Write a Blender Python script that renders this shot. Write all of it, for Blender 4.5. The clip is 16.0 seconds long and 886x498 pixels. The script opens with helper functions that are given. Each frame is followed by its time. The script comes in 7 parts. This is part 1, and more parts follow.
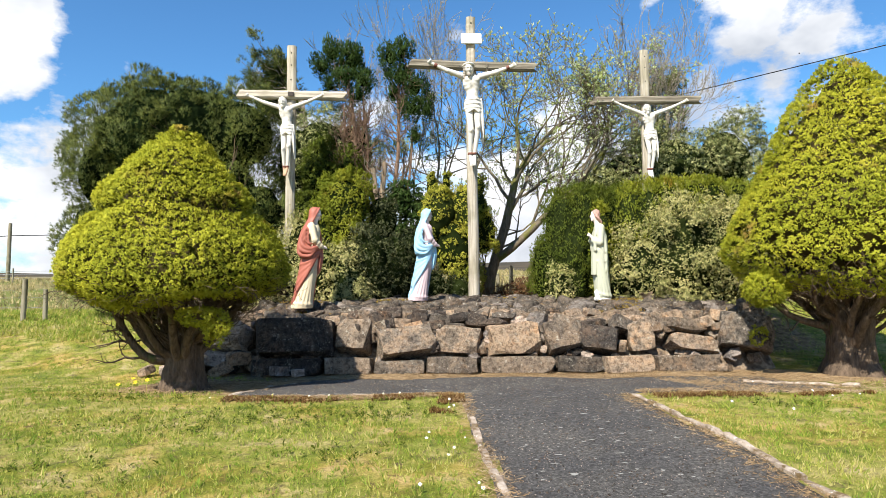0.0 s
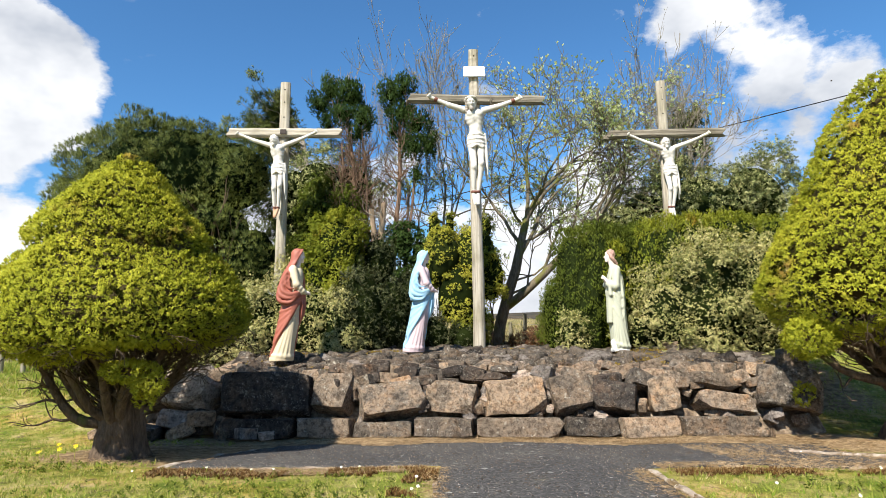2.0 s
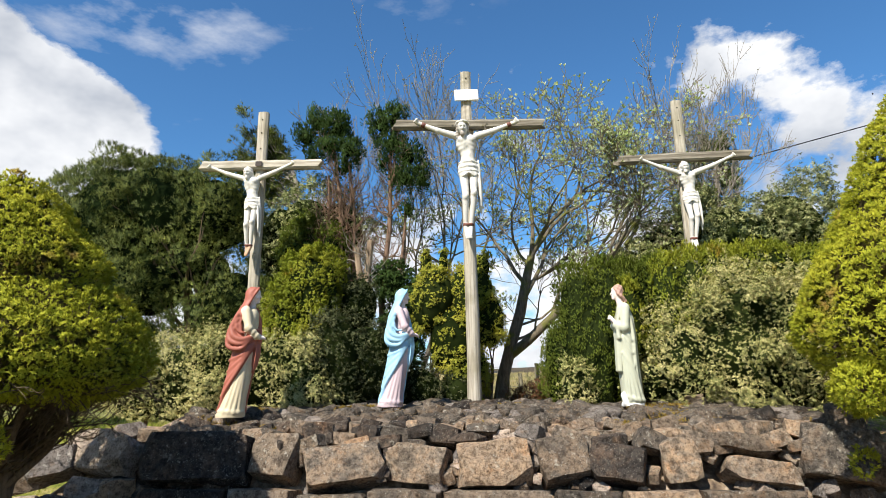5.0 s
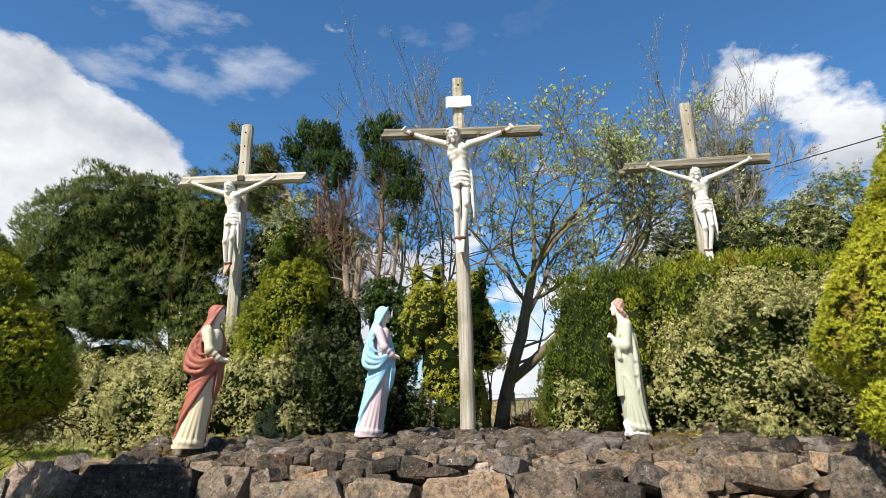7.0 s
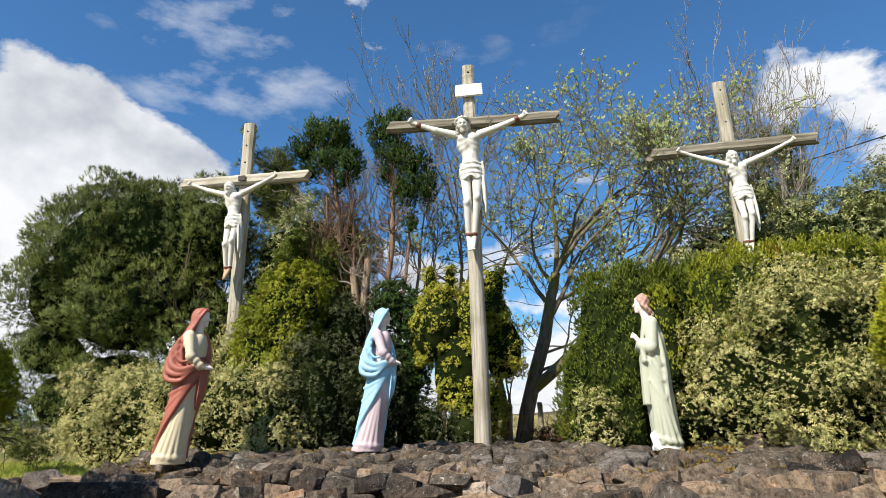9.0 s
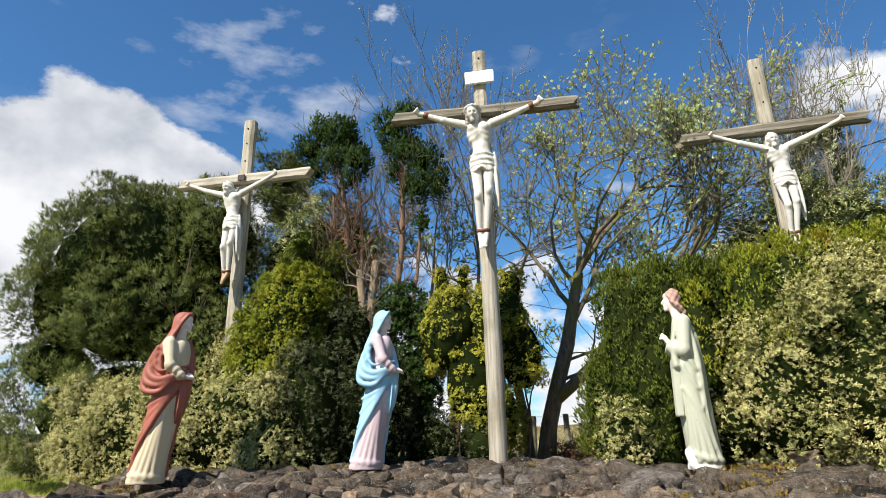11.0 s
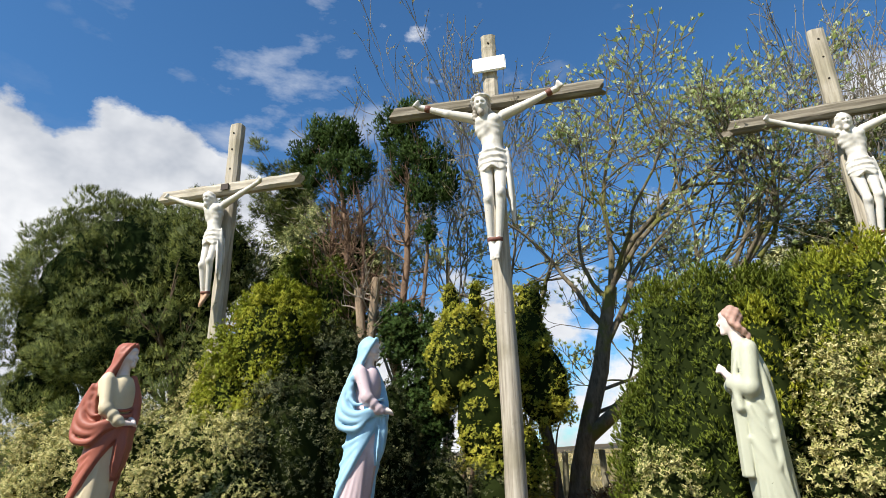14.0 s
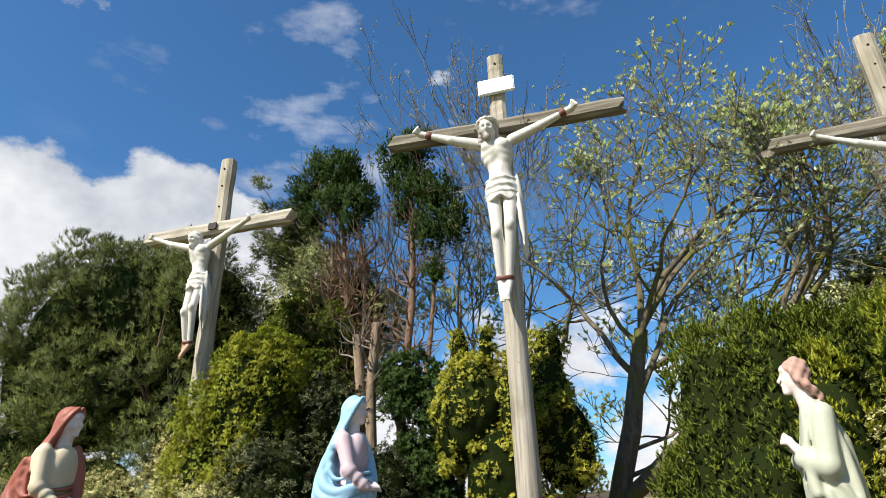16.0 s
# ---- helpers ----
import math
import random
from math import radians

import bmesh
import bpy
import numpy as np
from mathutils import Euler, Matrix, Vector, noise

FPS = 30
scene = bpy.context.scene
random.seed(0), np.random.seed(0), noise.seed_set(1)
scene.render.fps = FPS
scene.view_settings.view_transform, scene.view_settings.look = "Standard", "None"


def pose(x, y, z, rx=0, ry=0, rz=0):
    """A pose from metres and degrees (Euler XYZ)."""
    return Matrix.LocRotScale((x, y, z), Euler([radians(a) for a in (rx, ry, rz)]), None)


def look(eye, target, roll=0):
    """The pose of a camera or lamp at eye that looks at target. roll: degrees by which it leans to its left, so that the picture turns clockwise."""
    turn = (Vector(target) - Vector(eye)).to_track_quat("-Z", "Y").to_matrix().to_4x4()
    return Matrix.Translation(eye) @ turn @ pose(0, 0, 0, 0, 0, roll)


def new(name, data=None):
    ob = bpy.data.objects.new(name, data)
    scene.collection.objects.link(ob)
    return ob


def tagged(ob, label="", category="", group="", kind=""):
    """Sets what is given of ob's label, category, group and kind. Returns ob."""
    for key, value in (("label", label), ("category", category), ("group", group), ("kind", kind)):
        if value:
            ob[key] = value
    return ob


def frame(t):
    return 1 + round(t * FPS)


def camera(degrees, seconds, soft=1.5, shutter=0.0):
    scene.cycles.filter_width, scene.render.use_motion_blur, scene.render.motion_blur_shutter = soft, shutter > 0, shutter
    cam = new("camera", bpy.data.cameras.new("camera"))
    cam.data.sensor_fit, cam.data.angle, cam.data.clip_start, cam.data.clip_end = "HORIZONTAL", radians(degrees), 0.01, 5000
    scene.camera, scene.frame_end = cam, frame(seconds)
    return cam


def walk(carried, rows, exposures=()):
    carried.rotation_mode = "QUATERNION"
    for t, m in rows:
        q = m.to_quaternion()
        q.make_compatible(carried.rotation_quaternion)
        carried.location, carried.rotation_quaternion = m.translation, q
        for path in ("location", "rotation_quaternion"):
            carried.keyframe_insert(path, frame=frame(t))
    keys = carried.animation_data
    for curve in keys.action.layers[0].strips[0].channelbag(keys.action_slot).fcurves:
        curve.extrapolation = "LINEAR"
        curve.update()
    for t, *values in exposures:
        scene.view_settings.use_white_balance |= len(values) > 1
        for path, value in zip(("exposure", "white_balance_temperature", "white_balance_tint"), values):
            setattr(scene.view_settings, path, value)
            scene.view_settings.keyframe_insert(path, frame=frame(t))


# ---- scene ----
cam = camera(72.3, 16.0, soft=0.7)
METRES, EYE, TILT, LEAN, TURN = 8.1, 1.35, 2.4, 0.5, 0.0
ROWS = [
    (0.0, 0.0, 0.0, 0.0, 0.0, 0.0, -0.0),
    (0.5, 0.0173, 0.0347, -0.0019, 0.68, 1.33, 0.07),
    (1.0, 0.0333, 0.0693, -0.0048, 1.32, 2.61, 0.15),
    (1.5, 0.0488, 0.1028, -0.0077, 1.95, 3.76, 0.2),
    (2.0, 0.0644, 0.1366, -0.0105, 2.56, 4.73, 0.27),
    (2.5, 0.081, 0.1685, -0.0144, 3.06, 5.58, 0.32),
    (3.0, 0.0952, 0.1988, -0.0175, 3.62, 6.38, 0.37),
    (3.5, 0.1102, 0.2283, -0.02, 4.25, 7.18, 0.43),
    (4.0, 0.1271, 0.2578, -0.022, 4.86, 7.99, 0.48),
    (6.5, 0.216, 0.4, -0.0329, 7.92, 11.91, 0.77),
    (7.0, 0.2303, 0.4268, -0.0355, 8.65, 12.35, 0.82),
    (7.5, 0.2434, 0.4545, -0.0374, 9.54, 12.66, 0.9),
    (8.0, 0.2575, 0.4829, -0.0394, 10.62, 12.96, 0.99),
    (8.5, 0.2698, 0.5114, -0.0414, 11.7, 13.25, 1.07),
    (9.0, 0.2767, 0.5377, -0.0436, 12.8, 13.58, 1.17),
    (11.5, 0.2958, 0.6697, -0.045, 16.51, 15.0, 1.44),
    (12.0, 0.2974, 0.6989, -0.0404, 17.11, 15.29, 1.48),
    (12.5, 0.2977, 0.7263, -0.0338, 17.72, 15.58, 1.54),
    (13.0, 0.2947, 0.7531, -0.0266, 18.27, 15.85, 1.57),
    (13.5, 0.2935, 0.7804, -0.0173, 18.85, 16.12, 1.62),
    (14.0, 0.2956, 0.8086, -0.0117, 19.46, 16.42, 1.65),
    (14.5, 0.299, 0.8378, -0.0055, 20.08, 16.76, 1.68),
    (15.0, 0.2979, 0.8648, 0.0015, 20.76, 17.54, 1.76),
    (15.5, 0.2929, 0.8903, 0.0124, 21.43, 18.77, 1.84),
    (16.0, 0.2919, 0.9183, 0.0201, 22.15, 20.23, 1.87),
]
walk(cam, [(t, pose(0, 0, EYE, TILT, LEAN, TURN) @ pose(METRES * x, METRES * y, METRES * z, 90 + pitch, roll, yaw)) for t, x, y, z, yaw, pitch, roll in ROWS], [(0.0, 0.96), (1.5, 0.90), (4.0, 0.80), (8.0, 0.71), (16.0, 0.68)])

# world, sun and sky ---------------------------------------------------------
SUN_AZ, SUN_EL = 208.0, 47.0      # compass of the sun seen from above (degrees clockwise from +y), elevation
world = bpy.data.worlds.new("sky")
scene.world = world
world.use_nodes = True


def build_sky():
    nt = world.node_tree
    nt.nodes.clear()
    N, L = nt.nodes.new, nt.links.new
    out = N("ShaderNodeOutputWorld")
    bg = N("ShaderNodeBackground")
    bg.inputs["Strength"].default_value = 0.082
    sky = N("ShaderNodeTexSky")
    sky.sky_type = "NISHITA"
    sky.sun_disc = False
    sky.sun_elevation, sky.sun_rotation = radians(SUN_EL), radians(SUN_AZ)
    sky.air_density, sky.dust_density, sky.ozone_density = 1.0, 0.3, 2.5
    tc = N("ShaderNodeTexCoord")
    way = tc.outputs["Generated"]

    def math_node(op, a, b=None, c=None, clamp=False):
        m = N("ShaderNodeMath")
        m.operation, m.use_clamp = op, clamp
        for i, v in enumerate((a, b, c)):
            if v is None:
                continue
            if isinstance(v, (int, float)):
                m.inputs[i].default_value = v
            else:
                L(v, m.inputs[i])
        return m.outputs[0]

    def blob(az, el, inner, outer):
        a, e = radians(az), radians(el)
        d = N("ShaderNodeVectorMath")
        d.operation = "DISTANCE"
        d.inputs[1].default_value = (math.sin(a) * math.cos(e), math.cos(a) * math.cos(e), math.sin(e))
        L(way, d.inputs[0])
        r = N("ShaderNodeMapRange")
        r.interpolation_type = "SMOOTHSTEP"
        r.inputs["From Min"].default_value, r.inputs["From Max"].default_value = inner, outer
        r.inputs["To Min"].default_value, r.inputs["To Max"].default_value = 1.0, 0.0
        L(d.outputs["Value"], r.inputs["Value"])
        return r.outputs["Result"]

    def cloud_noise(scale, detail, squash, seed):
        mp = N("ShaderNodeMapping")
        mp.inputs["Scale"].default_value = (1, 1, squash)
        mp.inputs["Location"].default_value = (seed, seed * 0.7, 0)
        L(way, mp.inputs["Vector"])
        n = N("ShaderNodeTexNoise")
        n.inputs["Scale"].default_value, n.inputs["Detail"].default_value = scale, detail
        n.inputs["Roughness"].default_value = 0.58
        L(mp.outputs[0], n.inputs["Vector"])
        return n.outputs["Fac"]

    fine = cloud_noise(6.5, 8, 1.6, 3.1)
    wisp = cloud_noise(5.0, 6, 2.4, 7.7)
    sep = N("ShaderNodeSeparateXYZ")
    L(way, sep.inputs[0])
    # two heaped banks, one low broken bank along the skyline and a few thin veils higher up
    heaps = math_node("MULTIPLY", blob(21, 25.5, 0.0, 0.10), 0.66)
    for az, el, r, k in ((24.5, 23.5, 0.12, 0.74), (27.5, 20.5, 0.11, 0.74), (31.5, 18.5, 0.10, 0.64)):
        heaps = math_node("MAXIMUM", heaps, math_node("MULTIPLY", blob(az, el, 0.0, r), k))
    for az, el, r in ((-49, 18.5, 0.15), (-59, 17.5, 0.15), (-41, 18, 0.105), (-72, 16, 0.16)):
        heaps = math_node("MAXIMUM", heaps, math_node("MULTIPLY", blob(az, el, r - 0.06, r + 0.085), 1.9))
    low = N("ShaderNodeMapRange")
    low.interpolation_type = "SMOOTHSTEP"
    for k, v in (("From Min", 0.13), ("From Max", 0.40), ("To Min", 0.88), ("To Max", 0.0)):
        low.inputs[k].default_value = v
    L(sep.outputs["Z"], low.inputs["Value"])
    cover = math_node("MAXIMUM", heaps, low.outputs["Result"])
    dense = math_node("MULTIPLY_ADD", math_node("SUBTRACT", fine, 0.5), 3.0, cover)
    dense = math_node("MULTIPLY", math_node("SUBTRACT", dense, 0.5), 3.4, clamp=True)
    veil = math_node("MULTIPLY", math_node("MULTIPLY", math_node("SUBTRACT", wisp, 0.55), 3.0, clamp=True),
                     math_node("MAXIMUM", blob(-36, 36, 0.1, 0.42), blob(-14, 43, 0.05, 0.34)))
    mask = math_node("MAXIMUM", dense, veil)
    shade = cloud_noise(4.0, 5, 1.4, 1.3)
    cr = N("ShaderNodeMix")
    cr.data_type = "RGBA"
    cr.inputs["A"].default_value, cr.inputs["B"].default_value = (4.0, 4.3, 4.85, 1), (7.3, 7.4, 7.6, 1)
    L(math_node("MULTIPLY", math_node("SUBTRACT", shade, 0.36), 4.0, clamp=True), cr.inputs["Factor"])
    mixn = N("ShaderNodeMix")
    mixn.data_type = "RGBA"
    L(mask, mixn.inputs["Factor"])
    tint = N("ShaderNodeMix")
    tint.data_type, tint.blend_type = "RGBA", "MULTIPLY"
    tint.inputs["Factor"].default_value = 1.0
    tint.inputs["B"].default_value = SKY_TINT
    L(sky.outputs[0], tint.inputs["A"])
    L(tint.outputs["Result"], mixn.inputs["A"])
    L(cr.outputs["Result"], mixn.inputs["B"])
    L(mixn.outputs["Result"], bg.inputs["Color"])
    L(bg.outputs[0], out.inputs["Surface"])


SKY_TINT = (0.52, 0.90, 1.15, 1)
build_sky()
sun = new("sun", bpy.data.lights.new("sun", "SUN"))
sun.data.energy, sun.data.angle, sun.data.color = 5.0, radians(0.53), (1.0, 0.94, 0.84)
sun_way = Vector((math.sin(radians(SUN_AZ)) * math.cos(radians(SUN_EL)), math.cos(radians(SUN_AZ)) * math.cos(radians(SUN_EL)), math.sin(radians(SUN_EL))))
sun.matrix_world = look(sun_way * 60, (0, 0, 0))

# materials --------------------------------------------------------------------


class Mat:
    """A small builder for procedural node materials in object-independent world metres."""

    def __init__(self, name, rough=0.8, spec=0.3, metal=0.0):
        self.m = bpy.data.materials.new(name)
        self.m.use_nodes = True
        self.nt = self.m.node_tree
        self.b = self.nt.nodes["Principled BSDF"]
        self.b.inputs["Roughness"].default_value = rough
        self.b.inputs["Specular IOR Level"].default_value = spec
        self.b.inputs["Metallic"].default_value = metal
        self.geo = self.nt.nodes.new("ShaderNodeNewGeometry")
        self.pos = self.geo.outputs["Position"]

    def n(self, kind):
        return self.nt.nodes.new(kind)

    def l(self, a, b):
        self.nt.links.new(a, b)

    def noise(self, scale, detail=5, rough=0.55, squash=(1, 1, 1), vec=None):
        mp = self.n("ShaderNodeMapping")
        mp.inputs["Scale"].default_value = squash
        self.l(vec or self.pos, mp.inputs["Vector"])
        t = self.n("ShaderNodeTexNoise")
        t.inputs["Scale"].default_value, t.inputs["Detail"].default_value, t.inputs["Roughness"].default_value = scale, detail, rough
        self.l(mp.outputs[0], t.inputs["Vector"])
        return t.outputs["Fac"]

    def ramp(self, fac, stops):
        r = self.n("ShaderNodeValToRGB")
        e = r.color_ramp.elements
        while len(e) < len(stops):
            e.new(0.5)
        for el, (p, c) in zip(e, stops):
            el.position, el.color = p, (*c, 1) if len(c) == 3 else c
        self.l(fac, r.inputs[0])
        return r.outputs["Color"]

    def mix(self, fac, a, b, blend="MIX"):
        x = self.n("ShaderNodeMix")
        x.data_type, x.blend_type = "RGBA", blend
        for key, v in (("Factor", fac), ("A", a), ("B", b)):
            if isinstance(v, (int, float)):
                x.inputs[key].default_value = v
            elif isinstance(v, tuple):
                x.inputs[key].default_value = (*v, 1) if len(v) == 3 else v
            else:
                self.l(v, x.inputs[key])
        return x.outputs["Result"]

    def step(self, fac, lo, hi):
        r = self.n("ShaderNodeMapRange")
        r.interpolation_type = "SMOOTHSTEP"
        r.inputs["From Min"].default_value, r.inputs["From Max"].default_value = lo, hi
        self.l(fac, r.inputs["Value"])
        return r.outputs["Result"]

    def colour(self, c):
        if isinstance(c, tuple):
            self.b.inputs["Base Color"].default_value = (*c, 1)
        else:
            self.l(c, self.b.inputs["Base Color"])
        return self

    def bump(self, height, strength=0.5, dist=0.02):
        x = self.n("ShaderNodeBump")
        x.inputs["Strength"].default_value, x.inputs["Distance"].default_value = strength, dist
        self.l(height, x.inputs["Height"])
        self.l(x.outputs[0], self.b.inputs["Normal"])
        return self

    def island(self):
        return self.geo.outputs["Random Per Island"]

    def per_object(self):
        return self.n("ShaderNodeObjectInfo").outputs["Random"]

    def translucent(self, colour, fac):
        t = self.n("ShaderNodeBsdfTranslucent")
        if isinstance(colour, tuple):
            t.inputs[0].default_value = (*colour, 1)
        else:
            self.l(colour, t.inputs[0])
        x = self.n("ShaderNodeMixShader")
        x.inputs[0].default_value = fac
        out = self.nt.nodes["Material Output"]
        self.l(self.b.outputs[0], x.inputs[1])
        self.l(t.outputs[0], x.inputs[2])
        self.l(x.outputs[0], out.inputs["Surface"])
        return self


def leaf_mat(name, stops, patch=1.2, rough=0.65, spec=0.12, trans=0.2, dry=None, vary=0.75):
    """Foliage: one colour per leaf out of the stops, shifted in patches of about a metre."""
    k = Mat(name, rough, spec)
    mixed = k.n("ShaderNodeMath")
    mixed.operation = "MULTIPLY_ADD"
    k.l(k.noise(patch, 3), mixed.inputs[0])
    mixed.inputs[1].default_value = 0.9
    off = k.n("ShaderNodeMath")
    off.operation = "MULTIPLY_ADD"
    k.l(k.island(), off.inputs[0])
    off.inputs[1].default_value, off.inputs[2].default_value = vary, -0.32 + 0.5 * (0.75 - vary)
    k.l(off.outputs[0], mixed.inputs[2])
    c = k.ramp(mixed.outputs[0], stops)
    if dry:
        c = k.mix(k.step(k.noise(patch * 1.7, 4), 0.60, 0.74), c, dry)
    k.colour(c)
    return k.translucent(c, trans).m


def stone_mat(name, dark, mid, warm, lichen):
    k = Mat(name, 0.9, 0.15)
    n1 = k.noise(4.6, 10, 0.74)
    base = k.ramp(n1, [(0.32, dark), (0.47, mid), (0.60, warm), (0.72, mid)])
    rnd = k.per_object()
    base = k.mix(k.step(rnd, 0.5, 1.0), base, k.mix(0.55, base, warm))
    base = k.mix(k.step(rnd, 0.45, 0.0), base, k.mix(0.5, base, dark))
    tone = k.n("ShaderNodeMath")
    tone.operation = "FRACT"
    m7 = k.n("ShaderNodeMath")
    m7.operation = "MULTIPLY"
    k.l(rnd, m7.inputs[0])
    m7.inputs[1].default_value = 7.3
    k.l(m7.outputs[0], tone.inputs[0])
    base = k.mix(1.0, base, k.ramp(tone.outputs[0], [(0.0, (0.5, 0.52, 0.55)), (0.35, (0.8, 0.8, 0.8)), (0.7, (1.05, 1.0, 0.95)), (1.0, (1.4, 1.3, 1.18))]), "MULTIPLY")
    pits = k.noise(17, 7, 0.7)
    base = k.mix(k.step(pits, 0.36, 0.58), k.mix(1.0, base, (0.42, 0.40, 0.39), "MULTIPLY"), base)
    crust = k.noise(9, 8, 0.72)
    base = k.mix(k.step(crust, 0.57, 0.68), base, k.mix(0.7, base, lichen))
    dots = k.n("ShaderNodeMath")
    dots.operation = "MULTIPLY"
    k.l(k.step(k.noise(24, 5, 0.6), 0.62, 0.68), dots.inputs[0])
    k.l(k.step(k.noise(2.3, 3), 0.44, 0.62), dots.inputs[1])
    base = k.mix(dots.outputs[0], base, k.mix(0.8, base, (0.58, 0.55, 0.47)))
    specks = k.n("ShaderNodeMath")
    specks.operation = "MULTIPLY"
    k.l(k.step(k.noise(70, 4, 0.6), 0.60, 0.66), specks.inputs[0])
    k.l(k.step(k.noise(4.0, 4), 0.40, 0.60), specks.inputs[1])
    base = k.mix(specks.outputs[0], base, k.mix(0.65, base, (0.50, 0.47, 0.40)))
    rust = k.step(k.noise(2.7, 6, 0.7), 0.56, 0.68)
    base = k.mix(rust, base, k.mix(1.0, base, (1.14, 0.95, 0.78), "MULTIPLY"))
    base = k.mix(k.step(k.noise(46, 6, 0.7), 0.34, 0.48), k.mix(1.0, base, (0.45, 0.44, 0.43), "MULTIPLY"), base)
    k.colour(base)
    k.bump(k.noise(16, 10, 0.78), 1.0, 0.06)
    return k.m


def wood_mat(name, a, b, c):
    k = Mat(name, 0.8, 0.2)
    grain = k.noise(26, 6, 0.6, (1, 1, 0.05), k.n("ShaderNodeTexCoord").outputs["Object"])
    col = k.ramp(grain, [(0.3, a), (0.5, b), (0.7, c)])
    col = k.mix(k.step(k.noise(1.6, 5), 0.42, 0.68), col, k.mix(1.0, col, (0.72, 0.72, 0.66), "MULTIPLY"))
    col = k.mix(k.step(k.noise(4.5, 6, 0.7), 0.64, 0.74), col, (0.12, 0.13, 0.075))
    k.colour(col)
    k.bump(grain, 0.5, 0.01)
    return k.m


PAINTS = {}


def paint_mat(name, c, dirt, amount=0.5, rough=0.5):
    PAINTS[name] = (c, dirt, amount, rough)
    k = Mat(name, rough, 0.35)
    col = k.mix(k.step(k.noise(3.0, 6, 0.6), 0.45, 0.8), c, tuple(0.86 * v for v in c))
    grime = k.n("ShaderNodeMath")
    grime.operation = "MULTIPLY"
    k.l(k.step(k.noise(11, 7, 0.7, (1, 1, 0.35)), 0.56, 0.74), grime.inputs[0])
    grime.inputs[1].default_value = amount
    k.colour(k.mix(grime.outputs[0], col, dirt))
    k.bump(k.noise(40, 5), 0.12, 0.005)
    return k.m


def paint_set(name, paints):
    """Several paints on one statue: each point takes the paint whose form lies nearest (attributes form_0, form_1 ...)."""
    k = Mat(name, 0.55, 0.35)

    def value(op, a, b):
        m = k.n("ShaderNodeMath")
        m.operation = op
        for i, v in enumerate((a, b)):
            if isinstance(v, float):
                m.inputs[i].default_value = v
            else:
                k.l(v, m.inputs[i])
        return m.outputs[0]

    wear = k.step(k.noise(3.0, 6, 0.6), 0.45, 0.8)
    grime = k.step(k.noise(11, 7, 0.7, (1, 1, 0.35)), 0.56, 0.74)
    chips = k.step(k.noise(23, 4, 0.6), 0.72, 0.74)
    col, near = None, None
    for i, p in enumerate(paints):
        c, dirt, amount, rough = PAINTS[p.name]
        own = k.mix(wear, c, tuple(0.84 * v for v in c))
        own = k.mix(value("MULTIPLY", grime, float(amount)), own, dirt)
        own = k.mix(value("MULTIPLY", chips, 0.8), own, tuple(0.3 * v for v in dirt))
        at = k.n("ShaderNodeAttribute")
        at.attribute_name = "form_%d" % i
        d = at.outputs["Fac"]
        if col is None:
            col, near = own, d
        else:
            col = k.mix(k.step(value("SUBTRACT", near, d), -0.001, 0.001), col, own)
            near = value("MINIMUM", near, d)
    k.colour(col)
    k.bump(k.noise(40, 5), 0.15, 0.005)
    return k.m


def bark_mat(name, a, b, moss=(0.1, 0.11, 0.03), mossy=0.6):
    k = Mat(name, 0.9, 0.15)
    n1 = k.noise(18, 8, 0.7, (1, 1, 0.3))
    col = k.ramp(n1, [(0.3, a), (0.65, b)])
    col = k.mix(k.step(k.noise(3.0, 5), mossy, mossy + 0.14), col, moss)
    k.colour(col)
    k.bump(n1, 0.9, 0.03)
    return k.m


STONE = stone_mat("basalt_stone", (0.08, 0.069, 0.057), (0.27, 0.225, 0.178), (0.45, 0.33, 0.225), (0.58, 0.53, 0.43))
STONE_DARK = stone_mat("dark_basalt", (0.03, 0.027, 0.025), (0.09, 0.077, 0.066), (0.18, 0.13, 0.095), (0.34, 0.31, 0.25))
STONE_PALE = stone_mat("pale_stone", (0.22, 0.19, 0.16), (0.42, 0.36, 0.31), (0.52, 0.43, 0.36), (0.6, 0.56, 0.5))
WOOD = wood_mat("weathered_grey_wood", (0.24, 0.21, 0.165), (0.41, 0.365, 0.29), (0.54, 0.49, 0.40))
WOOD_BEAM = wood_mat("weathered_beam_wood", (0.09, 0.075, 0.055), (0.19, 0.165, 0.125), (0.33, 0.295, 0.23))
POST_WOOD = wood_mat("fence_wood", (0.13, 0.115, 0.08), (0.24, 0.215, 0.15), (0.34, 0.31, 0.22))
WHITE = paint_mat("white_statue_paint", (0.63, 0.60, 0.54), (0.30, 0.255, 0.19), 0.65)
TITLE_WHITE = paint_mat("white_board_paint", (0.8, 0.8, 0.78), (0.5, 0.48, 0.44), 0.2)
RUST = paint_mat("rust_red_strap", (0.16, 0.06, 0.04), (0.08, 0.04, 0.03), 0.5, 0.7)
CREAM = paint_mat("cream_robe_paint", (0.62, 0.53, 0.36), (0.40, 0.32, 0.22), 0.3)
TERRACOTTA = paint_mat("terracotta_cloak_paint", (0.33, 0.105, 0.07), (0.22, 0.075, 0.05), 0.45)
SKY_BLUE = paint_mat("pale_blue_cloak_paint", (0.31, 0.53, 0.68), (0.25, 0.42, 0.52), 0.35)
BLUSH = paint_mat("pale_pink_robe_paint", (0.56, 0.44, 0.46), (0.46, 0.42, 0.42), 0.35)
SAGE = paint_mat("pale_green_robe_paint", (0.47, 0.48, 0.365), (0.30, 0.34, 0.25), 0.35)
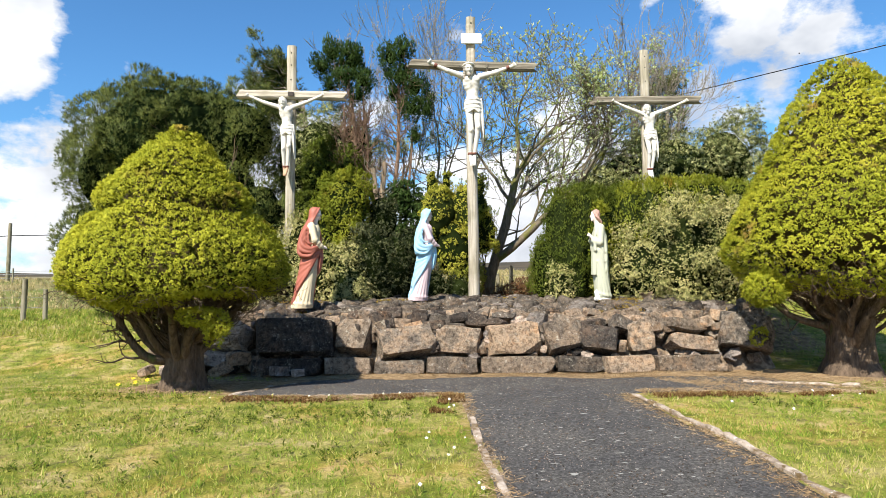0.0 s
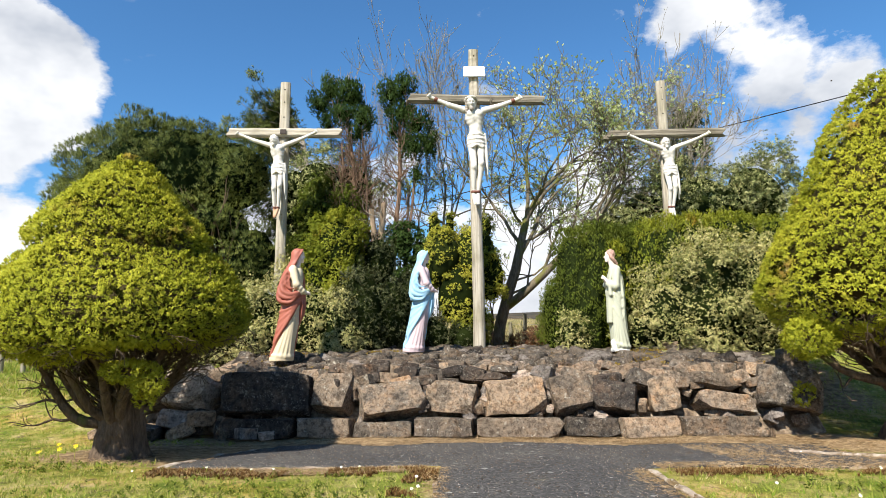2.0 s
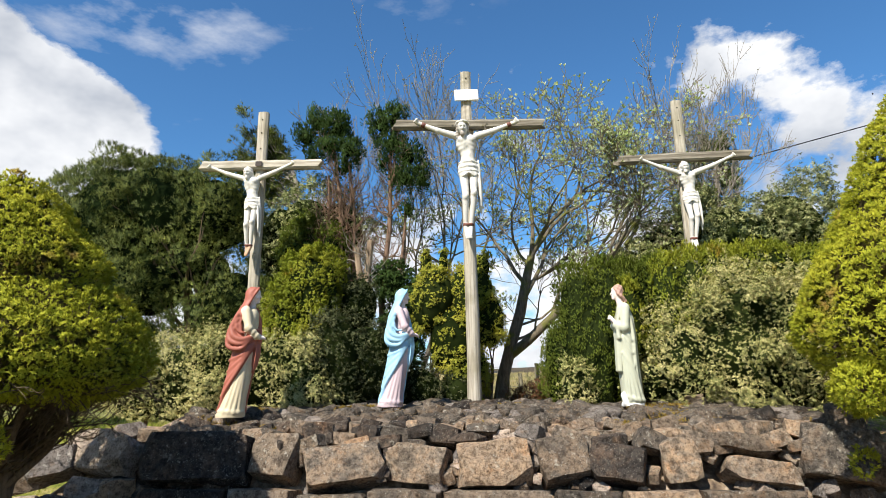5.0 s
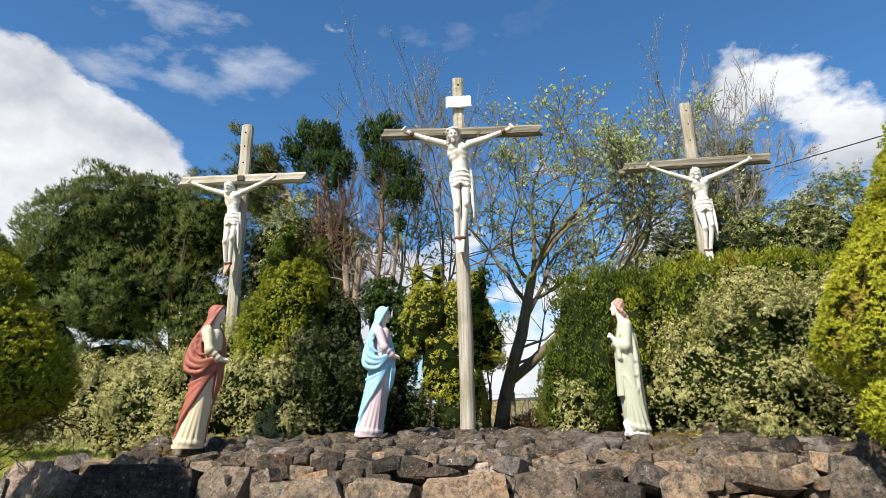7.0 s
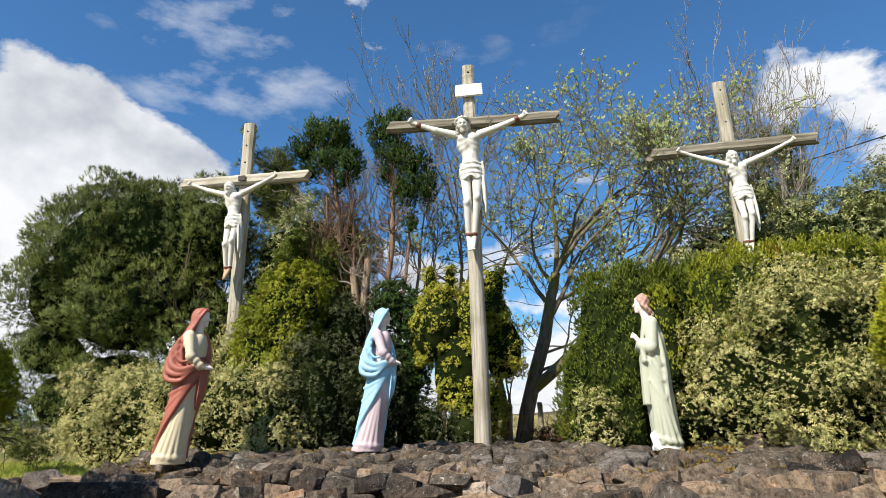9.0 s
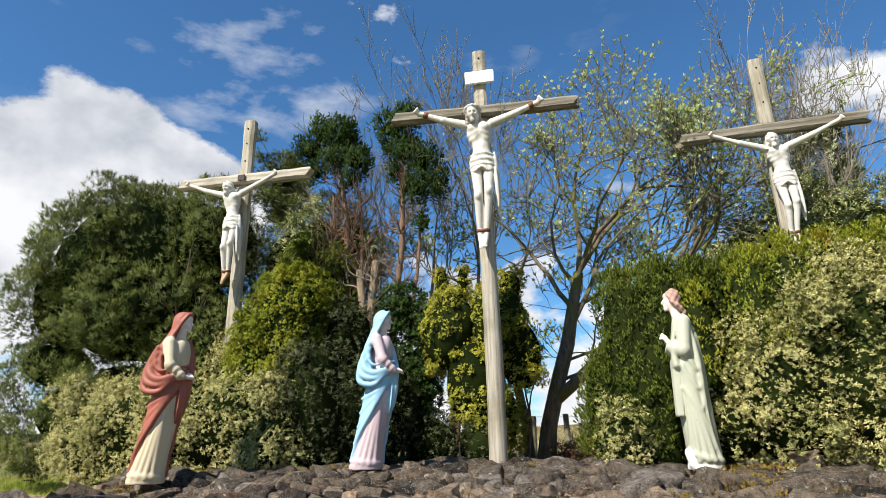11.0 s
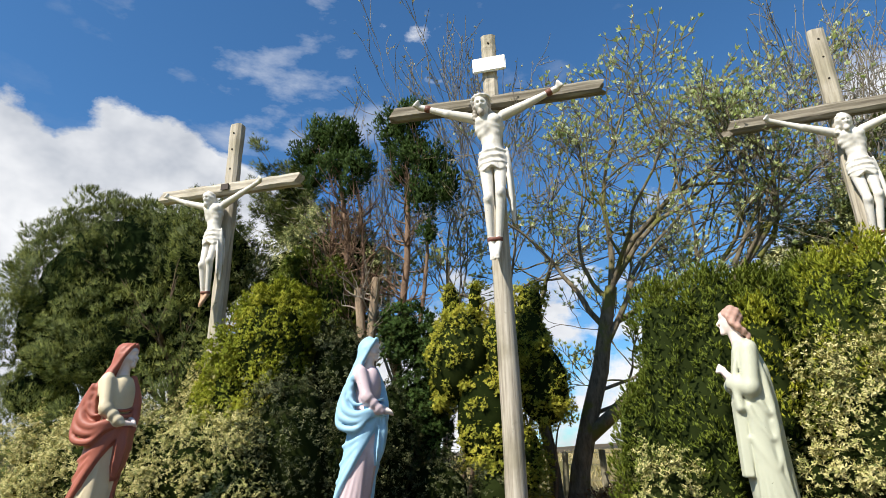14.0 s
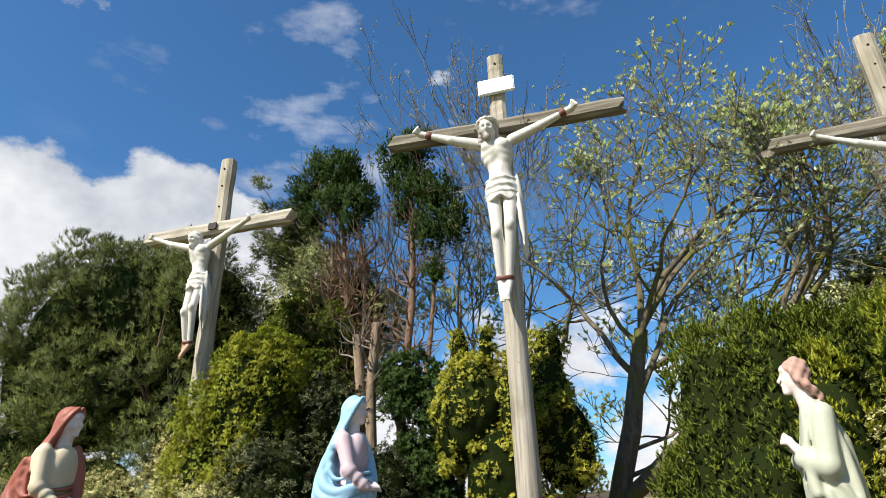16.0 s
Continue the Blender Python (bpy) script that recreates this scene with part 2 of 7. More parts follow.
SKIN = paint_mat("pale_flesh_paint", (0.74, 0.62, 0.56), (0.5, 0.4, 0.34), 0.3)
HAIR = paint_mat("dusty_pink_hair_paint", (0.45, 0.27, 0.21), (0.30, 0.17, 0.13), 0.4)
GREYHAIR = paint_mat("grey_white_hair_paint", (0.33, 0.295, 0.25), (0.16, 0.13, 0.10), 0.8)
TAN = paint_mat("worn_tan_foot_paint", (0.45, 0.27, 0.16), (0.2, 0.13, 0.09), 0.5)
IRON = Mat("dark_iron", 0.6, 0.4, 0.7).colour((0.05, 0.04, 0.035)).m
WIRE = Mat("grey_wire", 0.5, 0.4, 0.8).colour((0.25, 0.25, 0.25)).m
CABLE = Mat("black_cable", 0.6, 0.3).colour((0.012, 0.012, 0.014)).m
DARK_HOLE = Mat("bolt_hole", 0.9, 0.1).colour((0.02, 0.016, 0.012)).m

GOLDEN = leaf_mat("golden_conifer_foliage", [(0.05, (0.147, 0.184, 0.0138)), (0.4, (0.331, 0.35, 0.0258)), (0.75, (0.497, 0.478, 0.046)), (1.0, (0.552, 0.442, 0.0736))], 1.1, 0.65, 0.12, 0.3, (0.42, 0.29, 0.07), vary=0.5)
GOLDEN_SHADE = leaf_mat("shade_toned_golden_foliage", [(0.1, (0.049, 0.0595, 0.007)), (0.6, (0.112, 0.115, 0.014)), (1.0, (0.161, 0.147, 0.0245))], 6.0, 0.8, 0.05, 0.0)
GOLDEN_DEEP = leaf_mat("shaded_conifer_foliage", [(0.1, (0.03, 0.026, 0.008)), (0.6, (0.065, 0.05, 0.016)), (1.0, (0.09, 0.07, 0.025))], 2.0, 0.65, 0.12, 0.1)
PINE = leaf_mat("pine_needles", [(0.05, (0.014, 0.026, 0.005)), (0.45, (0.054, 0.077, 0.013)), (0.9, (0.22, 0.235, 0.05))], 1.9, 0.6, 0.15, 0.1, vary=0.5)
PINE_SHADE = leaf_mat("pine_core_shade", [(0.1, (0.004, 0.007, 0.003)), (0.9, (0.010, 0.017, 0.006))], 1.5, 1.0, 0.0, 0.0)
CYPRESS = leaf_mat("dark_cypress_foliage", [(0.05, (0.0159, 0.0316, 0.00822)), (0.5, (0.0379, 0.0728, 0.0139)), (0.95, (0.0759, 0.117, 0.0222))], 1.6, 0.65, 0.12, 0.2, vary=0.45)
VARIEGATED = leaf_mat("cream_edged_leaves", [(0.0, (0.08, 0.105, 0.026)), (0.28, (0.195, 0.21, 0.058)), (0.52, (0.37, 0.345, 0.125)), (0.9, (0.58, 0.51, 0.24))], 1.5, 0.6, 0.2, 0.12)
SHADED_LEAF = leaf_mat("shade_dark_evergreen_leaves", [(0.0, (0.0139, 0.02, 0.00693)), (0.5, (0.0424, 0.0524, 0.0169)), (0.95, (0.154, 0.154, 0.0693))], 1.2, 0.6, 0.15, 0.15)
EVERGREEN = leaf_mat("olive_evergreen_leaves", [(0.0, (0.0525, 0.0735, 0.0231)), (0.5, (0.168, 0.189, 0.0651)), (0.9, (0.462, 0.452, 0.21))], 1.2, 0.65, 0.12, 0.2)
HEDGE_DARK = leaf_mat("dark_hedge_sprays", [(0.0, (0.028, 0.047, 0.006)), (0.5, (0.092, 0.122, 0.014)), (0.95, (0.20, 0.22, 0.026))], 1.3, 0.65, 0.12, 0.22, vary=0.4)
HEDGE_GOLD = leaf_mat("olive_gold_hedge_sprays", [(0.0, (0.0726, 0.113, 0.0113)), (0.5, (0.217, 0.25, 0.0226)), (0.95, (0.403, 0.371, 0.0403))], 1.3, 0.65, 0.12, 0.25, (0.34, 0.2, 0.03), vary=0.45)
GOLD_SPRAY = leaf_mat("yellow_gold_sprays", [(0.0, (0.0683, 0.0975, 0.0117)), (0.4, (0.244, 0.264, 0.0293)), (0.9, (0.605, 0.526, 0.078))], 1.6, 0.65, 0.12, 0.22, vary=0.45)
# near-black core colour that paints the shade between leaves and sprays
SPRAY_SHADE = leaf_mat("hedge_core_shade", [(0.1, (0.007, 0.011, 0.003)), (0.9, (0.018, 0.025, 0.007))], 9.0, 1.0, 0.0, 0.0)
YOUNG_LEAF = leaf_mat("young_spring_leaves", [(0.0, (0.234, 0.315, 0.063)), (0.45, (0.45, 0.513, 0.198)), (0.9, (0.72, 0.72, 0.522))], 2.0, 0.6, 0.15, 0.4)
BUD = leaf_mat("opening_buds", [(0.0, (0.24, 0.22, 0.11)), (0.9, (0.48, 0.46, 0.30))], 2.0)
RUSSET = leaf_mat("russet_bramble_leaves", [(0.0, (0.05, 0.03, 0.015)), (0.5, (0.14, 0.06, 0.03)), (0.95, (0.16, 0.12, 0.04))], 2.0)
GRASS = leaf_mat("lawn_grass_blades", [(0.0, (0.0677, 0.135, 0.0135)), (0.3, (0.181, 0.271, 0.0316)), (0.55, (0.343, 0.361, 0.0632)), (0.75, (0.524, 0.452, 0.163)), (1.0, (0.632, 0.542, 0.307))], 1.1, 0.65, 0.12, 0.35, vary=0.55)
REED = leaf_mat("dry_reed_grass", [(0.0, (0.158, 0.178, 0.0396)), (0.4, (0.337, 0.277, 0.119)), (0.9, (0.515, 0.416, 0.238))], 0.5, 0.65, 0.12, 0.2)
LITTER = leaf_mat("brown_needle_litter", [(0.0, (0.126, 0.0765, 0.036)), (0.5, (0.297, 0.198, 0.099)), (0.95, (0.495, 0.369, 0.225))], 2.0, 0.8, 0.1, 0.1)
MOSS = leaf_mat("moss_cushions", [(0.0, (0.12, 0.09, 0.015)), (0.5, (0.26, 0.17, 0.035)), (0.95, (0.36, 0.27, 0.06))], 2.0, 0.8, 0.05, 0.1)
YELLOW_PETAL = Mat("yellow_petals", 0.6, 0.2).colour((0.8, 0.62, 0.03)).m
WHITE_PETAL = Mat("white_petals", 0.6, 0.2).colour((0.8, 0.8, 0.78)).m
BARK = bark_mat("brown_bark", (0.04, 0.028, 0.02), (0.16, 0.115, 0.078))
BARK_GREY = bark_mat("grey_twig_bark", (0.17, 0.145, 0.115), (0.36, 0.315, 0.25), (0.2, 0.19, 0.09), 0.64)
BARK_MOSSY = bark_mat("mossy_bark", (0.07, 0.055, 0.035), (0.21, 0.175, 0.12), (0.13, 0.13, 0.035), 0.5)
BARK_RED = bark_mat("reddish_cypress_bark", (0.10, 0.06, 0.04), (0.28, 0.185, 0.125), (0.2, 0.17, 0.13), 0.62)
STUMP_WOOD = bark_mat("pale_cut_wood", (0.17, 0.12, 0.08), (0.36, 0.27, 0.18), (0.25, 0.21, 0.15), 0.6)


def ground_mat():
    k = Mat("rough_lawn_ground", 0.95, 0.1)
    n1, n2, n3 = k.noise(0.9, 6), k.noise(7, 7, 0.65), k.noise(60, 4, 0.7)
    lawn = k.ramp(k.noise(2.3, 7, 0.62), [(0.3, (0.10, 0.15, 0.022)), (0.45, (0.24, 0.27, 0.045)), (0.56, (0.42, 0.37, 0.12)), (0.68, (0.56, 0.46, 0.24))])
    lawn = k.mix(k.step(n2, 0.5, 0.7), lawn, (0.16, 0.13, 0.06))
    lawn = k.mix(k.step(n1, 0.42, 0.66), lawn, k.mix(1.0, lawn, (1.15, 0.95, 0.8), "MULTIPLY"))
    lawn = k.mix(k.step(n3, 0.35, 0.7), k.mix(1.0, lawn, (0.55, 0.55, 0.5), "MULTIPLY"), lawn)
    soil = k.ramp(k.noise(9, 7, 0.7), [(0.3, (0.09, 0.058, 0.032)), (0.5, (0.27, 0.185, 0.10)), (0.7, (0.48, 0.35, 0.2))])
    sep = k.n("ShaderNodeSeparateXYZ")
    k.l(k.pos, sep.inputs[0])
    wild = k.ramp(k.noise(0.05, 6, 0.6, (1, 0.35, 1)), [(0.35, (0.075, 0.085, 0.025)), (0.5, (0.23, 0.185, 0.085)), (0.62, (0.13, 0.15, 0.035))])
    moor = k.ramp(k.noise(0.012, 6, 0.6), [(0.35, (0.035, 0.035, 0.028)), (0.6, (0.10, 0.075, 0.045))])
    c = k.mix(k.step(sep.outputs["Y"], 13.0, 19.0), lawn, wild)
    c = k.mix(k.step(sep.outputs["Y"], 90.0, 220.0), c, moor)
    att = k.n("ShaderNodeAttribute")
    att.attribute_name = "bare_soil"
    c = k.mix(k.step(att.outputs["Fac"], 0.25, 0.75), c, soil)
    k.colour(c)
    k.bump(k.noise(30, 6, 0.7), 0.8, 0.04)
    return k.m


def asphalt_mat():
    k = Mat("worn_asphalt", 0.9, 0.2)
    grit = k.noise(38, 9, 0.82)
    c = k.ramp(grit, [(0.36, (0.018, 0.017, 0.017)), (0.5, (0.058, 0.055, 0.053)), (0.62, (0.15, 0.142, 0.132))])
    c = k.mix(k.step(k.noise(1.1, 6), 0.42, 0.62), c, k.mix(1.0, c, (1.3, 1.27, 1.2), "MULTIPLY"))
    c = k.mix(k.step(k.noise(2.2, 7, 0.7), 0.62, 0.74), c, (0.15, 0.13, 0.075))
    k.colour(c)
    k.bump(grit, 0.9, 0.012)
    return k.m


def concrete_mat():
    k = Mat("worn_concrete_edging", 0.9, 0.2)
    c = k.ramp(k.noise(7, 8, 0.65), [(0.3, (0.17, 0.12, 0.085)), (0.5, (0.36, 0.29, 0.225)), (0.7, (0.58, 0.50, 0.42))])
    c = k.mix(k.step(k.noise(4, 6, 0.7), 0.50, 0.60), c, (0.15, 0.10, 0.045))
    c = k.mix(k.step(k.noise(13, 5, 0.6), 0.64, 0.68), c, (0.7, 0.68, 0.64))
    k.colour(c)
    k.bump(k.noise(28, 8, 0.7), 0.9, 0.02)
    return k.m


def mortar_mat():
    k = Mat("earth_and_mortar", 0.95, 0.1)
    c = k.ramp(k.noise(8, 8, 0.65), [(0.3, (0.06, 0.045, 0.035)), (0.5, (0.19, 0.14, 0.095)), (0.66, (0.40, 0.32, 0.235))])
    k.colour(c)
    k.bump(k.noise(20, 8, 0.7), 0.9, 0.03)
    return k.m


GROUND, ASPHALT, CONCRETE, MORTAR = ground_mat(), asphalt_mat(), concrete_mat(), mortar_mat()

# mesh helpers -------------------------------------------------------------------


def raw_mesh(name, verts, faces, materials, smooth=False, slots=None, normals=None):
    """A mesh from arrays: verts (n, 3), faces (m, 3) or (m, 4); normals: one for each vertex, to round off tufts of leaves."""
    me = bpy.data.meshes.new(name)
    verts, faces = np.asarray(verts, np.float32), np.asarray(faces, np.int32)
    k = faces.shape[1]
    me.vertices.add(len(verts))
    me.vertices.foreach_set("co", verts.ravel())
    me.loops.add(faces.size)
    me.loops.foreach_set("vertex_index", faces.ravel())
    me.polygons.add(len(faces))
    me.polygons.foreach_set("loop_start", np.arange(0, faces.size, k, dtype=np.int32))
    if smooth:
        me.polygons.foreach_set("use_smooth", np.ones(len(faces), bool))
    for m in materials if isinstance(materials, (list, tuple)) else [materials]:
        me.materials.append(m)
    if slots is not None:
        me.polygons.foreach_set("material_index", np.asarray(slots, np.int32))
    me.update(calc_edges=True)
    me.validate()
    if normals is not None:
        me.polygons.foreach_set("use_smooth", np.ones(len(me.polygons), bool))
        me.attributes.new("custom_normal", "FLOAT_VECTOR", "POINT").data.foreach_set("vector", np.asarray(normals, np.float32).ravel())
    return me


def bm_mesh(name, bm, material, smooth=False):
    me = bpy.data.meshes.new(name)
    bm.to_mesh(me)
    bm.free()
    me.materials.append(material)
    if smooth:
        me.polygons.foreach_set("use_smooth", np.ones(len(me.polygons), bool))
    return me


def part(name, me, parent, label="", kind=""):
    ob = new(name, me)
    ob.parent = parent
    return tagged(ob, label, "", "", kind)


def empty(name, at=(0, 0, 0)):
    ob = new(name)
    ob.location = at
    ob.empty_display_size = 0.1
    return ob


def waves(P, scale, seed, octaves=3):
    """Smooth pseudo-noise in about -1..1 at points P (n, 3)."""
    rg = np.random.RandomState(seed)
    out = np.zeros(len(P))
    amp, tot = 1.0, 0.0
    for o in range(octaves):
        s = np.zeros(len(P))
        for _ in range(5):
            d = rg.normal(size=3)
            d /= np.linalg.norm(d)
            s += np.sin(P @ d * scale * (2 ** o) * rg.uniform(0.7, 1.4) + rg.uniform(0, 6.28))
        out += amp * s / 2.6
        tot += amp
        amp *= 0.5
    return out / tot


def sstep(x, a, b):
    t = np.clip((np.asarray(x, float) - a) / (b - a), 0, 1)
    return t * t * (3 - 2 * t)


def ground_z(x, y):
    """Height of the ground sheet."""
    x, y = np.asarray(x, float), np.asarray(y, float)
    z = -0.20 * sstep(y, 6.6, 9.4) * (1 - sstep(y, 9.6, 13.0))
    rise_l = 0.42 * sstep(y, 9.0, 16.0)
    rise_m = 0.72 * sstep(y, 10.5, 14.0)
    side = sstep(x, -5.5, -3.5) * (1 - sstep(x, 6.0, 8.5))
    z = z + rise_l * (1 - side) + rise_m * side
    z = z + 1.05 * sstep(y, 16, 62) - 5.0 * sstep(y, 75, 260)
    r = np.hypot(x, y)
    z = z + sstep(r, 320, 1000) * (16 + 9 * np.sin(np.arctan2(x, y) * 5 + 0.6)) * (y > 0)
    near = 1 - sstep(np.abs(y - 7) + 0.4 * np.abs(x), 9, 14)
    z = z + 0.018 * np.sin(x * 2.1 + 0.7 * y) * np.sin(y * 1.7 - 0.5 * x) * near
    return z


def tube(path, radii, sides=6):
    """A tapered tube along path (n, 3): verts and quad faces."""
    path, radii = np.asarray(path, float), np.asarray(radii, float)
    n = len(path)
    tang = np.gradient(path, axis=0)
    tang /= np.linalg.norm(tang, axis=1)[:, None] + 1e-9
    ref = np.array([0.31, 0.95, 0.05]) if abs(tang[0][1]) < 0.9 else np.array([1.0, 0, 0])
    u = np.cross(tang, ref)
    u /= np.linalg.norm(u, axis=1)[:, None] + 1e-9
    w = np.cross(tang, u)
    a = np.arange(sides) * 2 * np.pi / sides
    V = path[:, None] + radii[:, None, None] * (np.cos(a)[None, :, None] * u[:, None] + np.sin(a)[None, :, None] * w[:, None])
    i, j = np.meshgrid(np.arange(n - 1), np.arange(sides), indexing="ij")
    k = (j + 1) % sides
    F = np.stack([i * sides + j, i * sides + k, (i + 1) * sides + k, (i + 1) * sides + j], -1).reshape(-1, 4)
    return V.reshape(-1, 3), F


def join(pieces):
    V, F, n = [], [], 0
    for v, f in pieces:
        V.append(v)
        F.append(f + n)
        n += len(v)
    return np.concatenate(V), np.concatenate(F)


# leaf templates: a few folded leaves each, growing along +z, about one unit long


def folded_leaf(base, tip, width, fold=0.3):
    base, tip = np.asarray(base, float), np.asarray(tip, float)
    d = tip - base
    side = np.cross(d, (0.37, 0.21, 0.9))
    if np.linalg.norm(side) < 0.1 * np.linalg.norm(d):
        side = np.cross(d, (1, 0, 0))
    side *= width / (np.linalg.norm(side) + 1e-9)
    up = np.cross(side, d)
    up *= fold * width / (np.linalg.norm(up) + 1e-9)
    mid = base + 0.5 * d
    return np.array([base, mid + side + up, tip, mid - side + up])


def template(kind, seed):
    rg = np.random.RandomState(seed)
    V, F = [], []

    single = kind in ("needles", "blades", "straw", "tuft", "spray")

    def add(q):
        if single:                # one slim triangle
            n = 3 * len(V)
            V.append(np.array([q[0] + 0.5 * (q[1] - q[3]), q[2], q[0] - 0.5 * (q[1] - q[3])]))
            F.append((n, n + 1, n + 2))
            return
        n = 4 * len(V)
        V.append(q)
        F.extend([(n, n + 2, n + 1), (n, n + 3, n + 2)])

    if kind == "tuft":            # short rounded sprays of a clipped golden conifer
        for i in range(7):
            a = i * 2.4 + rg.uniform(-0.4, 0.4)
            s = rg.uniform(0.15, 0.85)
            h = rg.uniform(0, 0.35)
            add(folded_leaf((0, 0, h), (math.cos(a) * s, math.sin(a) * s, h + rg.uniform(0.35, 0.75)), rg.uniform(0.12, 0.18), 0.5))
    elif kind == "spray":         # flat fans of a thuja or cypress
        for i in range(7):
            a = (i - 3) * 0.24 + rg.uniform(-0.12, 0.12)
            h = rg.uniform(0.0, 0.4)
            add(folded_leaf((0, rg.uniform(-0.05, 0.05), h), (math.sin(a) * 0.6, rg.uniform(-0.16, 0.16), h + math.cos(a) * rg.uniform(0.4, 0.75)), 0.10, 0.3))
    elif kind == "needles":       # a brush of pine needles
        for i in range(9):
            a = i * 2.4
            t = rg.uniform(0.2, 1.0)
            add(folded_leaf((0, 0, rg.uniform(0, 0.35)), (math.cos(a) * t * 0.75, math.sin(a) * t * 0.75, 0.3 + (1 - t * t) * 0.8), 0.036, 0.1))
    elif kind == "rosette":       # a shoot with broad leaves
        for i in range(5):
            a = i * 2.4 + rg.uniform(-0.3, 0.3)
            h = 0.14 * i
            t = rg.uniform(0.45, 0.75)
            add(folded_leaf((0, 0, h), (math.cos(a) * t, math.sin(a) * t, h + rg.uniform(0.15, 0.5)), rg.uniform(0.13, 0.19), 0.35))
    elif kind == "cup":           # an opening bud with upright young leaves
        for i in range(5):
            a = i * 1.26 + rg.uniform(-0.3, 0.3)
            t = rg.uniform(0.25, 0.6)
            add(folded_leaf((0, 0, 0), (math.cos(a) * t, math.sin(a) * t, rg.uniform(0.5, 1.0)), rg.uniform(0.15, 0.24), 0.4))
    elif kind == "blades":        # a small tuft of grass
        for i in range(5):
            a = rg.uniform(0, 6.28)
            t = rg.uniform(0.1, 0.6)
            o = rg.uniform(-0.3, 0.3, 2)
            add(folded_leaf((o[0], o[1], -0.1), (o[0] + math.cos(a) * t, o[1] + math.sin(a) * t, rg.uniform(0.5, 1.0)), 0.075, 0.2))
    elif kind == "straw":
        for i in range(3):
            a = rg.uniform(0, 6.28)
            o = rg.uniform(-0.5, 0.5, 2)
            add(folded_leaf((o[0], o[1], 0.02), (o[0] + math.cos(a), o[1] + math.sin(a), rg.uniform(0.0, 0.25)), 0.05, 0.1))
    return np.concatenate(V), np.array(F)


def scatter(kind, P, D, size, seed, spin=None):
    """Copies of a leaf template at points P, growing along D, of the given sizes: verts and triangles."""
    rg = np.random.RandomState(seed)
    P, D = np.asarray(P, float), np.asarray(D, float)
    D = D / (np.linalg.norm(D, axis=1)[:, None] + 1e-9)
    size = np.broadcast_to(size, len(P))
    ref = rg.normal(size=P.shape)
    U = np.cross(D, ref)
    U /= np.linalg.norm(U, axis=1)[:, None] + 1e-9
    W = np.cross(D, U)
    which = rg.randint(0, 5, len(P))
    Vs, Fs, n = [], [], 0
    for k in range(5):
        idx = np.where(which == k)[0]
        if not len(idx):
            continue
        tv, tf = template(kind, seed * 11 + k)
        v = P[idx][:, None] + size[idx][:, None, None] * (tv[None, :, 0:1] * U[idx][:, None] + tv[None, :, 1:2] * W[idx][:, None] + tv[None, :, 2:3] * D[idx][:, None])
        f = tf[None] + (np.arange(len(idx)) * len(tv))[:, None, None] + n
        Vs.append(v.reshape(-1, 3))
        Fs.append(f.reshape(-1, 3))
        n += len(idx) * len(tv)
    return np.concatenate(Vs), np.concatenate(Fs)


def scatter_facing(kind, P, D, size, seed, N, share):
    """Like scatter, with every leaf's front turned to its way N, and vertex normals leaning to N by the given share."""
    rg = np.random.RandomState(seed)
    D = D / (np.linalg.norm(D, axis=1)[:, None] + 1e-9)
    N = N / (np.linalg.norm(N, axis=1)[:, None] + 1e-9)
    size = np.broadcast_to(size, len(P))
    U = np.cross(D, rg.normal(size=P.shape))
    U /= np.linalg.norm(U, axis=1)[:, None] + 1e-9
    W = np.cross(D, U)
    which = rg.randint(0, 5, len(P))
    Vs, Fs, Ns, n = [], [], [], 0
    for k in range(5):
        idx = np.where(which == k)[0]
        if not len(idx):
            continue
        tv, tf = template(kind, seed * 11 + k)
        v = P[idx][:, None] + size[idx][:, None, None] * (tv[None, :, 0:1] * U[idx][:, None] + tv[None, :, 1:2] * W[idx][:, None] + tv[None, :, 2:3] * D[idx][:, None])
        a = v[:, tf[:, 0]]
        fn = np.cross(v[:, tf[:, 1]] - a, v[:, tf[:, 2]] - a)
        fn /= np.linalg.norm(fn, axis=2)[..., None] + 1e-12
        back = np.sum(fn * N[idx][:, None], axis=2) < 0
        f = np.broadcast_to(tf, (len(idx), *tf.shape)).copy()
        f[back] = f[back][:, ::-1]
        fn[back] *= -1
        vn = np.zeros_like(v)
        for c in range(3):
            vn[:, tf[:, c]] += fn
        vn /= np.linalg.norm(vn, axis=2)[..., None] + 1e-12
        vn = (1 - share) * vn + share * N[idx][:, None]
        Vs.append(v.reshape(-1, 3))
        Ns.append(vn.reshape(-1, 3))
        Fs.append((f + (np.arange(len(idx)) * len(tv))[:, None, None] + n).reshape(-1, 3))
        n += len(idx) * len(tv)
    vn = np.concatenate(Ns)
    return np.concatenate(Vs), np.concatenate(Fs), vn / (np.linalg.norm(vn, axis=1)[:, None] + 1e-12)


def thinned(P, D, cell, seed):
    """At most one of the points in each cell of a grid, so that tufts keep their distance."""
    rg = np.random.RandomState(seed)
    order = rg.permutation(len(P))
    P, D = P[order], D[order]
    key = np.floor(P / cell + rg.uniform(0, 1, 3)).astype(np.int64)
    _, first = np.unique(key, axis=0, return_index=True)
    return P[first], D[first]


